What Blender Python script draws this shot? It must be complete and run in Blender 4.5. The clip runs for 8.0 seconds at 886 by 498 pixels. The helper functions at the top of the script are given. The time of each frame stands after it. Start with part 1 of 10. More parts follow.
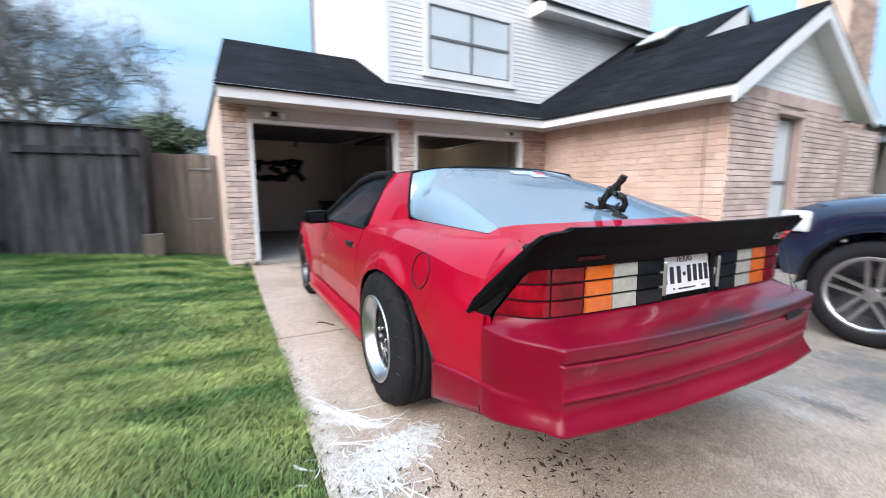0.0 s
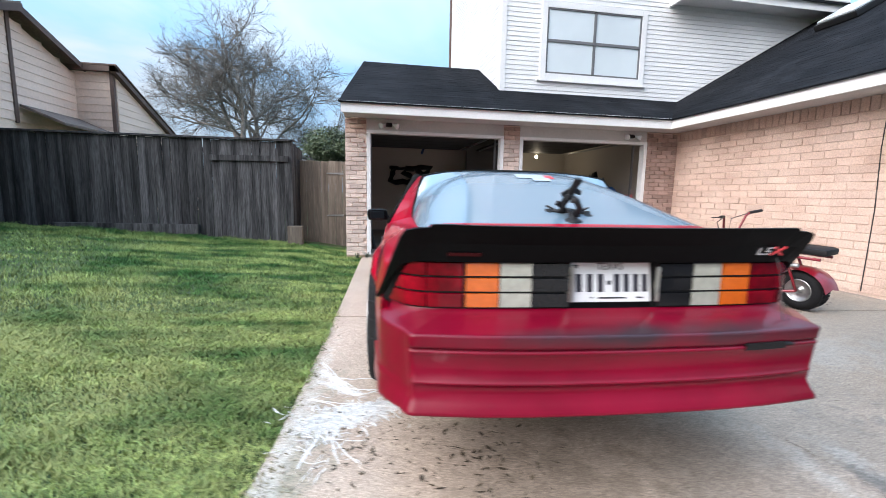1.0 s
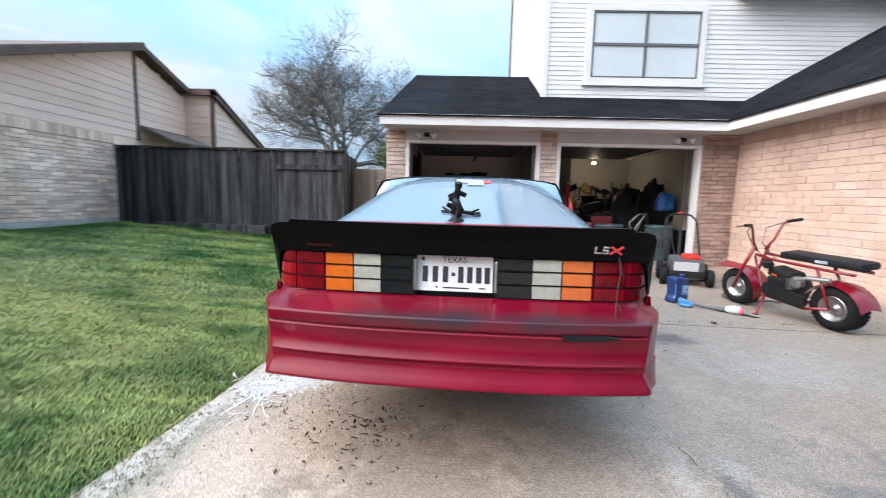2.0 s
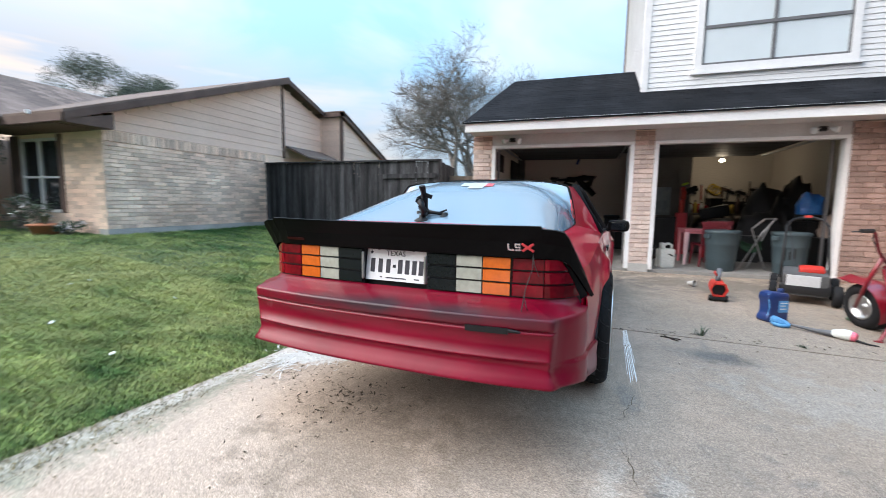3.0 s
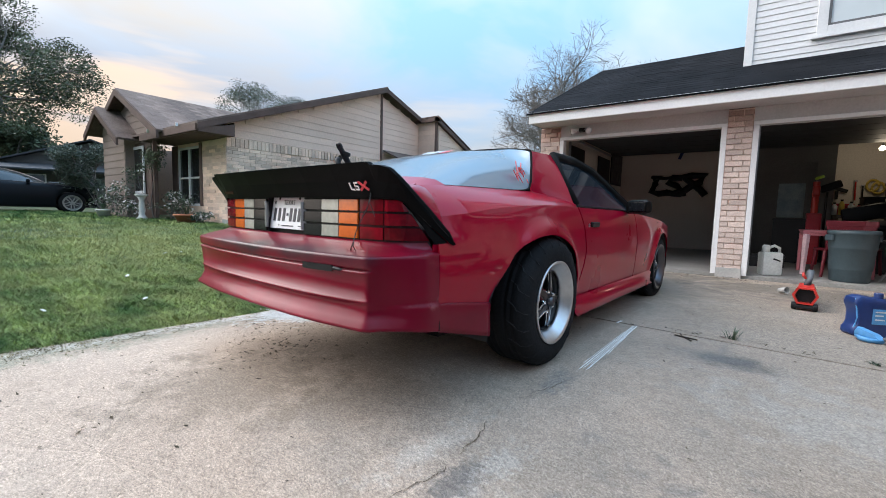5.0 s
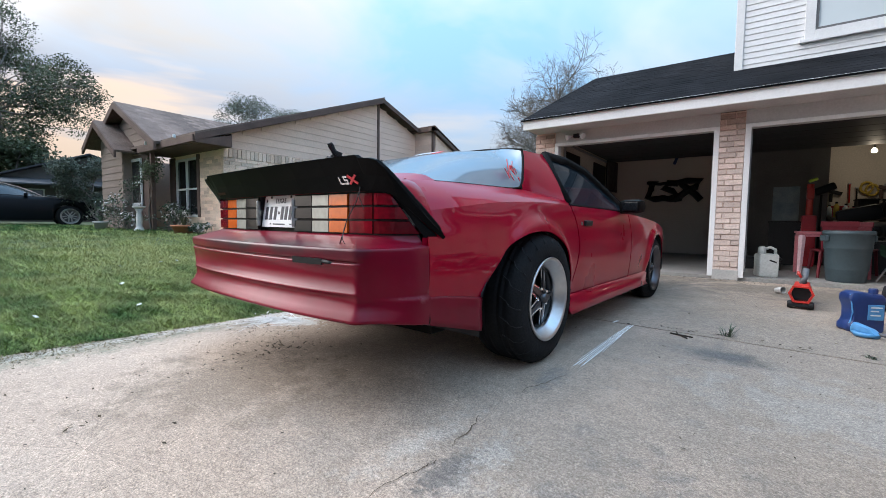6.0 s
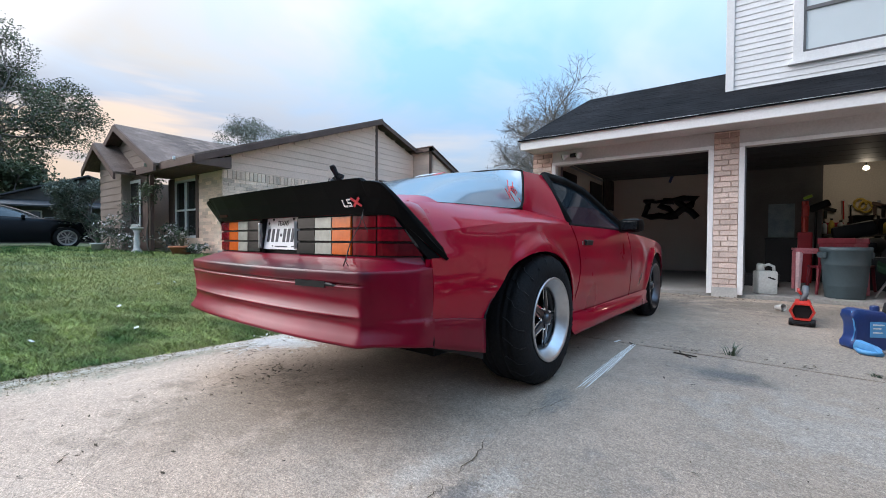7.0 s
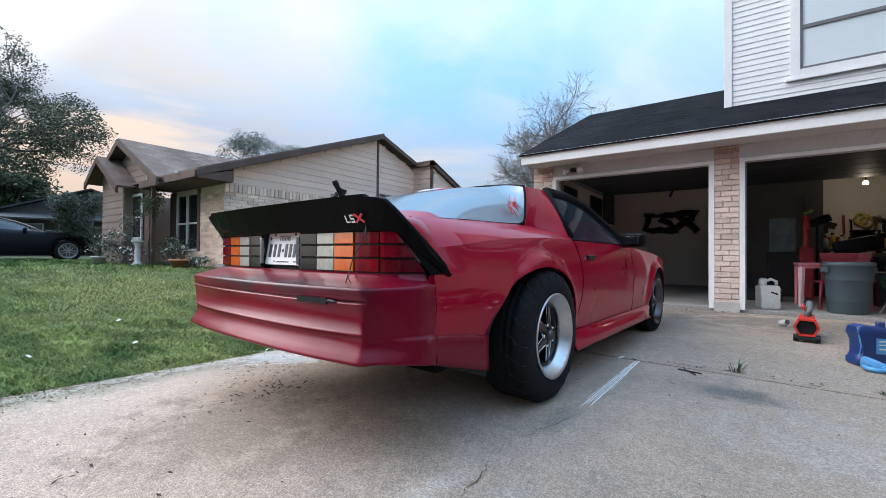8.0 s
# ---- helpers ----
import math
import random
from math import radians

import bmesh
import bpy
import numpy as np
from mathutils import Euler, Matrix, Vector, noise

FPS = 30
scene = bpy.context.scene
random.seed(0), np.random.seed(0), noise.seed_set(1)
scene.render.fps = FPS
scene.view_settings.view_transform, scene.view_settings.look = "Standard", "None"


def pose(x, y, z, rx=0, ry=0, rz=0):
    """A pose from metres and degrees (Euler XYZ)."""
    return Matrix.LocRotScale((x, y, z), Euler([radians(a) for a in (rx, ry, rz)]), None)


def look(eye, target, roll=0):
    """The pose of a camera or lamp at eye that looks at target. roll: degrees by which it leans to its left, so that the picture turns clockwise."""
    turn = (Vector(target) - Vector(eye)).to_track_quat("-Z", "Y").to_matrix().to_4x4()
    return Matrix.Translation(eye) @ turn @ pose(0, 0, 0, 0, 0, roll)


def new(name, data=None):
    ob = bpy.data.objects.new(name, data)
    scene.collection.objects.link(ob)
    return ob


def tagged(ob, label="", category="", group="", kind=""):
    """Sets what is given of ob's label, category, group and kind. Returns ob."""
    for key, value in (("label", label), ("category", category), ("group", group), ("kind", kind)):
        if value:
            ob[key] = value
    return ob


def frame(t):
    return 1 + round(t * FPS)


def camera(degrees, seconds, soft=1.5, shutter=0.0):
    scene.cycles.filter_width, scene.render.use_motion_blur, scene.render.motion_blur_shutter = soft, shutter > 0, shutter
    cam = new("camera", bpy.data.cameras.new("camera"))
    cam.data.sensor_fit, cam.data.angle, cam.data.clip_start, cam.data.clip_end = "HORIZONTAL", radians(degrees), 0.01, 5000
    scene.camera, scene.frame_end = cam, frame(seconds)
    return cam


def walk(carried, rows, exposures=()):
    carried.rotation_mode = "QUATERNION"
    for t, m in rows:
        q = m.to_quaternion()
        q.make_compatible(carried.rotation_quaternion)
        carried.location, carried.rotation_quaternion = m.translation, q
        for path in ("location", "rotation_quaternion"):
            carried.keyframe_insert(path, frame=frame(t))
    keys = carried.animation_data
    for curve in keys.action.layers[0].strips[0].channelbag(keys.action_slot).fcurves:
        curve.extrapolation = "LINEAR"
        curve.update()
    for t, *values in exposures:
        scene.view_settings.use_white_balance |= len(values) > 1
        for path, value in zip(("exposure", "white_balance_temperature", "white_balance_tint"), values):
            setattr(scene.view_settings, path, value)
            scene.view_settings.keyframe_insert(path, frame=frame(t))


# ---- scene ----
cam = camera(93.6, 8.0, soft=0.65, shutter=0.6)
PATH = [
    (0, (-1.706, -0.094, 1.111), (-0.698, 1.61, 0.829), -0.1),
    (0.5, (-1.408, -0.371, 1.118), (-0.813, 1.517, 0.836), 1.2),
    (1, (-0.96, -0.555, 1.096), (-0.609, 1.396, 0.834), 1.1),
    (1.2, (-0.781, -0.619, 1.111), (-0.457, 1.338, 0.859), 1.4),
    (2.3, (0.143, -0.92, 1.085), (-0.082, 1.053, 0.85), 1.2),
    (2.5, (0.323, -0.929, 1.102), (-0.012, 1.029, 0.865), 1.1),
    (3, (0.719, -0.924, 1.081), (0.065, 0.953, 0.863), 0.8),
    (3.5, (1.089, -0.869, 1.066), (0.205, 0.913, 0.857), 0.9),
    (4, (1.384, -0.636, 1.041), (0.341, 1.059, 0.839), 1.2),
    (4.5, (1.576, -0.443, 0.951), (0.423, 1.179, 0.76), 1.3),
    (4.7, (1.632, -0.419, 0.895), (0.465, 1.193, 0.703), 1.5),
    (5.8, (1.711, -0.382, 0.757), (0.54, 1.234, 0.62), 0.9),
    (6, (1.714, -0.383, 0.758), (0.544, 1.234, 0.628), 0.7),
    (6.5, (1.706, -0.389, 0.763), (0.54, 1.234, 0.675), 0.4),
    (7, (1.694, -0.395, 0.77), (0.531, 1.231, 0.729), 0.3),
    (7.5, (1.69, -0.395, 0.777), (0.524, 1.23, 0.774), 0.3),
    (8, (1.68, -0.393, 0.781), (0.515, 1.232, 0.804), 0.4),
]
walk(cam, [(t, look(eye, target, roll)) for t, eye, target, roll in PATH],
     exposures=[(0.0, 0.94, 6000, 10), (1.0, 0.98, 6050, 10), (2.5, 1.03, 6150, 10), (3.5, 0.86, 6250, 9), (4.7, 0.74, 6150, 9), (8.0, 0.64, 5900, 10)])

# ---- world, sun ----
world = bpy.data.worlds.new("dusk_sky")
scene.world = world
world.use_nodes = True
wn, wl = world.node_tree.nodes, world.node_tree.links
wn.clear()


def wnode(kind, **props):
    n = wn.new(kind)
    for k, v in props.items():
        if k == "operation":
            n.operation = v
        elif k == "blend_type":
            n.blend_type = v
        elif k == "data_type":
            n.data_type = v
    return n


SUN_TURN = radians(-100)
sky = wnode("ShaderNodeTexSky")
sky.sky_type = "NISHITA"
sky.sun_disc = False
sky.sun_elevation = radians(9)
sky.sun_rotation = SUN_TURN
sky.air_density = 1.0
sky.dust_density = 1.6
sky.ozone_density = 1.2
wgeo = wnode("ShaderNodeTexCoord")
wsep = wnode("ShaderNodeSeparateXYZ")
wl.new(wgeo.outputs["Generated"], wsep.inputs[0])
# height of the view direction, kept above a small value, spreads the clouds into a flat layer
wz = wnode("ShaderNodeMath", operation="MAXIMUM")
wl.new(wsep.outputs["Z"], wz.inputs[0])
wz.inputs[1].default_value = 0.0
wza = wnode("ShaderNodeMath", operation="ADD")
wl.new(wz.outputs[0], wza.inputs[0])
wza.inputs[1].default_value = 0.22
wdx = wnode("ShaderNodeMath", operation="DIVIDE")
wl.new(wsep.outputs["X"], wdx.inputs[0])
wl.new(wza.outputs[0], wdx.inputs[1])
wdy = wnode("ShaderNodeMath", operation="DIVIDE")
wl.new(wsep.outputs["Y"], wdy.inputs[0])
wl.new(wza.outputs[0], wdy.inputs[1])
wcomb = wnode("ShaderNodeCombineXYZ")
wl.new(wdx.outputs[0], wcomb.inputs[0])
wl.new(wdy.outputs[0], wcomb.inputs[1])
wnoise = wnode("ShaderNodeTexNoise")
wnoise.inputs["Scale"].default_value = 1.15
wnoise.inputs["Detail"].default_value = 5.0
wnoise.inputs["Roughness"].default_value = 0.52
wnoise.inputs["Distortion"].default_value = 0.5
wl.new(wcomb.outputs[0], wnoise.inputs["Vector"])
wramp = wnode("ShaderNodeValToRGB")
wramp.color_ramp.elements[0].position = 0.40
wramp.color_ramp.elements[1].position = 0.64
wl.new(wnoise.outputs["Fac"], wramp.inputs[0])
# clouds are warm towards the sunset and pale blue away from it
wdot = wnode("ShaderNodeVectorMath", operation="DOT_PRODUCT")
wl.new(wgeo.outputs["Generated"], wdot.inputs[0])
wdot.inputs[1].default_value = (math.sin(SUN_TURN), math.cos(SUN_TURN), -0.15)
wwarm = wnode("ShaderNodeMapRange")
wwarm.inputs["From Min"].default_value = 0.1
wwarm.inputs["From Max"].default_value = 0.95
wl.new(wdot.outputs["Value"], wwarm.inputs["Value"])
wcloud = wnode("ShaderNodeMix", data_type="RGBA")
wl.new(wwarm.outputs["Result"], wcloud.inputs["Factor"])
wcloud.inputs["A"].default_value = (0.50, 0.575, 0.645, 1)
wcloud.inputs["B"].default_value = (0.60, 0.51, 0.415, 1)
# the clear blue between them: the sky model, lifted by scattered light
wblue = wnode("ShaderNodeMix", data_type="RGBA", blend_type="ADD")
wblue.inputs["Factor"].default_value = 1.0
wsc = wnode("ShaderNodeVectorMath", operation="SCALE")
wl.new(sky.outputs[0], wsc.inputs[0])
wsc.inputs["Scale"].default_value = 0.055
wl.new(wsc.outputs[0], wblue.inputs["A"])
wblue.inputs["B"].default_value = (0.220, 0.385, 0.575, 1)
wmix = wnode("ShaderNodeMix", data_type="RGBA")
wl.new(wramp.outputs[0], wmix.inputs["Factor"])
wl.new(wblue.outputs["Result"], wmix.inputs["A"])
wl.new(wcloud.outputs["Result"], wmix.inputs["B"])
# a glow low in the west, with a grey-violet bank of cloud above it
wlow = wnode("ShaderNodeMapRange")
wlow.inputs["From Min"].default_value = 0.34
wlow.inputs["From Max"].default_value = 0.25
wl.new(wz.outputs[0], wlow.inputs["Value"])
wlowf = wnode("ShaderNodeMath", operation="MULTIPLY")
wl.new(wlow.outputs["Result"], wlowf.inputs[0])
wl.new(wwarm.outputs["Result"], wlowf.inputs[1])
wbank = wnode("ShaderNodeTexNoise")
wbank.inputs["Scale"].default_value = 2.2
wbank.inputs["Detail"].default_value = 4.0
wbs = wnode("ShaderNodeVectorMath", operation="MULTIPLY")
wl.new(wgeo.outputs["Generated"], wbs.inputs[0])
wbs.inputs[1].default_value = (1.0, 1.0, 7.0)
wl.new(wbs.outputs[0], wbank.inputs["Vector"])
wbr = wnode("ShaderNodeMapRange")
wbr.inputs["From Min"].default_value = 0.36
wbr.inputs["From Max"].default_value = 0.50
wbh = wnode("ShaderNodeMath", operation="MULTIPLY_ADD")
wl.new(wz.outputs[0], wbh.inputs[0])
wbh.inputs[1].default_value = 1.6
wbh.inputs[2].default_value = -0.37
wba = wnode("ShaderNodeMath", operation="ADD")
wl.new(wbank.outputs["Fac"], wba.inputs[0])
wl.new(wbh.outputs[0], wba.inputs[1])
wl.new(wba.outputs[0], wbr.inputs["Value"])
wglow = wnode("ShaderNodeMix", data_type="RGBA")
wl.new(wbr.outputs["Result"], wglow.inputs["Factor"])
wglow.inputs["A"].default_value = (0.86, 0.65, 0.48, 1)
wglow.inputs["B"].default_value = (0.42, 0.47, 0.56, 1)
wmix2 = wnode("ShaderNodeMix", data_type="RGBA")
wl.new(wlowf.outputs[0], wmix2.inputs["Factor"])
wl.new(wmix.outputs["Result"], wmix2.inputs["A"])
wl.new(wglow.outputs["Result"], wmix2.inputs["B"])
# an overcast dome: brighter overhead than at the horizon
wcube = wnode("ShaderNodeMath", operation="POWER")
wl.new(wz.outputs[0], wcube.inputs[0])
wcube.inputs[1].default_value = 3.0
wrise = wnode("ShaderNodeMath", operation="MULTIPLY_ADD")
wl.new(wz.outputs[0], wrise.inputs[0])
wrise.inputs[1].default_value = 1.1
wrise.inputs[2].default_value = 0.57
wdome = wnode("ShaderNodeMath", operation="MULTIPLY_ADD")
wl.new(wcube.outputs[0], wdome.inputs[0])
wdome.inputs[1].default_value = 1.2
wl.new(wrise.outputs[0], wdome.inputs[2])
# the half of the sky away from the sunset is dimmer
wfar = wnode("ShaderNodeVectorMath", operation="DOT_PRODUCT")
wl.new(wgeo.outputs["Generated"], wfar.inputs[0])
wfar.inputs[1].default_value = (0.0, 1.0, 0.0)
wdim = wnode("ShaderNodeMapRange")
wdim.inputs["From Min"].default_value = -0.9
wdim.inputs["From Max"].default_value = -0.05
wdim.inputs["To Min"].default_value = 0.45
wdim.inputs["To Max"].default_value = 1.0
wl.new(wfar.outputs["Value"], wdim.inputs["Value"])
wgain = wnode("ShaderNodeMath", operation="MULTIPLY")
wl.new(wdome.outputs[0], wgain.inputs[0])
wl.new(wdim.outputs["Result"], wgain.inputs[1])
wlit = wnode("ShaderNodeVectorMath", operation="SCALE")
wl.new(wmix2.outputs["Result"], wlit.inputs[0])
wl.new(wgain.outputs[0], wlit.inputs["Scale"])
# the sky swells in brightness towards the veiled sun in the south-west
wveil = wnode("ShaderNodeVectorMath", operation="DOT_PRODUCT")
wl.new(wgeo.outputs["Generated"], wveil.inputs[0])
wveil.inputs[1].default_value = Vector((-0.63, -0.43, 0.645)).normalized()
wvr = wnode("ShaderNodeMapRange")
wvr.inputs["From Min"].default_value = 0.69
wvr.inputs["From Max"].default_value = 1.0
wl.new(wveil.outputs["Value"], wvr.inputs["Value"])
wvp = wnode("ShaderNodeMath", operation="POWER")
wl.new(wvr.outputs["Result"], wvp.inputs[0])
wvp.inputs[1].default_value = 1.7
wvc = wnode("ShaderNodeVectorMath", operation="SCALE")
wvc.inputs[0].default_value = (4.1, 3.68, 3.30)
wl.new(wvp.outputs[0], wvc.inputs["Scale"])
wsum = wnode("ShaderNodeVectorMath", operation="ADD")
wl.new(wlit.outputs[0], wsum.inputs[0])
wl.new(wvc.outputs[0], wsum.inputs[1])
wbg = wnode("ShaderNodeBackground")
wbg.inputs["Strength"].default_value = 1.0
wl.new(wsum.outputs[0], wbg.inputs["Color"])
wout = wnode("ShaderNodeOutputWorld")
wl.new(wbg.outputs[0], wout.inputs[0])

sun_lamp = bpy.data.lights.new("sun", "SUN")
sun_lamp.energy = 0.6
sun_lamp.angle = radians(35)
sun_lamp.color = (1.0, 0.88, 0.80)
sun_ob = new("sun", sun_lamp)
sun_ob.matrix_world = look((-10, -2.6, 5.5), (0, 0, 0))

# bare bulb under the garage ceiling
bulb_lamp = bpy.data.lights.new("garage_bulb_light", "POINT")
bulb_lamp.energy = 2.6
bulb_lamp.color = (1.0, 0.82, 0.58)
bulb_lamp.shadow_soft_size = 0.06
bulb_ob = new("garage_bulb_light", bulb_lamp)
bulb_ob.location = (3.56, 10.44, 2.02)

# ---- materials ----
def mat(name, a, b=None, rough=0.6, metal=0.0, scale=3.0, fine=40.0, grain=0.12, bump=0.0, rnd=0.0, spec=0.5, coat=0.0, stretch=None, island=0.0, rough_var=0.0, lo=0.32, hi=0.68):
    """A node material: two colours mixed by a coarse noise, darkened by a fine grain, with relief from the grain."""
    m = bpy.data.materials.new(name)
    m.use_nodes = True
    nt = m.node_tree
    n, l = nt.nodes, nt.links
    p = n["Principled BSDF"]
    b = b or tuple(min(1, c * 1.18) for c in a)
    geo = n.new("ShaderNodeNewGeometry")
    src = geo.outputs["Position"]
    if stretch:
        mp = n.new("ShaderNodeMapping")
        mp.inputs["Scale"].default_value = stretch
        l.new(src, mp.inputs["Vector"])
        src = mp.outputs[0]
    n1 = n.new("ShaderNodeTexNoise")
    n1.inputs["Scale"].default_value = scale
    n1.inputs["Detail"].default_value = 4
    l.new(src, n1.inputs["Vector"])
    n2 = n.new("ShaderNodeTexNoise")
    n2.inputs["Scale"].default_value = fine
    n2.inputs["Detail"].default_value = 3
    l.new(src, n2.inputs["Vector"])
    mr = n.new("ShaderNodeMapRange")
    mr.inputs["From Min"].default_value = lo
    mr.inputs["From Max"].default_value = hi
    l.new(n1.outputs["Fac"], mr.inputs["Value"])
    mx = n.new("ShaderNodeMix")
    mx.data_type = "RGBA"
    l.new(mr.outputs[0], mx.inputs["Factor"])
    mx.inputs["A"].default_value = (*a, 1)
    mx.inputs["B"].default_value = (*b, 1)
    g = n.new("ShaderNodeMapRange")
    g.inputs["From Min"].default_value = 0.25
    g.inputs["From Max"].default_value = 0.75
    g.inputs["To Min"].default_value = 1 - grain
    g.inputs["To Max"].default_value = 1 + grain
    l.new(n2.outputs["Fac"], g.inputs["Value"])
    val = g.outputs[0]
    for amount, node, out in ((rnd, "ShaderNodeObjectInfo", "Random"), (island, "ShaderNodeNewGeometry", "Random Per Island")):
        if amount:
            oi = n.new(node)
            r = n.new("ShaderNodeMapRange")
            r.inputs["To Min"].default_value = 1 - amount
            r.inputs["To Max"].default_value = 1 + amount
            l.new(oi.outputs[out], r.inputs["Value"])
            mu = n.new("ShaderNodeMath")
            mu.operation = "MULTIPLY"
            l.new(val, mu.inputs[0])
            l.new(r.outputs[0], mu.inputs[1])
            val = mu.outputs[0]
    sc = n.new("ShaderNodeVectorMath")
    sc.operation = "SCALE"
    l.new(mx.outputs["Result"], sc.inputs[0])
    l.new(val, sc.inputs["Scale"])
    l.new(sc.outputs[0], p.inputs["Base Color"])
    p.inputs["Roughness"].default_value = rough
    if rough_var:
        rr = n.new("ShaderNodeMapRange")
        rr.inputs["To Min"].default_value = max(0.02, rough - rough_var)
        rr.inputs["To Max"].default_value = min(1, rough + rough_var)
        l.new(n1.outputs["Fac"], rr.inputs["Value"])
        l.new(rr.outputs[0], p.inputs["Roughness"])
    p.inputs["Metallic"].default_value = metal
    p.inputs["Specular IOR Level"].default_value = spec
    p.inputs["Coat Weight"].default_value = coat
    p.inputs["Coat Roughness"].default_value = 0.04
    if bump:
        bp = n.new("ShaderNodeBump")
        bp.inputs["Strength"].default_value = bump
        bp.inputs["Distance"].default_value = 0.01
        l.new(n2.outputs["Fac"], bp.inputs["Height"])
        l.new(bp.outputs[0], p.inputs["Normal"])
    return m


def glass_mat(name, tint, rough=0.02, ior=1.5, dust_sky_alpha=0.0):
    """Thin tinted pane: tinted see-through, with a mirror gloss by Fresnel and a dust film whose blue stands in for
    reflected sky.
    """
    m = bpy.data.materials.new(name)
    m.use_nodes = True
    n, l = m.node_tree.nodes, m.node_tree.links
    n.clear()
    tr = n.new("ShaderNodeBsdfTransparent")
    tr.inputs[0].default_value = (*tint, 1)
    gl = n.new("ShaderNodeBsdfGlossy")
    gl.inputs["Roughness"].default_value = rough
    fr = n.new("ShaderNodeFresnel")
    fr.inputs["IOR"].default_value = ior
    mx = n.new("ShaderNodeMixShader")
    l.new(fr.outputs[0], mx.inputs[0])
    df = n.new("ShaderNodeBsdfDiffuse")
    # dust in sky blue: part of the sky's reflection sits in this colour
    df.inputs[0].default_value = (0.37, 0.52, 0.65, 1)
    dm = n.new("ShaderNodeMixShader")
    dm.inputs[0].default_value = dust_sky_alpha
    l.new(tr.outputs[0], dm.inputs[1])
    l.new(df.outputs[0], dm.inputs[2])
    l.new(dm.outputs[0], mx.inputs[1])
    l.new(gl.outputs[0], mx.inputs[2])
    out = n.new("ShaderNodeOutputMaterial")
    l.new(mx.outputs[0], out.inputs[0])
    return m


def glow_mat(name, col, strength):
    m = bpy.data.materials.new(name)
    m.use_nodes = True
    p = m.node_tree.nodes["Principled BSDF"]
    p.inputs["Emission Color"].default_value = (*col, 1)
    p.inputs["Emission Strength"].default_value = strength
    return m


M = {}
M["red"] = mat("red_paint", (0.29, 0.0008, 0.016), (0.34, 0.0016, 0.022), rough=0.30, scale=2.2, fine=9, grain=0.04, coat=0.55, rough_var=0.1, spec=0.06)
M["red_faded"] = mat("faded_red_plastic_paint", (0.135, 0.0008, 0.012), (0.185, 0.0018, 0.018), rough=0.32, scale=2.6, fine=11, grain=0.06, coat=0.20, rough_var=0.06, spec=0.18)
M["black_spoiler"] = mat("satin_black_spoiler", (0.0028, 0.0028, 0.0032), (0.0045, 0.0045, 0.005), rough=0.42, grain=0.2, fine=60, spec=0.06)
M["seal"] = mat("window_rubber", (0.006, 0.006, 0.0065), rough=0.75, grain=0.15, spec=0.12)
M["black"] = mat("black_plastic", (0.010, 0.010, 0.011), rough=0.5, grain=0.2, spec=0.25)
M["rubber"] = mat("tyre_rubber", (0.010, 0.010, 0.011), (0.018, 0.018, 0.019), rough=0.78, grain=0.25, fine=90, bump=0.3, spec=0.12)
M["alloy"] = mat("polished_alloy", (0.52, 0.52, 0.53), rough=0.33, metal=1.0, grain=0.06, rough_var=0.08)
M["alloy_dull"] = mat("dull_alloy", (0.42, 0.42, 0.42), rough=0.35, metal=1.0, grain=0.1)
M["gunmetal"] = mat("dark_alloy", (0.10, 0.10, 0.11), rough=0.3, metal=1.0, grain=0.1)
M["lens_red"] = mat("red_lens", (0.09, 0.0005, 0.005), (0.20, 0.001, 0.009), rough=0.2, scale=8, fine=40, grain=0.25, coat=0.1, rnd=0.45, spec=0.3)
M["strip_red"] = mat("dark_red_strip", (0.035, 0.0008, 0.002), rough=0.4, grain=0.1, spec=0.2)
M["lens_amber"] = mat("amber_lens", (0.52, 0.095, 0.008), (0.60, 0.13, 0.014), rough=0.14, fine=40, grain=0.12, coat=0.6)
M["lens_clear"] = mat("clear_lens", (0.30, 0.31, 0.265), (0.40, 0.40, 0.345), rough=0.12, fine=40, grain=0.12, coat=0.6)
M["lens_black"] = mat("smoked_lens", (0.008, 0.009, 0.011), rough=0.14, coat=0.15, spec=0.3)
M["plate"] = mat("plate_white", (0.72, 0.73, 0.74), rough=0.35, grain=0.04)
M["plate_ink"] = mat("plate_ink", (0.02, 0.02, 0.03), rough=0.5)
# strong blue dust film paints in the pale sky reflection
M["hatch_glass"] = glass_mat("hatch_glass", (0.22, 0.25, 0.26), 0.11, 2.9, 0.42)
M["mirror_glass"] = mat("mirror_glass", (0.10, 0.11, 0.12), rough=0.04, metal=1.0, grain=0.02)
M["car_glass"] = glass_mat("car_side_glass", (0.08, 0.095, 0.10), 0.02, 1.08, 0.04)
M["sticker"] = mat("faded_sticker", (0.33, 0.37, 0.41), rough=0.5)
M["sticker_red"] = mat("red_sticker", (0.55, 0.05, 0.06), rough=0.5)
M["badge_silver"] = mat("badge_silver", (0.6, 0.6, 0.62), rough=0.25, metal=0.8)
M["underbody"] = mat("underbody_black", (0.006, 0.006, 0.006), (0.012, 0.011, 0.010), rough=0.9, spec=0.1)
M["interior"] = mat("dark_trim", (0.02, 0.02, 0.022), (0.03, 0.03, 0.032), rough=0.8)
M["navy"] = mat("dark_blue_paint", (0.010, 0.017, 0.04), (0.014, 0.022, 0.05), rough=0.2, coat=0.9, grain=0.03)
M["carblack"] = mat("black_car_paint", (0.005, 0.006, 0.009), rough=0.35, coat=0.1, grain=0.03, spec=0.12)
M["chrome"] = mat("chrome", (0.8, 0.8, 0.8), rough=0.08, metal=1.0, grain=0.02)
M["headlamp"] = mat("headlamp_lens", (0.6, 0.62, 0.64), rough=0.1, coat=0.8)
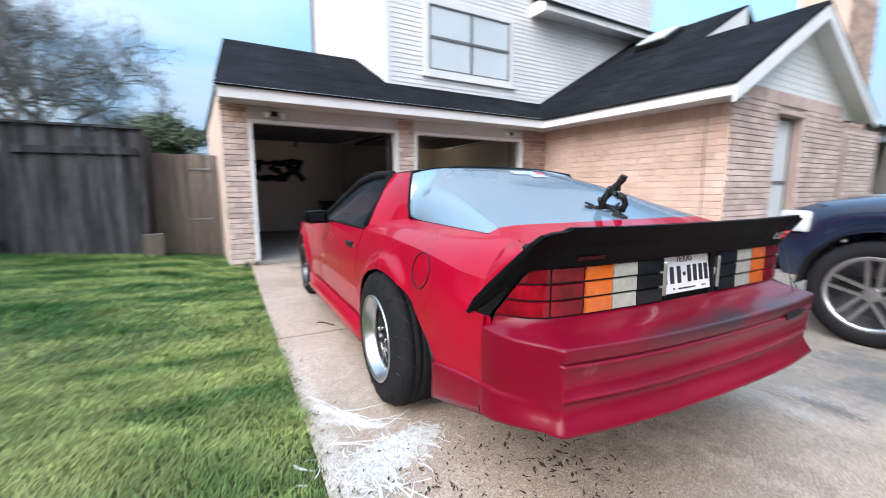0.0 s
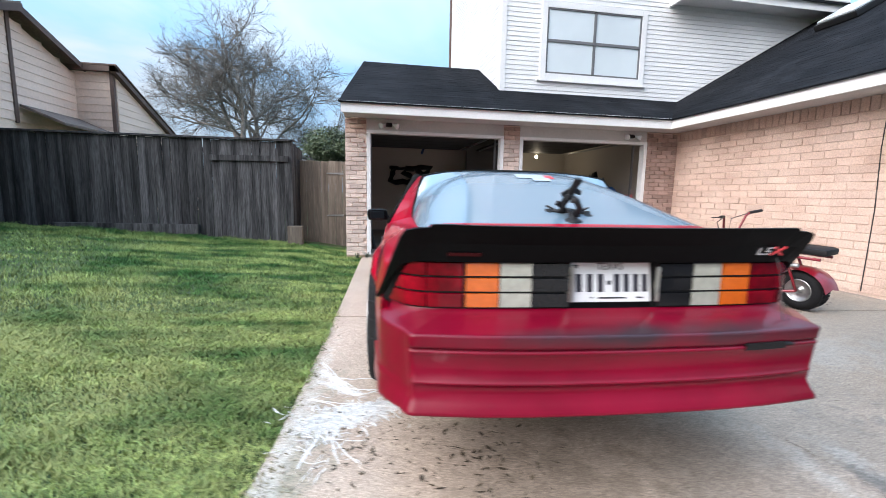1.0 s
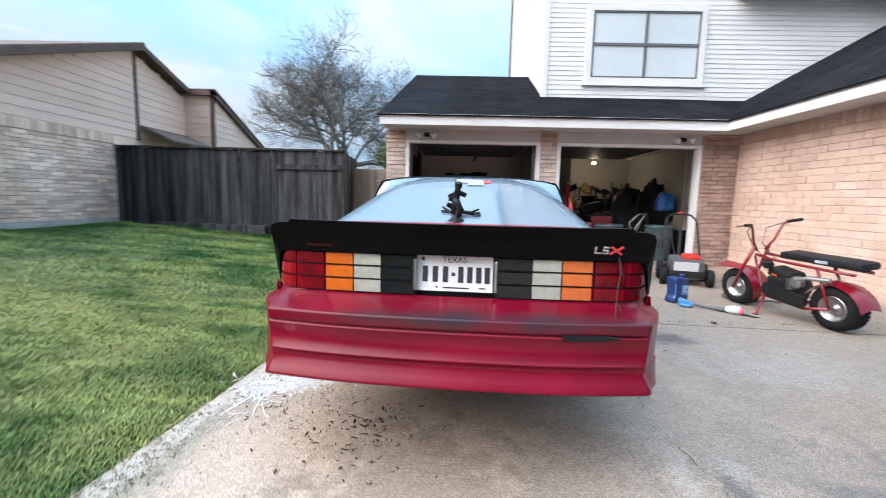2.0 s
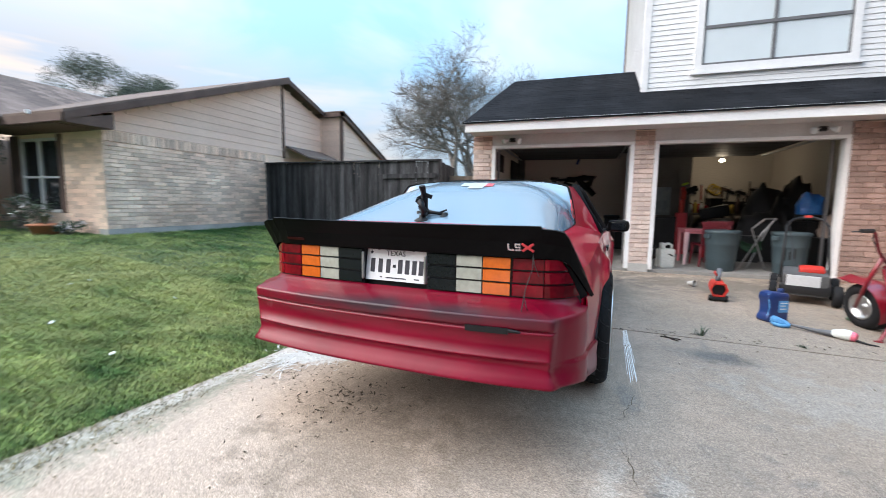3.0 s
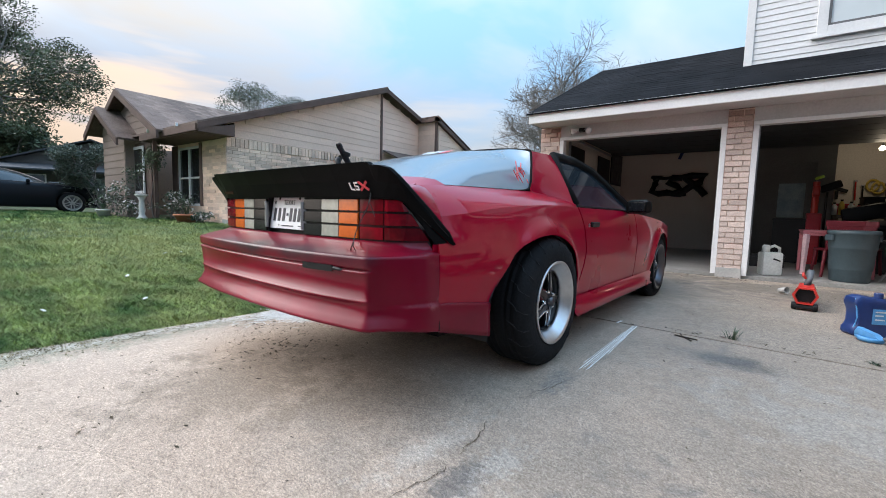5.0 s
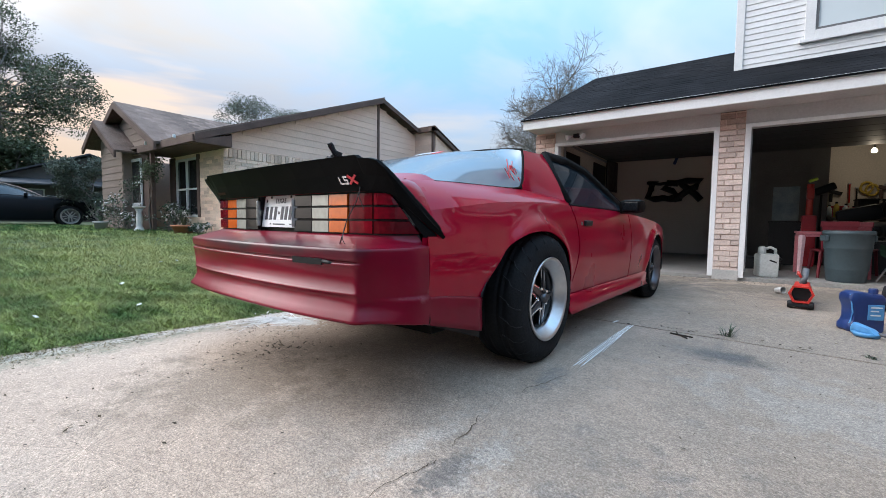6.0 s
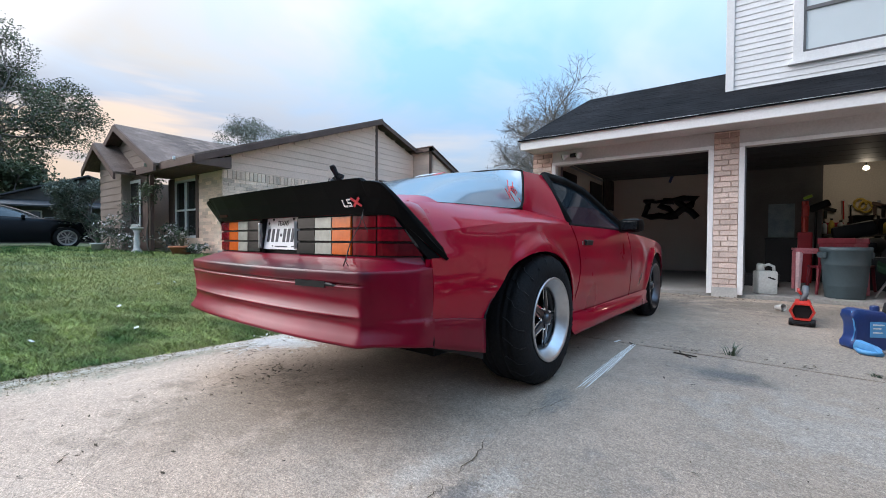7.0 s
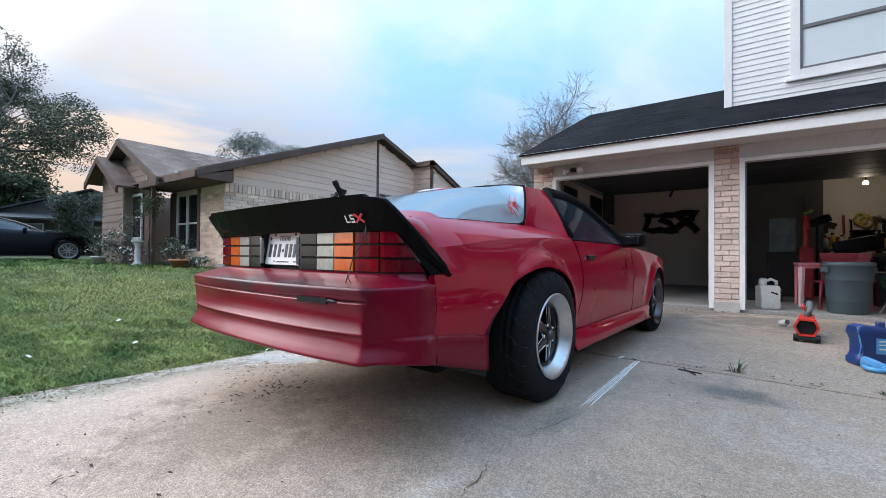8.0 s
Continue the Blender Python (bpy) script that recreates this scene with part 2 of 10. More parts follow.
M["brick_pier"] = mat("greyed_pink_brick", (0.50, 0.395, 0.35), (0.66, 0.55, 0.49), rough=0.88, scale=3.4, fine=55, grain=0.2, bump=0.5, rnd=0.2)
# wing side brick: warm western light is put into its peach colour
M["brick_lit"] = mat("lit_peach_brick", (0.50, 0.355, 0.285), (0.62, 0.47, 0.39), rough=0.88, scale=2.0, fine=55, grain=0.18, bump=0.4, rnd=0.09)
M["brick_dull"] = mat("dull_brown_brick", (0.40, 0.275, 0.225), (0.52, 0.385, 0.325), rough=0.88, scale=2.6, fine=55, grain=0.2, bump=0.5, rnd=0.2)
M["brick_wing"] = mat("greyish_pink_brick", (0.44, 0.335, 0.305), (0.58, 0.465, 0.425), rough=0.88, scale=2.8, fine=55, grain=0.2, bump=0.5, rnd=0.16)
# darker mortar copy for walls turned from the light, shade in its colour
M["mortar_shaded"] = mat("shaded_mortar", (0.33, 0.25, 0.225), rough=0.95, fine=120, grain=0.2, bump=0.4)
# darker brick colour standing in for the shade under the eaves
M["brick_shaded"] = mat("shaded_pink_brick", (0.25, 0.165, 0.14), (0.37, 0.265, 0.23), rough=0.88, scale=2.6, fine=55, grain=0.2, bump=0.5, rnd=0.25)
M["mortar"] = mat("mortar", (0.58, 0.445, 0.37), rough=0.95, fine=120, grain=0.2, bump=0.4)
M["brick_tan"] = mat("tan_brick", (0.66, 0.49, 0.385), (0.86, 0.69, 0.56), rough=0.9, scale=1.6, fine=50, grain=0.22, bump=0.5, rnd=0.26)
M["mortar_tan"] = mat("tan_mortar", (0.74, 0.59, 0.47), rough=0.95, fine=120, grain=0.2)
M["white_siding"] = mat("white_siding", (0.66, 0.665, 0.675), (0.74, 0.745, 0.755), rough=0.6, scale=1.2, fine=30, grain=0.05, rnd=0.02)
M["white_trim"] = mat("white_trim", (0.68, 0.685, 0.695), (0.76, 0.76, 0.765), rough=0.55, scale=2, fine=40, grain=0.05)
# a darker, greyer colour than white_trim
M["grey_trim"] = mat("light_grey_trim", (0.46, 0.46, 0.47), (0.55, 0.55, 0.55), rough=0.65, scale=1.5, grain=0.08)
M["tan_siding"] = mat("tan_siding", (0.71, 0.54, 0.44), (0.77, 0.60, 0.50), rough=0.75, scale=1.0, fine=25, grain=0.08, rnd=0.05)
M["brown_siding"] = mat("brown_siding", (0.25, 0.19, 0.16), (0.31, 0.24, 0.205), rough=0.75, scale=1.0, fine=25, grain=0.1, rnd=0.06)
M["brown_trim"] = mat("brown_trim", (0.085, 0.052, 0.042), (0.12, 0.075, 0.06), rough=0.7)
M["shingle"] = mat("black_shingle", (0.009, 0.010, 0.012), (0.018, 0.019, 0.022), rough=0.95, scale=1.3, fine=70, grain=0.45, bump=0.5, stretch=(1, 1, 3), rnd=0.08, island=0.2, spec=0.05)
M["shingle_brown"] = mat("brown_shingle", (0.135, 0.096, 0.08), (0.20, 0.148, 0.125), rough=0.92, scale=3, fine=40, grain=0.35, bump=0.4, island=0.32)
M["fence"] = mat("weathered_cedar", (0.015, 0.0152, 0.017), (0.075, 0.075, 0.080), rough=0.95, scale=1.8, fine=18, grain=0.6, bump=0.5, stretch=(6, 6, 0.35), rnd=0.5, spec=0.2)
M["gatewood"] = mat("brown_weathered_cedar", (0.105, 0.085, 0.07), (0.185, 0.155, 0.13), rough=0.9, scale=1.6, fine=16, grain=0.3, bump=0.5, stretch=(6, 6, 0.35), rnd=0.25)
M["soil"] = mat("lawn_soil", (0.024, 0.045, 0.012), (0.05, 0.075, 0.022), rough=1.0, scale=1.4, fine=30, grain=0.4, bump=0.6)
M["grass"] = mat("grass_blades", (0.036, 0.108, 0.022), (0.27, 0.335, 0.105), rough=0.7, scale=1.3, fine=9.0, grain=0.5, lo=0.40, hi=0.62, island=0.55, stretch=(0.7, 2.4, 1), spec=0.25)
M["dry"] = mat("dry_clippings", (0.10, 0.085, 0.045), (0.19, 0.16, 0.09), rough=1.0, island=0.5)
M["debris"] = mat("leaf_bits", (0.028, 0.022, 0.015), (0.085, 0.064, 0.038), rough=1.0, island=0.5)
M["garage_wall"] = mat("cream_drywall", (0.62, 0.57, 0.50), (0.68, 0.63, 0.56), rough=0.9, scale=0.8)
M["garage_floor"] = mat("garage_slab", (0.24, 0.23, 0.22), (0.32, 0.31, 0.29), rough=0.7, scale=1.5, grain=0.2)
M["pane_door"] = mat("dim_door_pane", (0.20, 0.25, 0.26), (0.30, 0.36, 0.36), rough=0.15, scale=6)
M["camp_green"] = mat("dark_green_cloth", (0.015, 0.045, 0.022), rough=0.9)
M["yellow"] = mat("yellow_plastic", (0.5, 0.36, 0.06), rough=0.5)
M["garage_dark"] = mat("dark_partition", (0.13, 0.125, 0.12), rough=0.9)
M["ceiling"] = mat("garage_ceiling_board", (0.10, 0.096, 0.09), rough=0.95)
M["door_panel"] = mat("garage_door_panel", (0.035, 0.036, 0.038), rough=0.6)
M["steel"] = mat("galvanised_steel", (0.35, 0.35, 0.36), rough=0.4, metal=0.9)
M["bin_grey"] = mat("blue_grey_plastic", (0.042, 0.066, 0.078), (0.055, 0.082, 0.096), rough=0.5, grain=0.08)
M["pink_plastic"] = mat("pink_plastic", (0.50, 0.16, 0.19), rough=0.5)
M["maroon"] = mat("dark_red_plastic", (0.13, 0.009, 0.018), (0.19, 0.014, 0.026), rough=0.5)
M["red_plastic"] = mat("red_plastic", (0.35, 0.02, 0.03), rough=0.45)
M["milky"] = mat("milky_plastic", (0.55, 0.57, 0.55), rough=0.4)
M["cup_clear"] = mat("clear_cup_plastic", (0.40, 0.39, 0.37), rough=0.2)
M["tube_grey"] = mat("grey_plastic_tube", (0.075, 0.078, 0.085), rough=0.45)
M["mower_grey"] = mat("dusty_grey_plastic", (0.05, 0.05, 0.052), (0.075, 0.075, 0.075), rough=0.6, grain=0.2)
M["pink_cap"] = mat("pink_plastic", (0.62, 0.12, 0.18), rough=0.45)
M["orange"] = mat("orange_red_paint", (0.40, 0.024, 0.016), rough=0.4, grain=0.08)
M["blue_plastic"] = mat("blue_plastic", (0.008, 0.028, 0.12), rough=0.4, coat=0.2)
M["lightblue"] = mat("light_blue_plastic", (0.08, 0.25, 0.48), rough=0.4)
M["pink_white"] = mat("pale_pink", (0.72, 0.5, 0.52), rough=0.5)
M["bike_red"] = mat("minibike_red", (0.17, 0.004, 0.012), rough=0.28, coat=0.5)
M["dark_metal"] = mat("oily_dark_metal", (0.03, 0.03, 0.032), rough=0.4, metal=0.6)
M["bark"] = mat("bark", (0.13, 0.115, 0.105), (0.20, 0.18, 0.165), rough=0.95, scale=6, fine=40, grain=0.3, bump=0.6)
M["leaf_oak"] = mat("oak_leaves", (0.045, 0.062, 0.032), (0.10, 0.128, 0.066), rough=0.6, scale=0.8, island=0.4)
M["leaf_far"] = mat("grey_green_leaves", (0.075, 0.095, 0.07), (0.13, 0.15, 0.115), rough=0.7, scale=0.8, island=0.4)
M["leaf_bush"] = mat("bush_leaves", (0.05, 0.085, 0.045), (0.09, 0.12, 0.075), rough=0.6, scale=2, island=0.4)
M["flower"] = mat("white_petals", (0.7, 0.66, 0.66), rough=0.6)
M["terracotta"] = mat("terracotta", (0.42, 0.17, 0.09), rough=0.8)
M["cement"] = mat("cast_cement", (0.56, 0.55, 0.53), (0.66, 0.65, 0.62), rough=0.85, fine=60, bump=0.4)
M["foundation"] = mat("painted_foundation", (0.36, 0.36, 0.345), (0.48, 0.47, 0.45), rough=0.9, scale=2.5)
# pale blinds plus the blue sky reflection, both put into the pane colour
M["pane"] = mat("blind_and_sky_pane", (0.58, 0.64, 0.67), (0.64, 0.70, 0.73), rough=0.08, scale=0.7, fine=2, grain=0.03, spec=0.8)
M["pane_dark"] = mat("dark_window_pane", (0.02, 0.024, 0.026), rough=0.06, spec=0.8)
M["mullion"] = mat("grey_window_frame", (0.12, 0.12, 0.125), rough=0.5)
M["cord"] = mat("black_cord", (0.014, 0.014, 0.015), rough=0.6)
M["house_far"] = mat("far_house_wall", (0.10, 0.09, 0.085), rough=0.9)
M["roof_far"] = mat("far_roof", (0.055, 0.055, 0.06), (0.08, 0.08, 0.085), rough=0.95)
M["spill"] = mat("dried_white_paint", (0.52, 0.51, 0.49), (0.66, 0.65, 0.63), rough=0.8, fine=120, grain=0.25)
M["chalk"] = mat("white_chalk", (0.74, 0.74, 0.72), rough=0.95, fine=150, grain=0.5)
M["bulb"] = glow_mat("warm_bulb", (1.0, 0.78, 0.5), 9)
M["poster"] = mat("poster_paper", (0.03, 0.03, 0.033), (0.12, 0.115, 0.11), rough=0.6, scale=7)


def concrete_mat():
    """Driveway: warm grey cement with broad stains, fine sand, a whitened patch and dark oil spots."""
    m = mat("driveway_cement", (0.35, 0.270, 0.208), (0.45, 0.360, 0.288), rough=0.88, scale=0.9, fine=190, grain=0.3, bump=0.35)
    n, l = m.node_tree.nodes, m.node_tree.links
    p = n["Principled BSDF"]
    base = p.inputs["Base Color"].links[0].from_socket
    geo = n.new("ShaderNodeNewGeometry")

    def spot(centre, radius, col, noise_scale, cut, turn=0.0, amount=1.0, soft=0.14):
        nonlocal base
        mp = n.new("ShaderNodeMapping")
        mp.vector_type = "TEXTURE"
        mp.inputs["Location"].default_value = (*centre, 0)
        mp.inputs["Rotation"].default_value = (0, 0, radians(turn))
        mp.inputs["Scale"].default_value = (*radius, 1)
        l.new(geo.outputs["Position"], mp.inputs["Vector"])
        ln = n.new("ShaderNodeVectorMath")
        ln.operation = "LENGTH"
        l.new(mp.outputs[0], ln.inputs[0])
        nz = n.new("ShaderNodeTexNoise")
        nz.inputs["Scale"].default_value = noise_scale
        nz.inputs["Detail"].default_value = 6
        nz.inputs["Roughness"].default_value = 0.65
        nz.inputs["Distortion"].default_value = 0.35
        l.new(geo.outputs["Position"], nz.inputs["Vector"])
        sub = n.new("ShaderNodeMath")
        sub.operation = "MULTIPLY_ADD"
        l.new(ln.outputs["Value"], sub.inputs[0])
        sub.inputs[1].default_value = -0.5
        l.new(nz.outputs["Fac"], sub.inputs[2])
        mr = n.new("ShaderNodeMapRange")
        mr.inputs["From Min"].default_value = cut
        mr.inputs["From Max"].default_value = cut + soft
        mr.inputs["To Max"].default_value = amount
        l.new(sub.outputs[0], mr.inputs["Value"])
        mx = n.new("ShaderNodeMix")
        mx.data_type = "RGBA"
        l.new(mr.outputs[0], mx.inputs["Factor"])
        l.new(base, mx.inputs["A"])
        mx.inputs["B"].default_value = (*col, 1)
        base = mx.outputs["Result"]

    spot((3.15, 1.6), (2.45, 5.2), (0.235, 0.195, 0.156), 0.9, -0.12, -8, 0.92, 0.3)
    spot((1.9, 0.2), (1.3, 1.6), (0.10, 0.10, 0.098), 4.5, 0.20, 30, 0.7, 0.2)
    spot((2.2, 1.9), (1.6, 1.0), (0.27, 0.245, 0.215), 6.0, 0.24, -10, 0.7, 0.2)
    spot((2.9, 0.3), (1.4, 1.2), (0.27, 0.246, 0.215), 8.0, 0.22, 40, 0.7, 0.2)
    spot((1.3, 0.1), (0.4, 1.5), (0.31, 0.285, 0.25), 11.0, 0.26, 24, 0.55, 0.2)
    spot((2.6, 0.6), (1.0, 0.8), (0.32, 0.29, 0.25), 5.0, 0.26, 10, 0.5)
    for c, r, turn, cut in (((-1.06, 1.43), (0.34, 0.17), 18, 0.10), ((-1.17, 1.36), (0.20, 0.16), 40, 0.10), ((-0.90, 1.50), (0.22, 0.07), -6, 0.12), ((-1.17, 1.86), (0.30, 0.05), -58, 0.10), ((-1.12, 1.72), (0.26, 0.05), -40, 0.12)):
        spot(c, r, (0.66, 0.65, 0.63), 19.0, cut, turn, 0.8, 0.24)
    spot((-1.40, 0.0), (0.30, 2.6), (0.20, 0.205, 0.15), 9.0, 0.12, -7, 0.8, 0.3)
    spot((1.67, 2.49), (0.22, 0.17), (0.03, 0.03, 0.032), 9.0, -0.02, 0, 0.9, 0.4)
    spot((1.60, 2.52), (0.42, 0.22), (0.13, 0.128, 0.122), 7.0, 0.06, -12, 0.6, 0.35)
    spot((1.62, 2.72), (0.05, 0.24), (0.15, 0.14, 0.13), 9.0, 0.10, 0, 0.5, 0.3)
    # rough whitened edge of the tyre track, with a darker scoured strip beside it
    spot((0.84, 0.72), (0.12, 0.55), (0.40, 0.37, 0.33), 16.0, 0.16, -6, 0.5, 0.3)
    spot((1.02, 0.62), (0.09, 0.22), (0.11, 0.10, 0.092), 30.0, 0.10, -6, 0.8, 0.2)
    spot((1.08, 0.78), (0.13, 0.26), (0.36, 0.335, 0.30), 38.0, 0.20, -10, 0.5, 0.2)
    # a greyer patch beside the rear wheel, a browner one below the bumper
    spot((0.98, 1.55), (0.10, 0.30), (0.17, 0.172, 0.165), 10.0, 0.10, 10, 0.55, 0.3)
    spot((0.42, 0.72), (0.55, 0.5), (0.205, 0.178, 0.15), 5.0, 0.05, 0, 0.6, 0.35)
    spot((-1.34, 1.0), (0.10, 2.2), (0.50, 0.47, 0.42), 10.0, 0.08, -5, 0.6, 0.3)
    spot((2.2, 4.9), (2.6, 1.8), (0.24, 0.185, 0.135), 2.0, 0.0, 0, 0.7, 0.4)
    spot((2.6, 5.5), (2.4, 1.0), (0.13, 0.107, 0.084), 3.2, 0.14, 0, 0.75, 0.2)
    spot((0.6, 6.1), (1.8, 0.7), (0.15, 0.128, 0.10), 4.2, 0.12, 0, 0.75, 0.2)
    spot((-0.2, 0.6), (1.0, 1.0), (0.2, 0.16, 0.12), 6.0, 0.24, 0, 0.6)
    # sandy mottling at a finger's width, with scattered dark pits
    for sc_, lo, hi, a, b in ((9.0, 0.3, 0.7, 0.88, 1.10), (27.0, 0.3, 0.72, 0.82, 1.18), (64.0, 0.36, 0.64, 0.78, 1.22), (120.0, 0.36, 0.64, 0.62, 1.38), (75.0, 0.30, 0.38, 0.68, 1.0), (230.0, 0.38, 0.62, 0.75, 1.25)):
        nz = n.new("ShaderNodeTexNoise")
        nz.inputs["Scale"].default_value = sc_
        nz.inputs["Detail"].default_value = 7
        nz.inputs["Roughness"].default_value = 0.7
        l.new(geo.outputs["Position"], nz.inputs["Vector"])
        mr = n.new("ShaderNodeMapRange")
        mr.inputs["From Min"].default_value = lo
        mr.inputs["From Max"].default_value = hi
        mr.inputs["To Min"].default_value = a
        mr.inputs["To Max"].default_value = b
        l.new(nz.outputs["Fac"], mr.inputs["Value"])
        sc = n.new("ShaderNodeVectorMath")
        sc.operation = "SCALE"
        l.new(base, sc.inputs[0])
        l.new(mr.outputs[0], sc.inputs["Scale"])
        base = sc.outputs[0]
    l.new(base, p.inputs["Base Color"])
    return m


M["concrete"] = concrete_mat()


def wear_mat(name, base_name, col, centre, radius, noise_scale, cut, soft):
    """The base paint with one rubbed patch of another colour."""
    m = M[base_name].copy()
    m.name = name
    n, l = m.node_tree.nodes, m.node_tree.links
    p = n["Principled BSDF"]
    base = p.inputs["Base Color"].links[0].from_socket
    geo = n.new("ShaderNodeNewGeometry")
    mp = n.new("ShaderNodeMapping")
    mp.vector_type = "TEXTURE"
    mp.inputs["Location"].default_value = centre
    mp.inputs["Scale"].default_value = radius
    l.new(geo.outputs["Position"], mp.inputs["Vector"])
    ln = n.new("ShaderNodeVectorMath")
    ln.operation = "LENGTH"
    l.new(mp.outputs[0], ln.inputs[0])
    nz = n.new("ShaderNodeTexNoise")
    nz.inputs["Scale"].default_value = noise_scale
    nz.inputs["Detail"].default_value = 5
    l.new(geo.outputs["Position"], nz.inputs["Vector"])
    sub = n.new("ShaderNodeMath")
    sub.operation = "MULTIPLY_ADD"
    l.new(ln.outputs["Value"], sub.inputs[0])
    sub.inputs[1].default_value = -0.5
    l.new(nz.outputs["Fac"], sub.inputs[2])
    mr = n.new("ShaderNodeMapRange")
    mr.inputs["From Min"].default_value = cut
    mr.inputs["From Max"].default_value = cut + soft
    l.new(sub.outputs[0], mr.inputs["Value"])
    mx = n.new("ShaderNodeMix")
    mx.data_type = "RGBA"
    l.new(mr.outputs[0], mx.inputs["Factor"])
    l.new(base, mx.inputs["A"])
    mx.inputs["B"].default_value = (*col, 1)
    l.new(mx.outputs["Result"], p.inputs["Base Color"])
    return m


M["bumper"] = wear_mat("worn_bumper_paint", "red_faded", (0.040, 0.022, 0.028), (-0.06, 0.615, 0.652), (0.66, 0.055, 0.035), 4.5, -0.25, 0.60)
M["bumper"] = wear_mat("scuffed_bumper_paint", "bumper", (0.30, 0.10, 0.115), (0.80, 0.80, 0.47), (0.10, 0.17, 0.04), 22.0, 0.12, 0.35)
M["bumper"] = wear_mat("rubbed_bumper_paint", "bumper", (0.26, 0.07, 0.085), (-0.74, 0.66, 0.55), (0.04, 0.05, 0.12), 24.0, 0.18, 0.35)
M["turf"] = wear_mat("dry_patched_grass", "grass", (0.38, 0.385, 0.15), (-5.4, 1.8, 0.0), (4.4, 2.6, 4.0), 1.9, -0.10, 0.62)

# ---- shaping tools ----
def part(name, bm, material, parent=None, label="", smooth=False, crease=27):
    """Links a bmesh as one mesh object under a thing or under a part."""
    me = bpy.data.meshes.new(name)
    if smooth:
        for e in bm.edges:
            if len(e.link_faces) == 2 and e.calc_face_angle(0.0) > radians(crease):
                e.smooth = False
    bm.to_mesh(me)
    bm.free()
    if smooth:
        me.polygons.foreach_set("use_smooth", [True] * len(me.polygons))
    me.materials.append(M[material] if isinstance(material, str) else material)
    ob = new(name, me)
    if parent is not None:
        ob.parent = parent
    if label:
        ob["label"] = label
    return ob


def outward(bm, away):
    """Turns every face of an open sheet so that it looks along away(centre)."""
    bm.normal_update()
    bmesh.ops.reverse_faces(bm, faces=[f for f in bm.faces if f.normal.dot(Vector(away(f.calc_center_median()))) < 0])


def thing(name, m, label, category, group="", kind=""):
    """An Empty at the base of a thing, which parents its parts."""
    ob = new(name)
    ob.empty_display_size = 0.1
    ob.matrix_basis = m
    return tagged(ob, label, category, group, kind)


def solid(name, bm, material, label, category="", kind="", group="", smooth=False):
    return tagged(part(name, bm, material, None, smooth=smooth), label, category, group, kind)


def box(bm, x0, y0, z0, x1, y1, z1, bevel=0.0):
    r = bmesh.ops.create_cube(bm, size=1.0, matrix=Matrix.Translation(((x0 + x1) / 2, (y0 + y1) / 2, (z0 + z1) / 2)) @ Matrix.Diagonal((abs(x1 - x0), abs(y1 - y0), abs(z1 - z0), 1)))
    if bevel:
        edges = list({e for v in r["verts"] for e in v.link_edges})
        bmesh.ops.bevel(bm, geom=edges, offset=bevel, segments=2, affect="EDGES", profile=0.6)
    return bm


def boxm(bm, m, sx, sy, sz, bevel=0.0):
    """A box of that size round the origin of the pose m."""
    r = bmesh.ops.create_cube(bm, size=1.0, matrix=m @ Matrix.Diagonal((sx, sy, sz, 1)))
    if bevel:
        edges = list({e for v in r["verts"] for e in v.link_edges})
        bmesh.ops.bevel(bm, geom=edges, offset=bevel, segments=2, affect="EDGES", profile=0.6)
    return bm


def tube(bm, pts, radii, sides=8, cap=True):
    """A round bar along pts."""
    pts = [Vector(p) for p in pts]
    if not hasattr(radii, "__len__"):
        radii = [radii] * len(pts)
    rings = []
    up = Vector((0.12, 0.2, 0.97)).normalized()
    for i, p in enumerate(pts):
        d = (pts[min(i + 1, len(pts) - 1)] - pts[max(i - 1, 0)]).normalized()
        s = d.cross(up if abs(d.dot(up)) < 0.97 else Vector((1, 0, 0.1)))
        s.normalize()
        t = d.cross(s)
        rings.append([bm.verts.new(p + (s * math.cos(a) + t * math.sin(a)) * radii[i]) for a in (2 * math.pi * k / sides for k in range(sides))])
    for a, b in zip(rings, rings[1:]):
        for k in range(sides):
            bm.faces.new((a[k], a[(k + 1) % sides], b[(k + 1) % sides], b[k]))
    if cap:
        bm.faces.new(rings[0][::-1])
        bm.faces.new(rings[-1])
    return bm


def lathe(bm, profile, m=Matrix(), steps=32, close=False, cap=True):
    """Turns (radius, height) pairs about the z axis of m."""
    rings = [[bm.verts.new(m @ Vector((r * math.cos(a), r * math.sin(a), h))) for a in (2 * math.pi * k / steps for k in range(steps))] for r, h in profile]
    pairs = list(zip(rings, rings[1:])) + ([(rings[-1], rings[0])] if close else [])
    for a, b in pairs:
        for k in range(steps):
            bm.faces.new((a[k], a[(k + 1) % steps], b[(k + 1) % steps], b[k]))
    if cap and not close:
        if profile[0][0] > 1e-4:
            bm.faces.new(rings[0][::-1])
        if profile[-1][0] > 1e-4:
            bm.faces.new(rings[-1])
    return bm


def grid(bm, rows):
    """A sheet through rows of points."""
    vs = [[bm.verts.new(p) for p in row] for row in rows]
    for a, b in zip(vs, vs[1:]):
        for i in range(len(a) - 1):
            bm.faces.new((a[i], a[i + 1], b[i + 1], b[i]))
    return vs


def thick(bm, depth):
    """Gives a sheet a thickness, to its inner side."""
    bmesh.ops.recalc_face_normals(bm, faces=bm.faces)
    bmesh.ops.solidify(bm, geom=bm.faces[:], thickness=depth)
    return bm


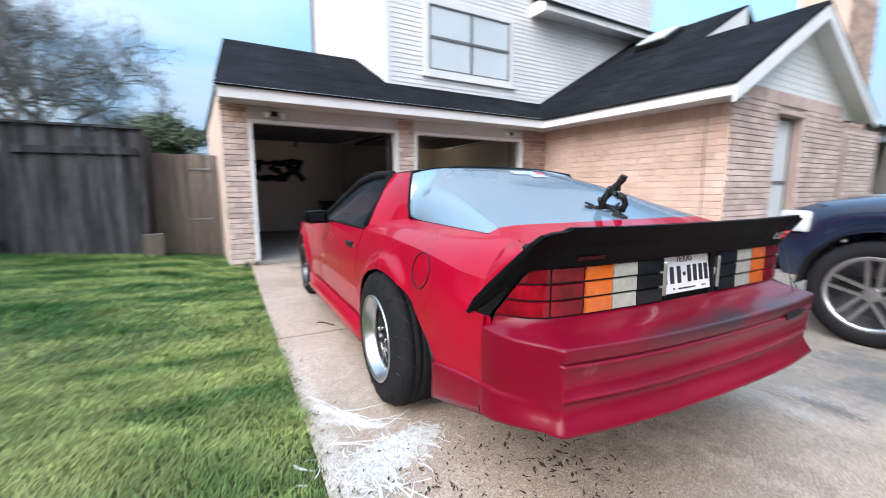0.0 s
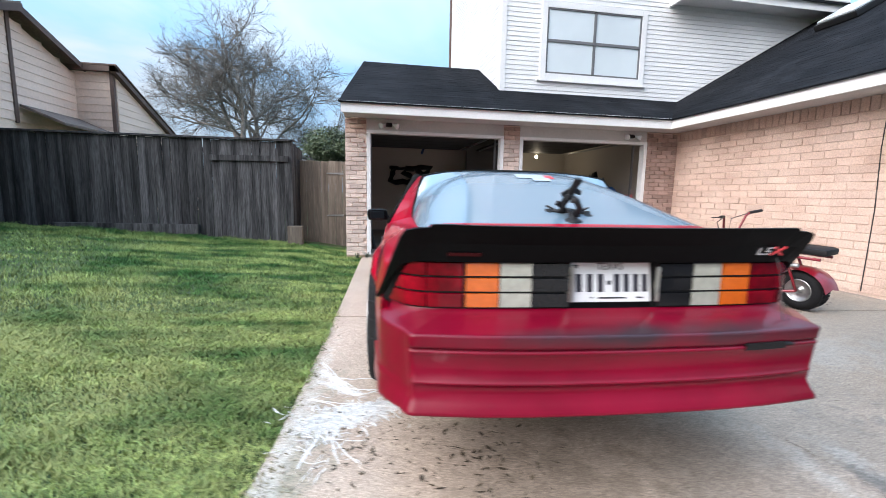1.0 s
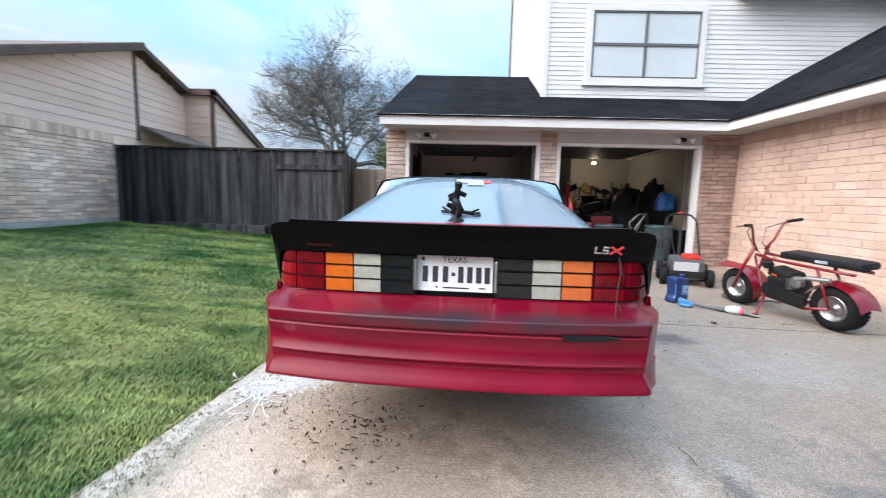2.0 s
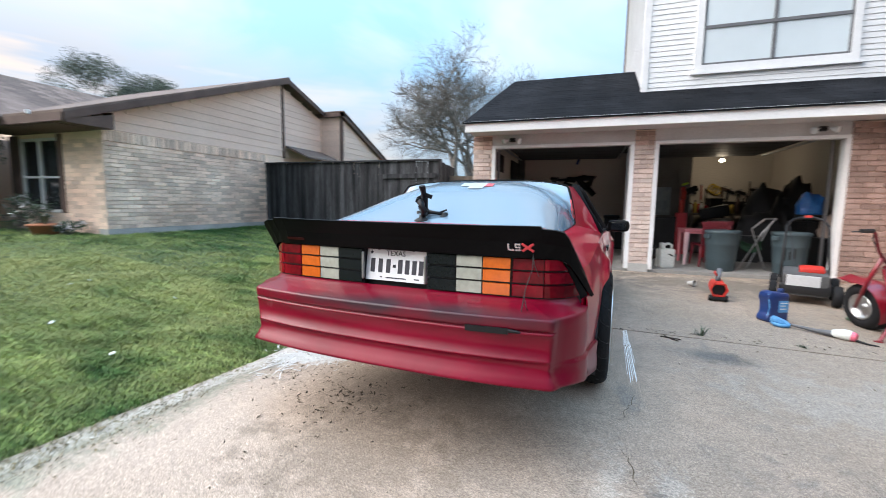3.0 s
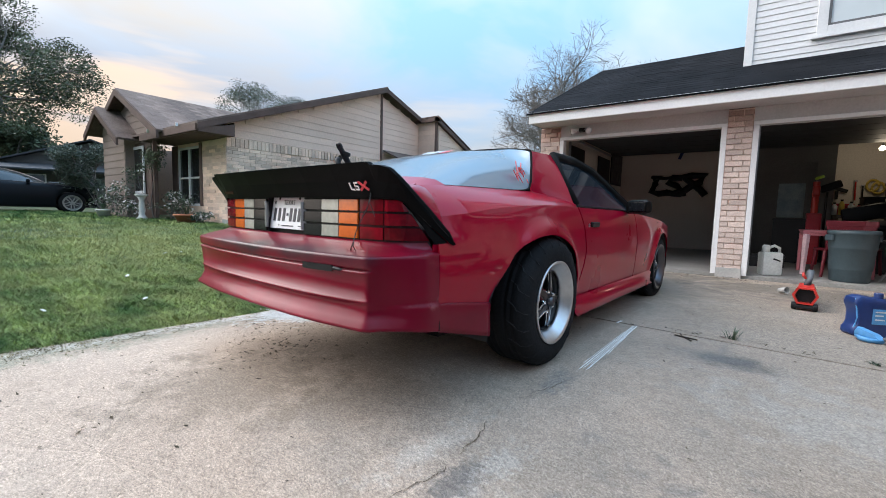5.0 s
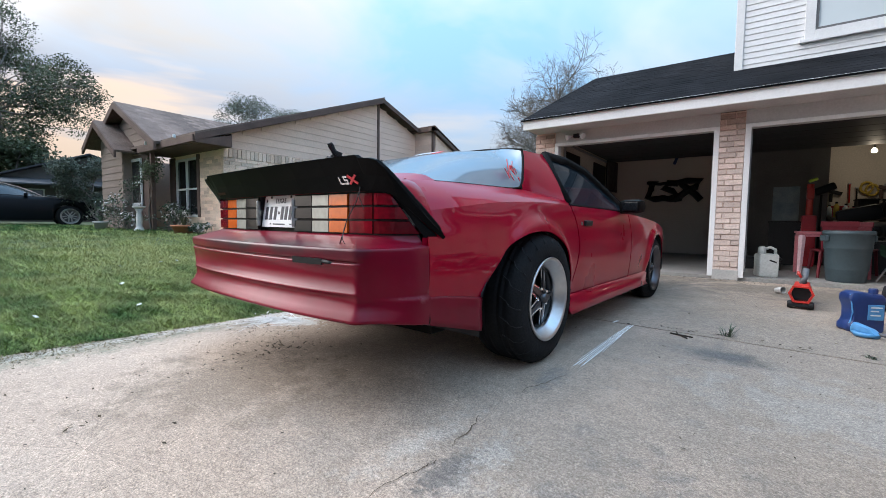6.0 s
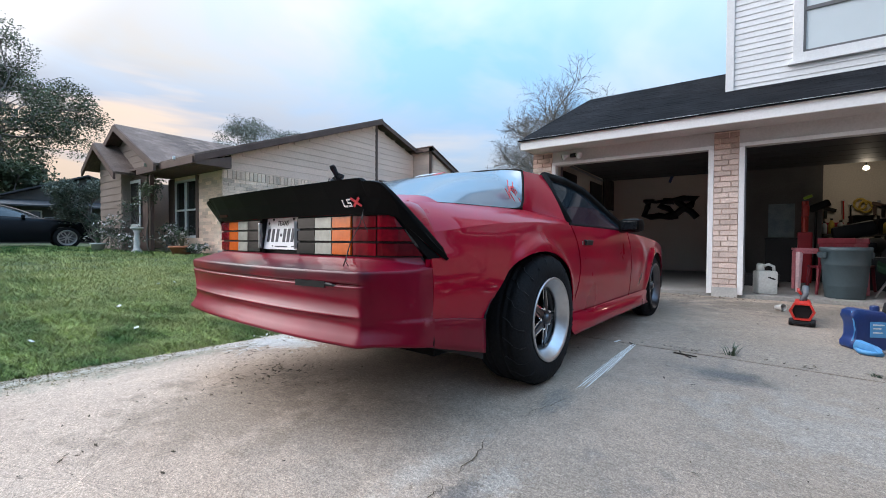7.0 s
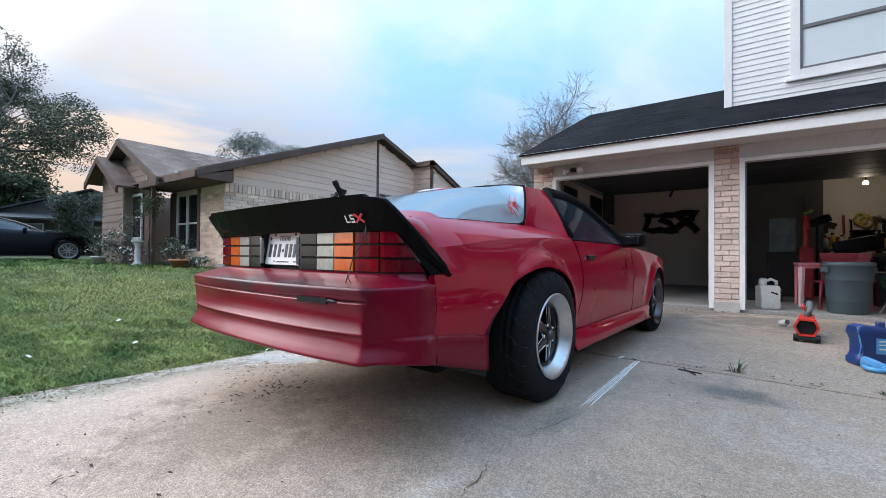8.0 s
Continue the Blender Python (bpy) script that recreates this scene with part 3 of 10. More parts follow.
def poly(bm, pts, depth):
    """A flat plate: the outline pts pushed along the vector depth."""
    d = Vector(depth)
    a = [bm.verts.new(p) for p in pts]
    b = [bm.verts.new(Vector(p) + d) for p in pts]
    bm.faces.new(a[::-1])
    bm.faces.new(b)
    for i in range(len(a)):
        j = (i + 1) % len(a)
        bm.faces.new((a[i], a[j], b[j], b[i]))
    bmesh.ops.recalc_face_normals(bm, faces=bm.faces)
    return bm


def curve(*pts):
    """A smooth function through (x, y) pairs."""
    xs, ys = [p[0] for p in pts], [p[1] for p in pts]
    n = len(xs)
    d = [(ys[i + 1] - ys[i]) / (xs[i + 1] - xs[i]) for i in range(n - 1)]
    t = [d[0]] + [0 if d[i - 1] * d[i] <= 0 else 2 * d[i - 1] * d[i] / (d[i - 1] + d[i]) for i in range(1, n - 1)] + [d[-1]]

    def f(x):
        if x <= xs[0]:
            return ys[0]
        if x >= xs[-1]:
            return ys[-1]
        i = max(k for k in range(n - 1) if xs[k] <= x)
        h = xs[i + 1] - xs[i]
        s = (x - xs[i]) / h
        return (2 * s**3 - 3 * s**2 + 1) * ys[i] + (s**3 - 2 * s**2 + s) * h * t[i] + (-2 * s**3 + 3 * s**2) * ys[i + 1] + (s**3 - s**2) * h * t[i + 1]

    return f


def lerp(a, b, t):
    return a + (b - a) * t


def mesh_from(name, verts, faces, material, smooth=False):
    me = bpy.data.meshes.new(name)
    me.from_pydata(verts, [], faces)
    me.materials.append(M[material])
    if smooth:
        me.polygons.foreach_set("use_smooth", [True] * len(me.polygons))
    return me


piece_cache = {}


def piece(name, parent, material, size, m, bevel=0.004):
    """One brick, board or slat: an object of its own on a shared mesh, under its wall or fence."""
    key = (name, material, tuple(round(s, 2) for s in size))
    if key not in piece_cache:
        bm = bmesh.new()
        boxm(bm, Matrix(), *size)
        if bevel:
            bmesh.ops.bevel(bm, geom=bm.edges[:], offset=bevel, segments=1, affect="EDGES")
        me = bpy.data.meshes.new(name)
        bm.to_mesh(me)
        bm.free()
        me.materials.append(M[material])
        piece_cache[key] = me
    ob = new(name, piece_cache[key])
    ob.parent = parent
    ob.matrix_basis = m
    return ob


brick_rand = random.Random(5)


def lay_bricks(parent, origin, turn, length, z0, z1, material, keep=None, course=0.1, long=0.3, soldier=0.0, soldier_material=None, proud=0.006, joint=0.011):
    """Courses of bricks on the face of a wall. origin: the face's lower corner; turn: degrees by which its run turns from +x; the face looks along -y of that frame."""
    frame_m = pose(origin[0], origin[1], 0, 0, 0, turn)
    rows = int((z1 - z0) / course)
    for r in range(rows):
        z = z0 + (r + 0.5) * course
        x = -(long / 2 if r % 2 else 0) - brick_rand.random() * 0.04
        while x < length:
            a, b = max(0.0, x), min(length, x + long - joint)
            x += long
            if b - a < 0.05 or (keep and not keep((a + b) / 2, z)):
                continue
            j = brick_rand.uniform(-0.003, 0.004)
            piece("brick", parent, material, (b - a, 0.03, course - joint),
                  frame_m @ pose((a + b) / 2, -proud + j, z, brick_rand.uniform(-0.5, 0.5), brick_rand.uniform(-0.4, 0.4), brick_rand.uniform(-0.5, 0.5)))
    if soldier:
        x = 0.0
        while x + 0.1 <= length + 0.01:
            piece("brick", parent, soldier_material or material, (0.089, 0.03, soldier - 0.01),
                  frame_m @ pose(x + 0.05, -0.008 + brick_rand.uniform(-0.004, 0.006), z1 + soldier / 2))
            x += 0.1

# ---- the ground ----
def lawn_z(x, y):
    """The lawn climbs gently from the driveway to the next house."""
    s = min(1.0, max(0.0, (-1.45 - x) / 6.2))
    s2 = min(1.0, max(0.0, (-7.6 - x) / 5.0))
    rise = 0.42 * (s * 0.55 + 0.45 * s * s * (3 - 2 * s)) + 0.09 * s2
    back = min(1.0, max(0.0, (y - 3.0) / 4.0)) * 0.10 * min(1, max(0, (-1.3 - x) / 0.8))
    front = min(1.0, max(0.0, (-2.5 - y) / 6.0))
    return -0.015 + (rise + back * (1 - s)) * (1 - 0.8 * front)


def edge_x(y):
    """Left edge of the driveway."""
    return float(np.interp(y, [-9, -3, 0.0, 1.3, 3.0, 6.6], [-2.6, -2.0, -1.52, -1.36, -1.26, -1.06]))


def drive_z(y):
    return float(np.interp(y, [-30, -8, -1, 3.0, 5.7, 6.3, 6.6], [-0.35, -0.06, 0.0, 0.0, 0.034, 0.034, 0.0]))


def ground_sheet():
    xs = [-3000, -800, -250, -90, -50, -36, -28, -22, -18, -15.5, -13.5, -12] + [round(-11 + 0.5 * i, 2) for i in range(20)] + [-1.25, -0.9, 5, 9, 14, 30, 90, 300, 900, 3000]
    ys = [-3000, -800, -250, -90, -40, -20, -12, -9] + [round(-7 + 0.5 * i, 2) for i in range(33)] + [11, 14, 20, 30, 60, 150, 400, 1000, 3000]
    verts = [(x, y, lawn_z(x, y) if x <= -1.25 else min(-0.06, drive_z(y) - 0.06)) for y in ys for x in xs]
    w = len(xs)
    faces = [(j * w + i, j * w + i + 1, (j + 1) * w + i + 1, (j + 1) * w + i) for j in range(len(ys) - 1) for i in range(w - 1)]
    ob = new("ground", mesh_from("ground", verts, faces, "soil", True))
    tagged(ob, "green lawn soil rising gently to the next house", "ground", kind="structure")


def grass_blades():
    """Turf as single blades, denser beside the driveway."""
    rng = np.random.default_rng(3)
    verts, faces = [], []

    def sow(x0, x1, y0, y1, count, tall, wide):
        x = rng.uniform(x0, x1, count)
        y = rng.uniform(y0, y1, count)
        lim = np.interp(y, [-9, -3, 0.0, 1.3, 3.0, 6.6], [-2.6, -2.0, -1.52, -1.36, -1.26, -1.06]) + rng.normal(0, 0.018, count)
        ok = (x < lim) & ~((x < -7.55) & (y > 4.2)) & ~((x < -10) & (y > 3.4)) & (y < 8.2)
        x, y = x[ok], y[ok]
        k = len(x)
        z = np.array([lawn_z(a, b) for a, b in zip(x, y)]) - 0.004
        clump = 0.5 + 0.5 * np.sin(x * 2.3 + 1.7 * np.sin(y * 1.4)) * np.sin(y * 2.1 + 1.3 * np.sin(x * 1.9))
        tuft = np.clip(np.sin(x * 5.3 + 2.0 * np.sin(y * 3.1)) * np.sin(y * 4.7 + 1.6 * np.sin(x * 3.7)), 0, 1)
        h = tall * (0.5 + 0.6 * rng.random(k)) * (0.62 + 0.45 * clump + 0.55 * tuft)
        a = rng.uniform(0, 2 * np.pi, k)
        lean = rng.uniform(0.35, 1.5, k) * h
        b = a + rng.normal(0, 0.7, k)
        wx, wy = np.cos(a + np.pi / 2) * wide, np.sin(a + np.pi / 2) * wide
        tip = np.stack([x + np.cos(b) * lean, y + np.sin(b) * lean, z + h], 1)
        mid = np.stack([x + np.cos(a) * lean * 0.3, y + np.sin(a) * lean * 0.3, z + h * 0.6], 1)
        side = np.stack([wx, wy, np.zeros(k)], 1)
        root = np.stack([x, y, z], 1)
        v = np.stack([root - side, root + side, mid + side * 0.8, mid - side * 0.8, tip], 1)
        return v.reshape(-1, 3), k

    chunks = [sow(-4.2, -1.0, -2.0, 7.6, 150000, 0.046, 0.0034), sow(-3.4, -1.2, -1.2, 3.2, 130000, 0.042, 0.0032), sow(-6.0, -3.0, -2.5, 3.0, 70000, 0.046, 0.0036), sow(-8.0, -4.2, -3.5, 8.2, 70000, 0.05, 0.004), sow(-17, -7.5, -4, 4.4, 50000, 0.06, 0.007),
              sow(-4.2, -1.6, -6.0, -2.0, 12000, 0.045, 0.004), sow(-2.2, -1.0, 5.9, 7.6, 4000, 0.05, 0.0026), sow(-7.4, -2.2, 7.1, 7.9, 9000, 0.085, 0.004)]
    verts = np.concatenate([c[0] for c in chunks])
    n = sum(c[1] for c in chunks)
    base = np.arange(n)[:, None] * 5
    loops = np.concatenate([base + [0, 1, 2, 3], base + [3, 2, 4]], 1).astype(np.int32).ravel()
    me = bpy.data.meshes.new("grass")
    me.vertices.add(len(verts))
    me.vertices.foreach_set("co", verts.astype(np.float32).ravel())
    me.loops.add(len(loops))
    me.loops.foreach_set("vertex_index", loops)
    me.polygons.add(2 * n)
    starts = (np.arange(n)[:, None] * 7 + [0, 4]).astype(np.int32).ravel()
    me.polygons.foreach_set("loop_start", starts)
    me.update(calc_edges=True)
    me.materials.append(M["turf"])
    tagged(new("grass", me), "short patchy green lawn with paler tufts", "grass", kind="stuff")


def driveway():
    drive = thing("driveway", pose(0, 0, 0), "worn beige cement driveway with stained slabs", "driveway", kind="structure")
    cuts = [(-9.0, -3.15), (-3.13, 3.03), (3.05, 6.58)]
    spans = [(None, 6.5)]
    for y0, y1 in cuts:
        for x0, x1 in spans:
            steps = max(2, int((y1 - y0) / 0.35))
            rows = []
            for i in range(steps + 1):
                y = lerp(y0, y1, i / steps)
                a = edge_x(y)
                rows.append([(lerp(a, x1, j / 24), y - 0.08 * (lerp(a, x1, j / 24)) * (1 if abs(y1 - 3.03) < 0.05 and i == steps or abs(y0 - 3.05) < 0.05 and i == 0 else 0) * 0.9, drive_z(y)) for j in range(25)])
            # top sheet, the same sheet 0.1 m lower, and the four edges between them
            w, n = len(rows[0]), len(rows)
            verts = [p for row in rows for p in row]
            verts += [(x, y, z - 0.1) for x, y, z in verts]
            k = w * n
            faces = [(j * w + i, j * w + i + 1, (j + 1) * w + i + 1, (j + 1) * w + i) for j in range(n - 1) for i in range(w - 1)]
            faces += [tuple(v + k for v in f[::-1]) for f in faces]
            rim = list(range(w)) + [j * w + w - 1 for j in range(1, n)] + [(n - 1) * w + i for i in range(w - 2, -1, -1)] + [j * w for j in range(n - 2, 0, -1)]
            faces += [(a, a + k, b + k, b) for a, b in zip(rim, rim[1:] + rim[:1])]
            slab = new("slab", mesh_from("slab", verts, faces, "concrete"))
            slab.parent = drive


def scatter_bits():
    rng = random.Random(8)

    def bits(name, material, label, spots):
        verts, faces = [], []
        for cx, cy, sx, sy, count, size in spots:
            for _ in range(count):
                x, y = rng.gauss(cx, sx), rng.gauss(cy, sy)
                if x < edge_x(y) - 0.02:
                    continue
                z = drive_z(y) + 0.003
                a, l, w = rng.uniform(0, 6.28), size * rng.uniform(0.4, 1.4), size * rng.uniform(0.12, 0.5)
                c, s = math.cos(a), math.sin(a)
                b = len(verts)
                for p, q, h in ((-l, 0, 0.001), (0, -w, 0.004), (l, 0, 0.007), (0, w, 0.003)):
                    verts.append((x + p * c - q * s, y + p * s + q * c, z + h * rng.uniform(0.4, 1.3)))
                faces.append((b, b + 1, b + 2, b + 3))
        tagged(new(name, mesh_from(name, verts, faces, material)), label, "debris", kind="stuff")

    bits("leaf_litter", "debris", "small dark leaf bits strewn over the driveway",
         [(-0.48, 0.95, 0.18, 0.22, 70, 0.011), (-0.50, 0.98, 0.15, 0.18, 62, 0.019), (-0.78, 1.20, 0.12, 0.14, 70, 0.011), (-0.45, 0.55, 0.24, 0.28, 26, 0.010), (-0.9, 0.95, 0.3, 0.35, 60, 0.009), (-1.0, 1.15, 0.10, 0.10, 50, 0.013), (0.8, 1.0, 2.0, 1.6, 110, 0.008), (2.3, 3.4, 1.2, 1.2, 90, 0.016), (1.8, 5.6, 1.8, 0.5, 120, 0.014), (1.3, 6.2, 0.35, 0.18, 150, 0.020), (0.9, 5.7, 0.5, 0.25, 50, 0.014),
          (1.9, 3.0, 1.1, 0.03, 60, 0.022), (-0.5, -0.2, 0.8, 0.3, 70, 0.012)])
    strip = [(edge_x(lerp(-1.4, 3.2, i / 16)) + 0.02, lerp(-1.4, 3.2, i / 16), 0.035, 0.16, 70 if i < 7 else 24, 0.013) for i in range(17)]
    strip += [(edge_x(lerp(-1.2, 0.6, i / 9)) + 0.2, lerp(-1.2, 0.6, i / 9), 0.07, 0.14, 40, 0.010) for i in range(10)]
    strip += [(edge_x(lerp(-2.2, 0.9, i / 15)) + 0.09, lerp(-2.2, 0.9, i / 15), 0.055, 0.14, 190, 0.0075) for i in range(16)]
    bits("grass_clippings", "dry", "dry grass clippings along the driveway edge", strip + [(-0.95, 6.35, 0.25, 0.1, 120, 0.02), (0.3, 6.4, 0.5, 0.06, 120, 0.018)])


def chalk_marks():
    bm = bmesh.new()
    z = drive_z(2) + 0.004
    for off, w, s, e in ((-0.030, 0.002, 0.1, 0.8), (-0.017, 0.0035, 0.0, 0.97), (-0.004, 0.0032, 0.03, 1.0), (0.007, 0.0022, 0.1, 0.95), (0.018, 0.0040, 0.02, 1.0), (0.030, 0.0018, 0.3, 0.7)):
        a, b = Vector((lerp(1.03, 1.06, s) + off, lerp(1.77, 2.95, s), z)), Vector((lerp(1.03, 1.06, e) + off * 0.7, lerp(1.77, 2.95, e), z))
        bm.faces.new([bm.verts.new(p) for p in (a + Vector((-w, 0, 0)), a + Vector((w, 0.03, 0)), b + Vector((w, 0, 0.001)), b + Vector((-w, -0.02, 0.001)))])
    bm.faces.new([bm.verts.new(p) for p in ((0.92, 2.93, z + 0.002), (0.94, 2.93, z + 0.002), (0.955, 3.02, z + 0.002), (0.935, 3.02, z + 0.002))])
    solid("chalk_mark", bm, "chalk", "white chalk lines drawn on the driveway", "chalk mark", kind="stuff")


def splash_strands():
    """Dried white curls and runs round the spill."""
    rng = random.Random(14)
    verts, faces = [], []

    def run(x, y, a, length, wide, curl):
        n = 7
        for k in range(n):
            w = wide * (0.5 + 0.7 * math.sin(math.pi * (k + 0.6) / n)) * rng.uniform(0.6, 1.3)
            nx, ny = -math.sin(a), math.cos(a)
            z = drive_z(y) + 0.0028
            verts.extend([(x - nx * w, y - ny * w, z), (x + nx * w, y + ny * w, z + 0.0012)])
            if k:
                b = len(verts) - 4
                faces.append((b, b + 1, b + 3, b + 2))
            x, y = x + math.cos(a) * length / n, y + math.sin(a) * length / n
            a += curl / n + rng.gauss(0, 0.16)

    for cx, cy, sx, sy, count, length, wide in ((-1.06, 1.43, 0.13, 0.08, 150, 0.075, 0.0030), (-0.88, 1.49, 0.09, 0.045, 60, 0.06, 0.0030), (-1.18, 1.36, 0.06, 0.07, 60, 0.08, 0.0030), (-1.14, 1.16, 0.10, 0.10, 26, 0.10, 0.0022)):
        for _ in range(count):
            run(rng.gauss(cx, sx), rng.gauss(cy, sy), rng.uniform(0, 6.28), length * rng.uniform(0.4, 1.5), wide * rng.uniform(0.5, 1.4), rng.gauss(0, 1.6))
    for x, y, a, length, wide in ((-1.27, 2.10, -1.05, 0.62, 0.007), (-1.25, 1.98, -0.95, 0.52, 0.005), (-1.22, 1.90, -0.7, 0.40, 0.006), (-1.20, 1.30, -1.5, 0.36, 0.008), (-1.14, 1.25, -1.1, 0.30, 0.007), (-1.28, 1.62, -0.6, 0.30, 0.006), (-1.05, 1.62, 0.25, 0.26, 0.004), (-1.10, 1.72, -0.35, 0.34, 0.004), (-1.16, 1.12, -2.0, 0.24, 0.006)):
        for off in (0.0, 0.012):
            run(x + off, y + off * 0.4, a, length * rng.uniform(0.8, 1.0), wide * rng.uniform(0.25, 0.6), rng.gauss(0, 0.3))
    tagged(new("paint_spill", mesh_from("paint_spill", verts, faces, "spill")), "dried white paint spill in curls on the driveway cement", "paint spill", kind="stuff")


ground_sheet()
grass_blades()
driveway()
scatter_bits()
splash_strands()
chalk_marks()


def crack(path, seed, wide=0.0019):
    """A hairline break in the cement: a narrow jagged dark ribbon."""
    rng = random.Random(seed)
    bm = bmesh.new()
    pts = []
    for (ax, ay), (bx, by) in zip(path, path[1:]):
        for k in range(6):
            pts.append((lerp(ax, bx, k / 6) + rng.gauss(0, 0.006), lerp(ay, by, k / 6) + rng.gauss(0, 0.006)))
    rows = []
    for i, (x, y) in enumerate(pts):
        w = wide * math.sin(math.pi * (i + 0.5) / len(pts)) * rng.uniform(0.5, 1.3)
        rows.append([(x - w, y, drive_z(y) + 0.0035), (x + w, y, drive_z(y) + 0.0035)])
    grid(bm, rows)
    solid("crack", bm, "debris", "dark hairline crack in the driveway cement", "crack", kind="stuff")


crack([(1.03, 1.66), (1.0, 1.52), (0.95, 1.36), (0.93, 1.22)], 2)
crack([(0.90, 1.02), (0.94, 0.84), (0.95, 0.72)], 3, 0.0022)
crack([(0.95, 0.66), (0.95, 0.60), (0.92, 0.49), (0.90, 0.34)], 4, 0.0024)


# ---- the house: garage block, upper storey, side wing ----
GY = 6.6          # front face of the garage wall
EAVE_Y, EAVE_Z, PITCH = 6.15, 2.45, 0.495
WX, WEAVE_X, WPITCH = 4.78, 4.28, 0.58   # face of the wing's wall, its eave, its roof
WFY = 3.02        # front face of the wing
UY, UX = 7.3, 1.48  # faces of the upper storey


def garage_roof_z(y):
    return EAVE_Z + PITCH * (y - EAVE_Y)


def wing_roof_z(x):
    return EAVE_Z + WPITCH * (x - WEAVE_X)


def wall(name, label, boxes, material):
    bm = bmesh.new()
    for b in boxes:
        box(bm, *b)
    return solid(name, bm, material, label, "wall", kind="structure")


pier_left = wall("wall_garage_left", "pink brick pier beside the garage door with pale mortar", [(-1.33, GY, 0, -0.99, GY + 0.14, 2.3)], "mortar")
pier_mid = wall("wall_garage_middle", "pink brick pier between the two garage doors", [(1.37, GY, 0, 1.66, GY + 0.14, 2.3)], "mortar")
pier_right = wall("wall_garage_right", "pink brick pier at the inner corner, eave shade in its colour", [(4.15, GY, 0, WX, GY + 0.14, 2.3)], "mortar")
wing_side = wall("wall_wing_side", "pink brick side wall of the wing with pale joints", [(WX, WFY, 0, WX + 0.25, GY + 0.3, 2.36)], "mortar")
wing_front = wall("wall_wing_front", "pink brick front wall of the wing round a narrow window",
                  [(WX + 0.25, WFY, 0, 6.17, WFY + 0.25, 2.40), (7.14, WFY, 0, 8.86, WFY + 0.25, 2.40), (6.17, WFY, 0, 7.14, WFY + 0.25, 0.6), (6.17, WFY, 2.28, 7.14, WFY + 0.25, 2.40), (5.08, WFY, 2.40, 8.70, WFY + 0.25, 2.60)], "mortar_shaded")
wall("wall_wing_far", "plain brick wall closing the wing", [(8.6, WFY + 0.25, 0, 8.86, 14, 2.4)], "mortar_shaded")
wing_back = wall("wall_set_back", "pink brick wall set back beyond the wing", [(10.12, 3.3, 0, 12.0, 3.5, 2.40)], "mortar_shaded")
wall("wall_garage_side", "pink brick side wall of the garage", [(-1.33, GY + 0.14, 0, -1.18, 11.6, 2.5)], "mortar")
wall("wall_garage_back", "plain cream drywall at the back of the garage", [(-1.18, 11.5, 0, 9.0, 11.65, 2.6)], "garage_wall")
wall("wall_garage_inner_left", "cream drywall lining inside the garage", [(-1.18, GY + 0.15, 0, -1.14, 11.5, 2.6)], "garage_wall")
wall("wall_garage_inner_right", "cream drywall inside the garage", [(4.9, GY + 0.15, 0, 5.0, 11.5, 2.6)], "garage_wall")
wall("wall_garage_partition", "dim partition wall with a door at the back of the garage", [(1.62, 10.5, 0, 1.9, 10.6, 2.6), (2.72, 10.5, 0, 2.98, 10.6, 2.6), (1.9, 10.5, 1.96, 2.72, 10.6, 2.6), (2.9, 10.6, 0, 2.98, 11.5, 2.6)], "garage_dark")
bm = bmesh.new()
box(bm, -1.2, GY + 0.02, -0.2, 5.0, 11.5, 0.05)
solid("floor", bm, "garage_floor", "grey stained cement garage floor", "floor", kind="structure")
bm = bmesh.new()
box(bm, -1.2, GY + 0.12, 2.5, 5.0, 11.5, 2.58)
solid("ceiling", bm, "ceiling", "dark grey-brown garage ceiling", "ceiling", kind="structure")

chimney = wall("wall_chimney", "broad pink brick chimney beyond the gable", [(11.4, 3.9, 0, 13.2, 4.9, 6.4)], "mortar")
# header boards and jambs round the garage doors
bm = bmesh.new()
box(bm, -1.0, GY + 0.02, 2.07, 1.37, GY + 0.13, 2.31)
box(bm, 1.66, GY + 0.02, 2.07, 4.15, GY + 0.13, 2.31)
solid("trim_door_header", bm, "grey_trim", "light grey boards over the garage doors", "trim", kind="structure")
for a, b in ((-0.99, 1.37), (1.66, 4.15)):
    bm = bmesh.new()
    box(bm, a, GY - 0.015, 0.045, a + 0.065, GY + 0.12, 2.07, 0.004)
    box(bm, b - 0.065, GY - 0.015, 0.045, b, GY + 0.12, 2.07, 0.004)
    box(bm, a, GY - 0.012, 2.072, b, GY + 0.018, 2.12, 0.004)
    solid("trim_door_jamb", bm, "white_trim", "white painted wooden door jamb round the garage opening", "trim", kind="structure")


def raised_door(x0, x1):
    d = thing("garage_door", pose((x0 + x1) / 2, GY + 0.4, 2.2), "sectional garage door rolled up under the ceiling", "garage door", "raised garage doors")
    w = (x1 - x0) / 2
    # more panels than the door is tall, added to darken the ceiling inwards
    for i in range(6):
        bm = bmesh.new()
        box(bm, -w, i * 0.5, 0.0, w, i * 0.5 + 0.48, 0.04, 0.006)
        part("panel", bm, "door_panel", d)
    for s in (-1, 1):
        bm = bmesh.new()
        box(bm, s * (w + 0.02) - 0.015, -0.1, -0.05, s * (w + 0.02) + 0.015, 2.6, -0.02)
        box(bm, s * (w + 0.02) - 0.015, -0.12, -2.1, s * (w + 0.02) + 0.015, -0.08, -0.05)
        part("track", bm, "steel", d)
    bm = bmesh.new()
    tube(bm, [(-w, -0.1, 0.14), (w, -0.1, 0.14)], 0.02, 8)
    part("spring_bar", bm, "dark_metal", d)


raised_door(-0.9, 1.28)
raised_door(1.75, 4.05)

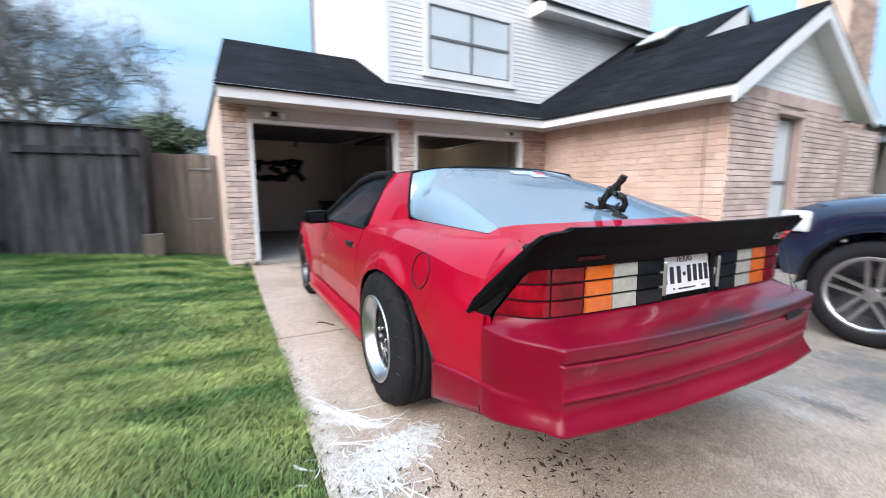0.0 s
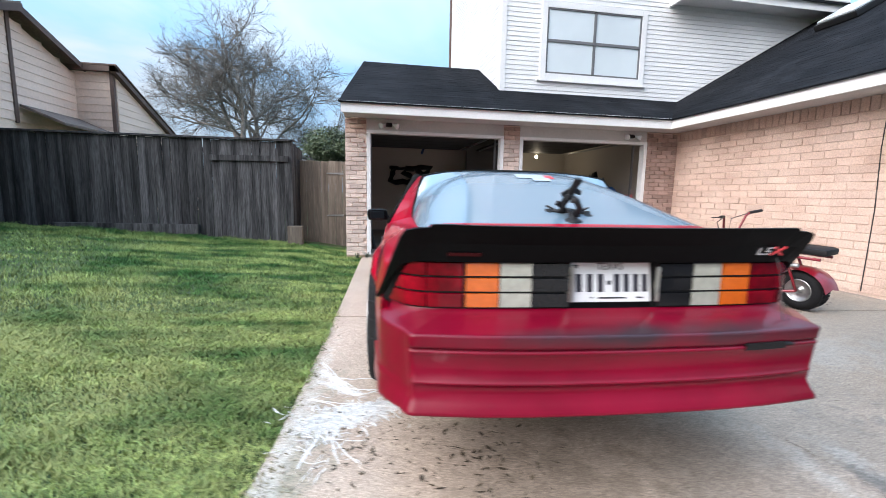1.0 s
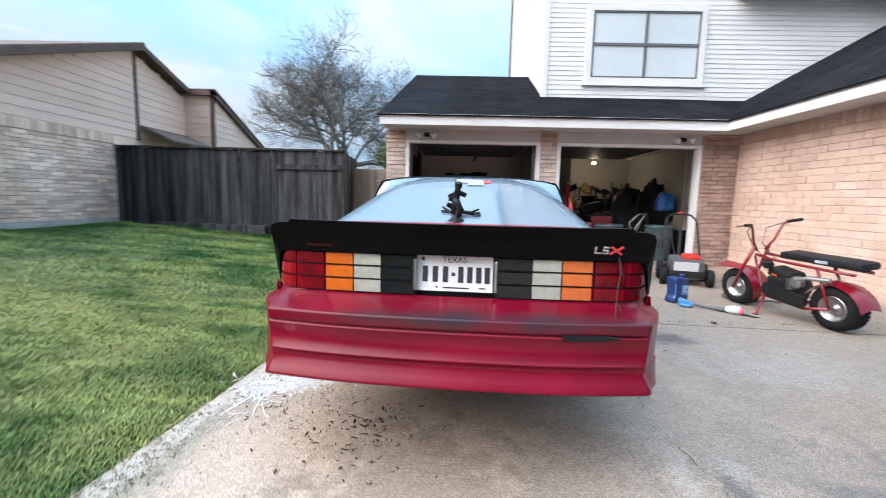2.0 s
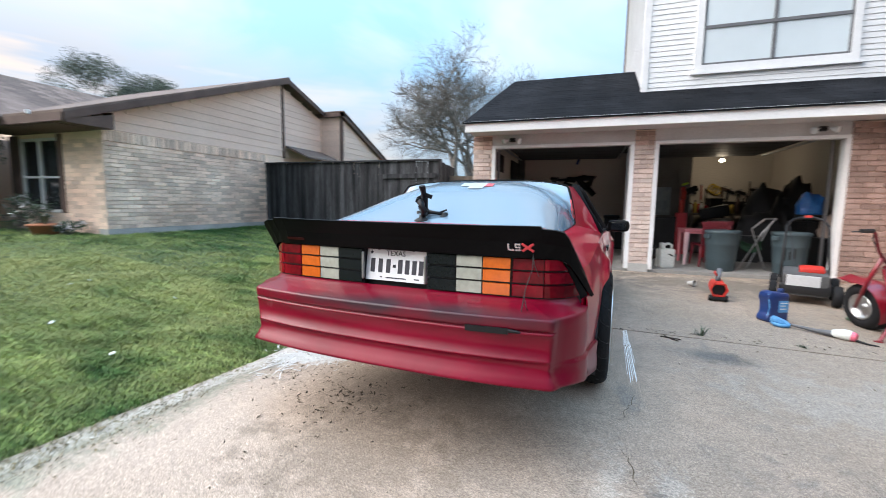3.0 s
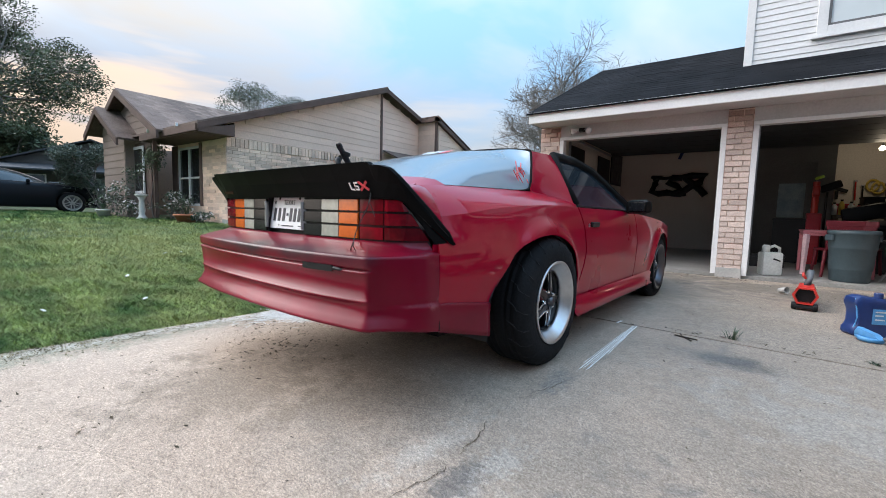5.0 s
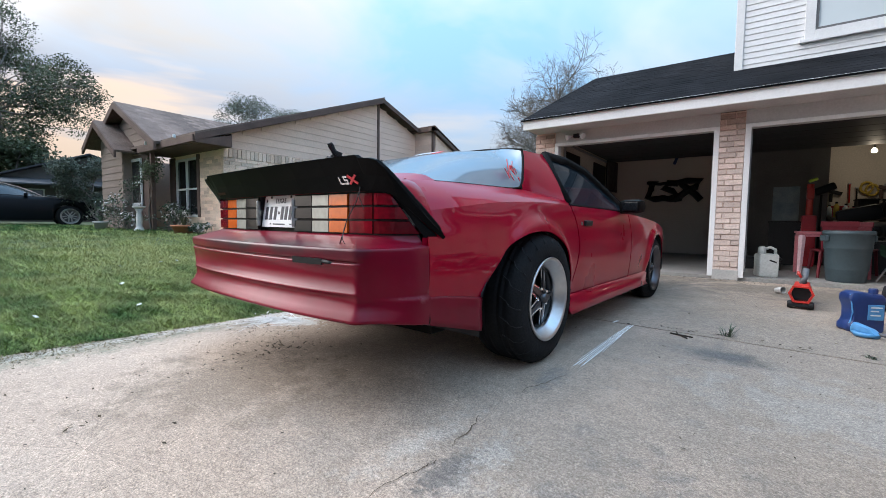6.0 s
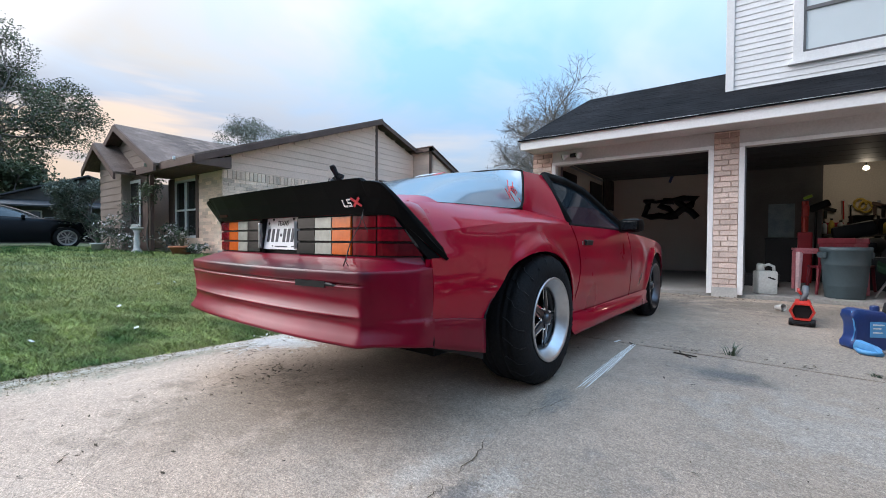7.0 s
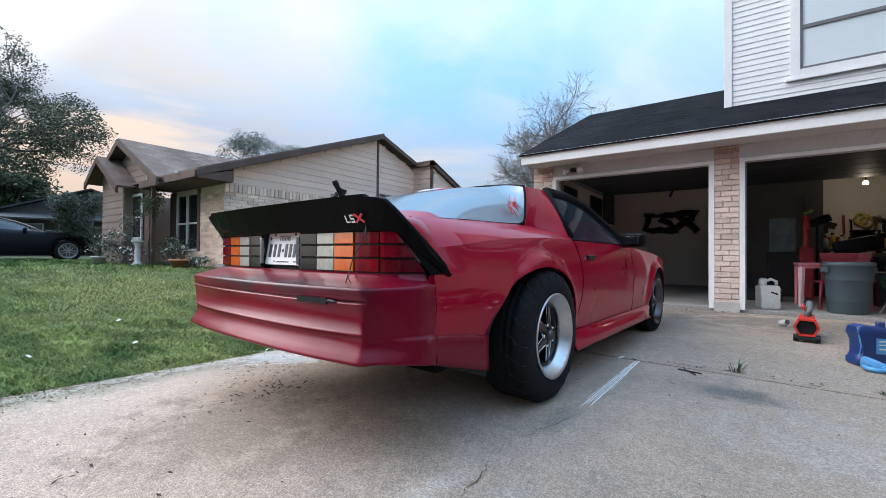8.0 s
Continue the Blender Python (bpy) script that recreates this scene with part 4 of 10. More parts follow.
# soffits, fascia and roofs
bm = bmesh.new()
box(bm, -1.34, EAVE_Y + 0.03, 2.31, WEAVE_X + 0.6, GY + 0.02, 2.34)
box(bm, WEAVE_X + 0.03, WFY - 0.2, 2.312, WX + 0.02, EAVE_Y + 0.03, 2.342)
solid("trim_soffit", bm, "grey_trim", "light grey soffit under the eaves", "trim", kind="structure")
bm = bmesh.new()
box(bm, -1.37, EAVE_Y - 0.02, 2.30, WEAVE_X, EAVE_Y + 0.02, 2.46, 0.004)
box(bm, WEAVE_X - 0.02, WFY - 0.26, 2.302, WEAVE_X + 0.02, EAVE_Y - 0.021, 2.462, 0.004)
box(bm, -1.39, EAVE_Y - 0.035, 2.43, WEAVE_X - 0.02, EAVE_Y - 0.021, 2.47)
solid("trim_fascia", bm, "white_trim", "white painted fascia board along the eaves", "trim", kind="structure")


def roof_slab(name, label, corners, depth, material, rows=0):
    bm = bmesh.new()
    poly(bm, corners, (0, 0, -depth))
    return solid(name, bm, material, label, "roof", kind="structure")


RIDGE_X = 6.8    # ridge of the front gable
RZ = garage_roof_z(8.96)
garage_roof = roof_slab("roof_garage", "low black asphalt shingle roof over the garage",
                        [(-1.4, EAVE_Y - 0.05, garage_roof_z(EAVE_Y - 0.05) + 0.03), (5.5, EAVE_Y - 0.05, garage_roof_z(EAVE_Y - 0.05) + 0.03), (5.5, 8.96, RZ + 0.03), (-1.04, 8.96, RZ + 0.03)], 0.02, "shingle")
roof_slab("roof_garage_back", "black shingle back slope of the garage roof",
          [(-1.04, 8.96, RZ + 0.03), (5.5, 8.96, RZ + 0.03), (5.5, 11.8, 2.5), (-1.4, 11.8, 2.5)], 0.06, "shingle")
wing_roof = roof_slab("roof_wing", "broad black asphalt shingle slope of the wing roof",
                      [(WEAVE_X - 0.05, WFY - 0.3, wing_roof_z(WEAVE_X - 0.05) + 0.034), (RIDGE_X, WFY - 0.3, wing_roof_z(RIDGE_X) + 0.034), (RIDGE_X, 4.6, wing_roof_z(RIDGE_X) + 0.034), (8.4, 4.6, wing_roof_z(8.4) + 0.034), (8.4, 13.0, wing_roof_z(8.4) + 0.034), (WEAVE_X - 0.05, 13.0, wing_roof_z(WEAVE_X - 0.05) + 0.034)], 0.02, "shingle")
roof_slab("roof_wing_far", "black shingle far slope of the wing roof",
          [(8.4, 4.6, wing_roof_z(8.4) + 0.034), (11.0, 4.6, 2.5), (11.0, 13.0, 2.5), (8.4, 13.0, wing_roof_z(8.4) + 0.034)], 0.06, "shingle")
roof_slab("roof_gable", "black shingle slope of the front gable",
          [(RIDGE_X, WFY - 0.3, wing_roof_z(RIDGE_X) + 0.034), (9.5, WFY - 0.3, 2.47), (9.5, 6.0, 2.47), (RIDGE_X, 6.0, wing_roof_z(RIDGE_X) + 0.034)], 0.06, "shingle")
bm = bmesh.new()
poly(bm, [(RIDGE_X, 4.6, wing_roof_z(RIDGE_X) - 0.2), (8.4, 4.6, wing_roof_z(RIDGE_X) - 0.2), (8.4, 4.6, wing_roof_z(8.4)), (RIDGE_X, 4.6, wing_roof_z(RIDGE_X))], (0, 0.04, 0))
solid("wall_roof_step", bm, "white_siding", "white siding where the roof steps up", "wall", kind="structure")


def shingle_rows(parent, a, b, c, d, count, tabs, seed, material="shingle"):
    """Overlapping shingle courses between the eave a-b and the ridge d-c, each course a stepped strip."""
    rng = random.Random(seed)
    a, b, c, d = (Vector(p) for p in (a, b, c, d))
    nrm = (b - a).cross(d - a).normalized()
    if nrm.z < 0:
        nrm = -nrm
    for r in range(count):
        bm = bmesh.new()
        l0, l1 = a.lerp(d, r / count), b.lerp(c, r / count)
        u0, u1 = a.lerp(d, (r + 1.15) / count), b.lerp(c, (r + 1.15) / count)
        x = -rng.random() / tabs
        while x < 1:
            s, t = max(0, x), min(1, x + 0.994 / tabs)
            x += 1 / tabs
            if t - s < 0.004:
                continue
            h = rng.uniform(0.002, 0.0045)
            q = [l0.lerp(l1, s), l0.lerp(l1, t), u0.lerp(u1, t), u0.lerp(u1, s)]
            lo = [bm.verts.new(p) for p in q]
            hi = [bm.verts.new(q[0] + nrm * h), bm.verts.new(q[1] + nrm * h), bm.verts.new(q[2] + nrm * 0.002), bm.verts.new(q[3] + nrm * 0.002)]
            bm.faces.new(hi)
            bm.faces.new((lo[0], lo[1], hi[1], hi[0]))
            bm.faces.new((lo[1], lo[2], hi[2], hi[1]))
            bm.faces.new((lo[3], lo[0], hi[0], hi[3]))
        part("shingle", bm, material, parent)


shingle_rows(garage_roof, (-1.41, EAVE_Y - 0.055, garage_roof_z(EAVE_Y - 0.055) + 0.031), (4.5, EAVE_Y - 0.055, garage_roof_z(EAVE_Y - 0.055) + 0.031), (4.5, 8.95, RZ + 0.031), (-1.05, 8.95, RZ + 0.031), 22, 20, 1)
shingle_rows(wing_roof, (WEAVE_X - 0.055, WFY - 0.3, wing_roof_z(WEAVE_X - 0.055) + 0.035), (WEAVE_X - 0.055, 7.6, wing_roof_z(WEAVE_X - 0.055) + 0.035), (RIDGE_X, 7.6, wing_roof_z(RIDGE_X) + 0.035), (RIDGE_X, WFY - 0.3, wing_roof_z(RIDGE_X) + 0.035), 21, 16, 2)
shingle_rows(wing_roof, (RIDGE_X, 4.6, wing_roof_z(RIDGE_X) + 0.035), (RIDGE_X, 7.6, wing_roof_z(RIDGE_X) + 0.035), (8.38, 7.6, wing_roof_z(8.38) + 0.035), (8.38, 4.6, wing_roof_z(8.38) + 0.035), 13, 9, 3)

bm = bmesh.new()
box(bm, 1.365, GY - 0.028, 0.0, 1.665, GY - 0.001, 0.14, 0.006)
solid("trim_pier_foot", bm, "foundation", "plain cement foot of the middle brick pier", "trim", kind="structure")

# left end of the garage roof and its rake board
bm = bmesh.new()
poly(bm, [(-1.32, GY, 2.3), (-1.32, 11.4, 2.3), (-1.02, 8.96, RZ - 0.05)], (0.03, 0, 0))
solid("wall_gable_garage", bm, "white_siding", "white siding gable at the garage end", "wall", kind="structure")

# gable of the wing: siding boards, rake boards, closing wall
gable = wall("wall_gable_wing", "white painted siding gable over the wing window", [(WX, WFY + 0.02, 2.36, 9.0, WFY + 0.06, 2.4)], "white_siding")
zb = 2.40
while zb < wing_roof_z(RIDGE_X) - 0.2:
    x_left = WEAVE_X + (zb - EAVE_Z + 0.16) / WPITCH + 0.12
    x_right = RIDGE_X + (wing_roof_z(RIDGE_X) - zb) / ((wing_roof_z(RIDGE_X) - 2.47) / (9.5 - RIDGE_X)) - 0.25
    if x_right - x_left > 0.2:
        piece("board", gable, "white_siding", (x_right - x_left, 0.016, 0.104), pose((x_left + x_right) / 2, WFY + 0.01, zb + 0.05, -4, 0, 0), 0.002)
    zb += 0.095
bm = bmesh.new()
for p, q in (((WEAVE_X - 0.05, wing_roof_z(WEAVE_X - 0.05)), (RIDGE_X, wing_roof_z(RIDGE_X))), ((RIDGE_X, wing_roof_z(RIDGE_X)), (9.5, 2.47))):
    poly(bm, [(p[0], WFY - 0.3, p[1] - 0.03), (q[0], WFY - 0.3, q[1] - 0.03), (q[0], WFY - 0.3, q[1] - 0.22), (p[0], WFY - 0.3, p[1] - 0.22)], (0, 0.03, 0))
poly(bm, [(WEAVE_X, WFY - 0.27, 2.33), (RIDGE_X, WFY - 0.27, wing_roof_z(RIDGE_X) - 0.11), (RIDGE_X, WFY, wing_roof_z(RIDGE_X) - 0.11), (WEAVE_X, WFY, 2.33)], (0, 0, 0.02))
poly(bm, [(RIDGE_X, WFY - 0.27, wing_roof_z(RIDGE_X) - 0.11), (9.5, WFY - 0.27, 2.36), (9.5, WFY, 2.36), (RIDGE_X, WFY, wing_roof_z(RIDGE_X) - 0.11)], (0, 0, 0.02))
solid("trim_rake", bm, "white_trim", "white rake boards along the gable edge", "trim", kind="structure")

# narrow window of the wing
win2 = thing("window_2", pose(6.655, WFY + 0.17, 0.6), "narrow white two-pane window deep in the brick wing", "window", kind="structure")
bm = bmesh.new()
for b in ((-0.485, -0.03, 0, -0.45, 0.03, 1.68), (0.45, -0.03, 0, 0.485, 0.03, 1.68), (-0.45, -0.03, 0, 0.45, 0.03, 0.04), (-0.45, -0.03, 1.64, 0.45, 0.03, 1.68)):
    box(bm, *b)
part("window_frame", bm, "mullion", win2)
bm = bmesh.new()
box(bm, -0.45, -0.03, 0.60, 0.45, 0.02, 0.65)
part("meeting_rail", bm, "mullion", win2)
for z0, z1 in ((0.04, 0.60), (0.65, 1.64)):
    bm = bmesh.new()
    box(bm, -0.45, -0.005, z0, 0.45, 0.005, z1)
    part("pane", bm, "pane", win2)

# upper storey
upper = wall("wall_upper_front", "white horizontal siding on the upper storey", [(UX + 0.02, UY + 0.03, 2.6, 9.2, UY + 0.15, 7.9)], "white_siding")
z = 2.86
while z < 7.8:
    for a, b in ((UX + 0.09, 2.26), (4.42, 9.2)) if 3.30 < z + 0.045 < 4.72 else ((UX + 0.09, 9.2),):
        piece("board", upper, "white_siding", (b - a, 0.016, 0.094), pose((a + b) / 2, UY + 0.012, z + 0.045, -6, 0, 0), 0.002)
    z += 0.085
upper_side = wall("wall_upper_side", "white siding on the side of the upper storey", [(UX + 0.03, UY + 0.15, 2.6, UX + 0.15, 12.4, 7.9)], "white_siding")
z = 2.86
while z < 7.8:
    piece("board", upper_side, "white_siding", (5.0, 0.016, 0.094), pose(UX + 0.014, 9.86, z + 0.045, -6, 0, -90), 0.002)
    z += 0.085
bm = bmesh.new()
box(bm, UX - 0.012, UY - 0.014, 2.9, UX + 0.09, UY + 0.03, 7.9, 0.003)
box(bm, UX - 0.014, UY + 0.031, 2.92, UX + 0.025, UY + 0.1, 7.9, 0.003)
solid("trim_corner", bm, "white_trim", "white corner board of the upper storey", "trim", kind="structure")
bm = bmesh.new()
box(bm, UX - 0.03, 12.3, 3.0, UX + 0.03, 12.46, 7.9)
solid("trim_corner_rear", bm, "brown_trim", "brown rear corner board", "trim", kind="structure")
bm = bmesh.new()
box(bm, UX - 0.2, UY - 0.2, 7.9, 5.0, 12.6, 8.0)
solid("roof_upper", bm, "shingle", "black shingle roof of the upper storey", "roof", kind="structure")
bm = bmesh.new()
box(bm, 4.95, UY - 0.42, 4.9, 9.4, UY + 0.02, 4.94)
box(bm, 4.95, UY - 0.45, 4.86, 9.4, UY - 0.42, 5.04)
box(bm, 4.90, UY - 0.45, 4.84, 4.95, UY + 0.02, 5.1)
solid("trim_upper_eave", bm, "white_trim", "white upper eave with a gutter", "trim", kind="structure")
roof_slab("roof_upper_right", "black shingle slope over the upper eave", [(4.9, UY - 0.5, 5.04), (9.5, UY - 0.5, 5.04), (9.5, 10.5, 6.6), (4.9, 10.5, 6.6)], 0.05, "shingle")
# skylight on the wing roof
sky_light = thing("skylight", pose(7.6, 6.0, wing_roof_z(7.6) + 0.05, 0, -30, 0), "flat pale skylight in a dark curb on the roof", "skylight")
bm = bmesh.new()
box(bm, -0.4, -0.35, 0, 0.4, 0.35, 0.10, 0.01)
part("curb", bm, "black", sky_light)
bm = bmesh.new()
box(bm, -0.36, -0.31, 0.102, 0.36, 0.31, 0.15, 0.02)
part("dome", bm, "pane", sky_light)

win1 = thing("window_1", pose(3.34, UY, 3.42), "white framed four-pane window, pale blinds and reflected sky in the pane colour", "window", kind="structure")
bm = bmesh.new()
W2, WH = 0.98, 1.18
for b in ((-W2 - 0.11, -0.03, -0.11, -W2, 0.03, WH + 0.11), (W2, -0.03, -0.11, W2 + 0.11, 0.03, WH + 0.11), (-W2, -0.03, -0.11, W2, 0.03, 0.0), (-W2, -0.03, WH, W2, 0.03, WH + 0.11)):
    box(bm, *b, 0.004)
part("window_frame", bm, "white_trim", win1)
bm = bmesh.new()
box(bm, -W2 - 0.16, -0.05, -0.15, W2 + 0.16, 0.03, -0.112, 0.004)
part("window_sill", bm, "white_trim", win1)
bm = bmesh.new()
for b in ((-0.025, -0.02, 0, 0.025, 0.02, WH), (-W2, -0.022, WH * 0.5 - 0.02, W2, 0.018, WH * 0.5 + 0.03), (-W2, -0.02, 0, -W2 + 0.03, 0.02, WH), (W2 - 0.03, -0.02, 0, W2, 0.02, WH), (-W2 + 0.03, -0.02, 0, W2 - 0.03, 0.02, 0.03), (-W2 + 0.03, -0.02, WH - 0.03, W2 - 0.03, 0.02, WH)):
    box(bm, *b)
part("mullion", bm, "mullion", win1)
for x0, x1 in ((-W2 + 0.03, -0.025), (0.025, W2 - 0.03)):
    for z0, z1 in ((0.03, WH * 0.5 - 0.02), (WH * 0.5 + 0.03, WH - 0.03)):
        bm = bmesh.new()
        box(bm, x0, -0.004, z0, x1, 0.006, z1)
        part("pane", bm, "pane", win1)


bm = bmesh.new()
tube(bm, [(WX - 0.012, WFY + 0.30, 2.3), (WX - 0.014, WFY + 0.31, 1.7), (WX - 0.012, WFY + 0.285, 1.0), (WX - 0.014, WFY + 0.30, 0.05)], 0.006, 5)
solid("wall_cable", bm, "cord", "thin black cable running down the brick corner", "cable")


# ---- the fence and gate ----
def fence_run(name, label, a, b, top, step, material, seed, rails=True):
    rng = random.Random(seed)
    a, b = Vector(a), Vector(b)
    length, ang = (b - a).length, math.degrees(math.atan2((b - a).y, (b - a).x))
    f = thing(name, pose(a.x, a.y, 0, 0, 0, ang), label, "fence")
    n = int(length / step)
    for i in range(n):
        x = (i + 0.5) * length / n
        p = a.lerp(b, (i + 0.5) / n)
        z0 = lawn_z(p.x, p.y) - 0.02
        t = top(x / length) + rng.uniform(-0.012, 0.012)
        h = round((t - z0) / 0.02) * 0.02
        piece("picket", f, material, (length / n - 0.004, 0.018, h), pose(x, rng.uniform(-0.005, 0.005), t - h / 2, rng.uniform(-0.4, 0.4), rng.uniform(-0.5, 0.5), rng.uniform(-1.2, 1.2)), 0.002)
    if rails:
        for z in (top(0) - 0.3, top(0) - 1.3):
            bm = bmesh.new()
            box(bm, 0, 0.012, z, length, 0.05, z + 0.085)
            part("rail", bm, material, f)
    return f, length


fence, flen = fence_run("fence", "tall weathered grey cedar picket fence with a cap rail", (-7.6, 8.28, 0), (-2.33, 7.52, 0), lambda s: lerp(2.07, 1.98, s), 0.142, "fence", 4)
bm = bmesh.new()
box(bm, 0, -0.06, 2.035, flen, 0.07, 2.07, 0.004)
part("cap_rail", bm, "fence", fence).matrix_basis = pose(0, 0, 0.035, 0, math.degrees(math.atan2(0.09, flen)), 0)
bm = bmesh.new()
box(bm, flen - 1.45, -0.05, 1.62, flen - 0.05, -0.012, 1.72, 0.004)
part("cross_board", bm, "fence", fence)
bm = bmesh.new()
box(bm, 1.0, -0.1, 0.28, flen - 1.7, -0.02, 0.46, 0.006)
part("kick_board", bm, "fence", fence)
side_run, _ = fence_run("fence", "short weathered cedar fence return beside the garage", (-2.33, 7.52, 0), (-2.28, 8.4, 0), lambda s: 1.98 - 0.1 * s, 0.142, "fence", 6)
gate, glen = fence_run("gate", "lower brown weathered cedar gate beside the garage", (-2.3, 8.1, 0), (-1.34, 8.1, 0), lambda s: 1.70, 0.137, "gatewood", 9)
tagged(gate, category="gate")
for z in (1.45, 0.62):
    bm = bmesh.new()
    poly(bm, [(0.52, -0.02, z), (0.85, -0.02, z - 0.012), (0.85, -0.02, z + 0.03), (0.52, -0.02, z + 0.018)], (0, -0.006, 0))
    part("hinge", bm, "steel", gate, "galvanised strap hinge")
bm = bmesh.new()
box(bm, -2.42, 7.38, lawn_z(-2.4, 7.4) - 0.03, -2.16, 7.56, 0.46, 0.006)
solid("wood_block", bm, "gatewood", "short grey wooden block against the fence foot", "wood block")

# ---- the red coupe ----
CAR = pose(-0.11, 0.65, 0.0, 0, 0, -3.5)
RW = (1.165, 0.350)     # rear hub: along the car, height
FW = (3.73, 0.318)      # front hub

half_w = curve((0.30, 0.832), (0.6, 0.858), (0.9, 0.872), (1.17, 0.878), (1.7, 0.872), (2.4, 0.872), (3.1, 0.876), (3.73, 0.868), (4.2, 0.83), (4.6, 0.74), (4.85, 0.56))
side_in = curve((0.15, -0.045), (0.30, -0.022), (0.45, -0.006), (0.58, 0.0), (0.68, -0.006), (0.78, -0.022), (0.86, -0.045), (0.92, -0.075))
belt = curve((0.30, 0.80), (0.8, 0.855), (1.3, 0.875), (1.7, 0.87), (2.3, 0.865), (2.9, 0.845), (3.7, 0.79), (4.4, 0.70), (4.85, 0.60))


# upper edge of the wheel openings: the rear one runs out in a slant behind the tyre
rear_open = curve((0.585, 0.24), (0.606, 0.43), (0.642, 0.483), (0.739, 0.575), (0.817, 0.648), (0.90, 0.690), (1.02, 0.712), (1.12, 0.716), (1.226, 0.702), (1.33, 0.668), (1.421, 0.610), (1.482, 0.490), (1.515, 0.360), (1.54, 0.24))


def arch(v, z):
    """Flare round the wheel openings, with a soft outer edge."""
    out = 0.0
    for (cv, cz), r, amount, tail in (((1.12, 0.33), 0.452, 0.034, 0.80), ((FW[0], FW[1]), 0.395, 0.026, 0.0)):
        d = math.hypot(v - cv, z - cz)
        if z > 0.22:
            fade = min(1.0, max(0.0, (v - tail) / 0.09)) * min(1.0, (z - 0.22) / 0.2)
            out += amount * fade / (1 + math.exp((d - r) / 0.012))
    return out


def door_edge(z):
    """How far the rear edge of the door leans forward of its foot."""
    return float(np.interp(z, [0.30, 0.42, 0.50, 0.60, 0.75, 0.87], [-0.065, 0.0, 0.045, 0.075, 0.06, 0.02]))


def lean(v, z):
    """Panel stations beside the door gap follow the door edge."""
    d = v - 1.6225
    return v + door_edge(z) * max(0.0, 1 - abs(d) / (0.3 if d > 0 else 0.14))


def side_u(v, z):
    """Half width of the body; towards the tail it draws in behind the spoiler ends."""
    u = half_w(v) + side_in(z) + arch(v, z)
    if v < 0.52 and z > 0.70:
        ue = float(np.interp(z, [0.712, 0.745, 0.806, 0.862, 0.905], [0.822, 0.806, 0.771, 0.736, 0.696]))
        ve = float(np.interp(z, [0.712, 0.745, 0.806, 0.862, 0.905], [0.345, 0.342, 0.318, 0.295, 0.275]))
        f = min(1.0, max(0.0, (v - ve) / 0.17))
        f = math.sin(f * math.pi / 2)
        u = lerp(lerp(ue, u, f), u, 1 - min(1.0, (z - 0.70) / 0.03))
    return u


def low_z(v, sill):
    if 0.585 < v < 1.54:
        return max(sill, rear_open(v))
    if abs(v - FW[0]) < 0.342:
        return max(sill, FW[1] + math.sqrt(0.342 ** 2 - (v - FW[0]) ** 2))
    return sill


def spread(a, b, step, breaks=()):
    """Stations from a to b, closer together beside the breaks."""
    vs = {a, b}
    n = max(2, int((b - a) / step))
    vs |= {a + (b - a) * i / n for i in range(n + 1)}
    for c in breaks:
        vs |= {c + k for k in (-0.03, -0.016, -0.008, -0.003, -0.0005, 0.0005, 0.003, 0.008, 0.016, 0.03) if a < c + k < b}
    return sorted(vs)


def side_panel(s, v0, v1, sill, top, rows=22, foot=None):
    bm = bmesh.new()
    runs = [(v0, v1, top)] + ([(foot, v0 + 0.0005, lambda v: 0.70)] if foot else [])
    for a, b, ceiling_z in runs:
        lines = []
        for v in spread(a, b, 0.03, (0.60, 0.625, 1.45, 1.49, 1.515, FW[0] - 0.342, FW[0] + 0.342)):
            z0, z1 = low_z(v, sill(v)), ceiling_z(v)
            lines.append([(s * side_u(lean(v, z), z), lean(v, z), z) for z in (lerp(z0, z1, k / rows) for k in range(rows + 1))])
        grid(bm, lines)
    thick(bm, 0.006)
    return bm


# rear outline of the bumper, from the middle to the quarter panel
rear_v = curve((0.0, -0.05), (0.25, -0.046), (0.45, -0.034), (0.62, -0.013), (0.70, 0.0))


def rear_line(inset=0.0, top_out=0.0):
    """Half outline (u, v) of the tail, from the middle round the corner to the seam."""
    pts = [(u, rear_v(u)) for u in (0, 0.1, 0.2, 0.3, 0.4, 0.5, 0.58, 0.65, 0.69, 0.705)]
    pts += [(0.7165, 0.0025), (0.7255, 0.0075), (0.7315, 0.0150), (0.7355, 0.0245), (0.7405, 0.038), (0.747, 0.055), (0.762, 0.085), (0.780, 0.14), (0.797, 0.20), (0.812, 0.25), (0.820, 0.278)]
    out = []
    for i, (u, v) in enumerate(pts):
        a, b = pts[max(0, i - 1)], pts[min(len(pts) - 1, i + 1)]
        d = Vector((b[0] - a[0], b[1] - a[1])).normalized()
        if i == 0:
            d = Vector((1, 0))
        out.append((u - d.y * inset if i else 0.0, v + d.x * inset))
    return out


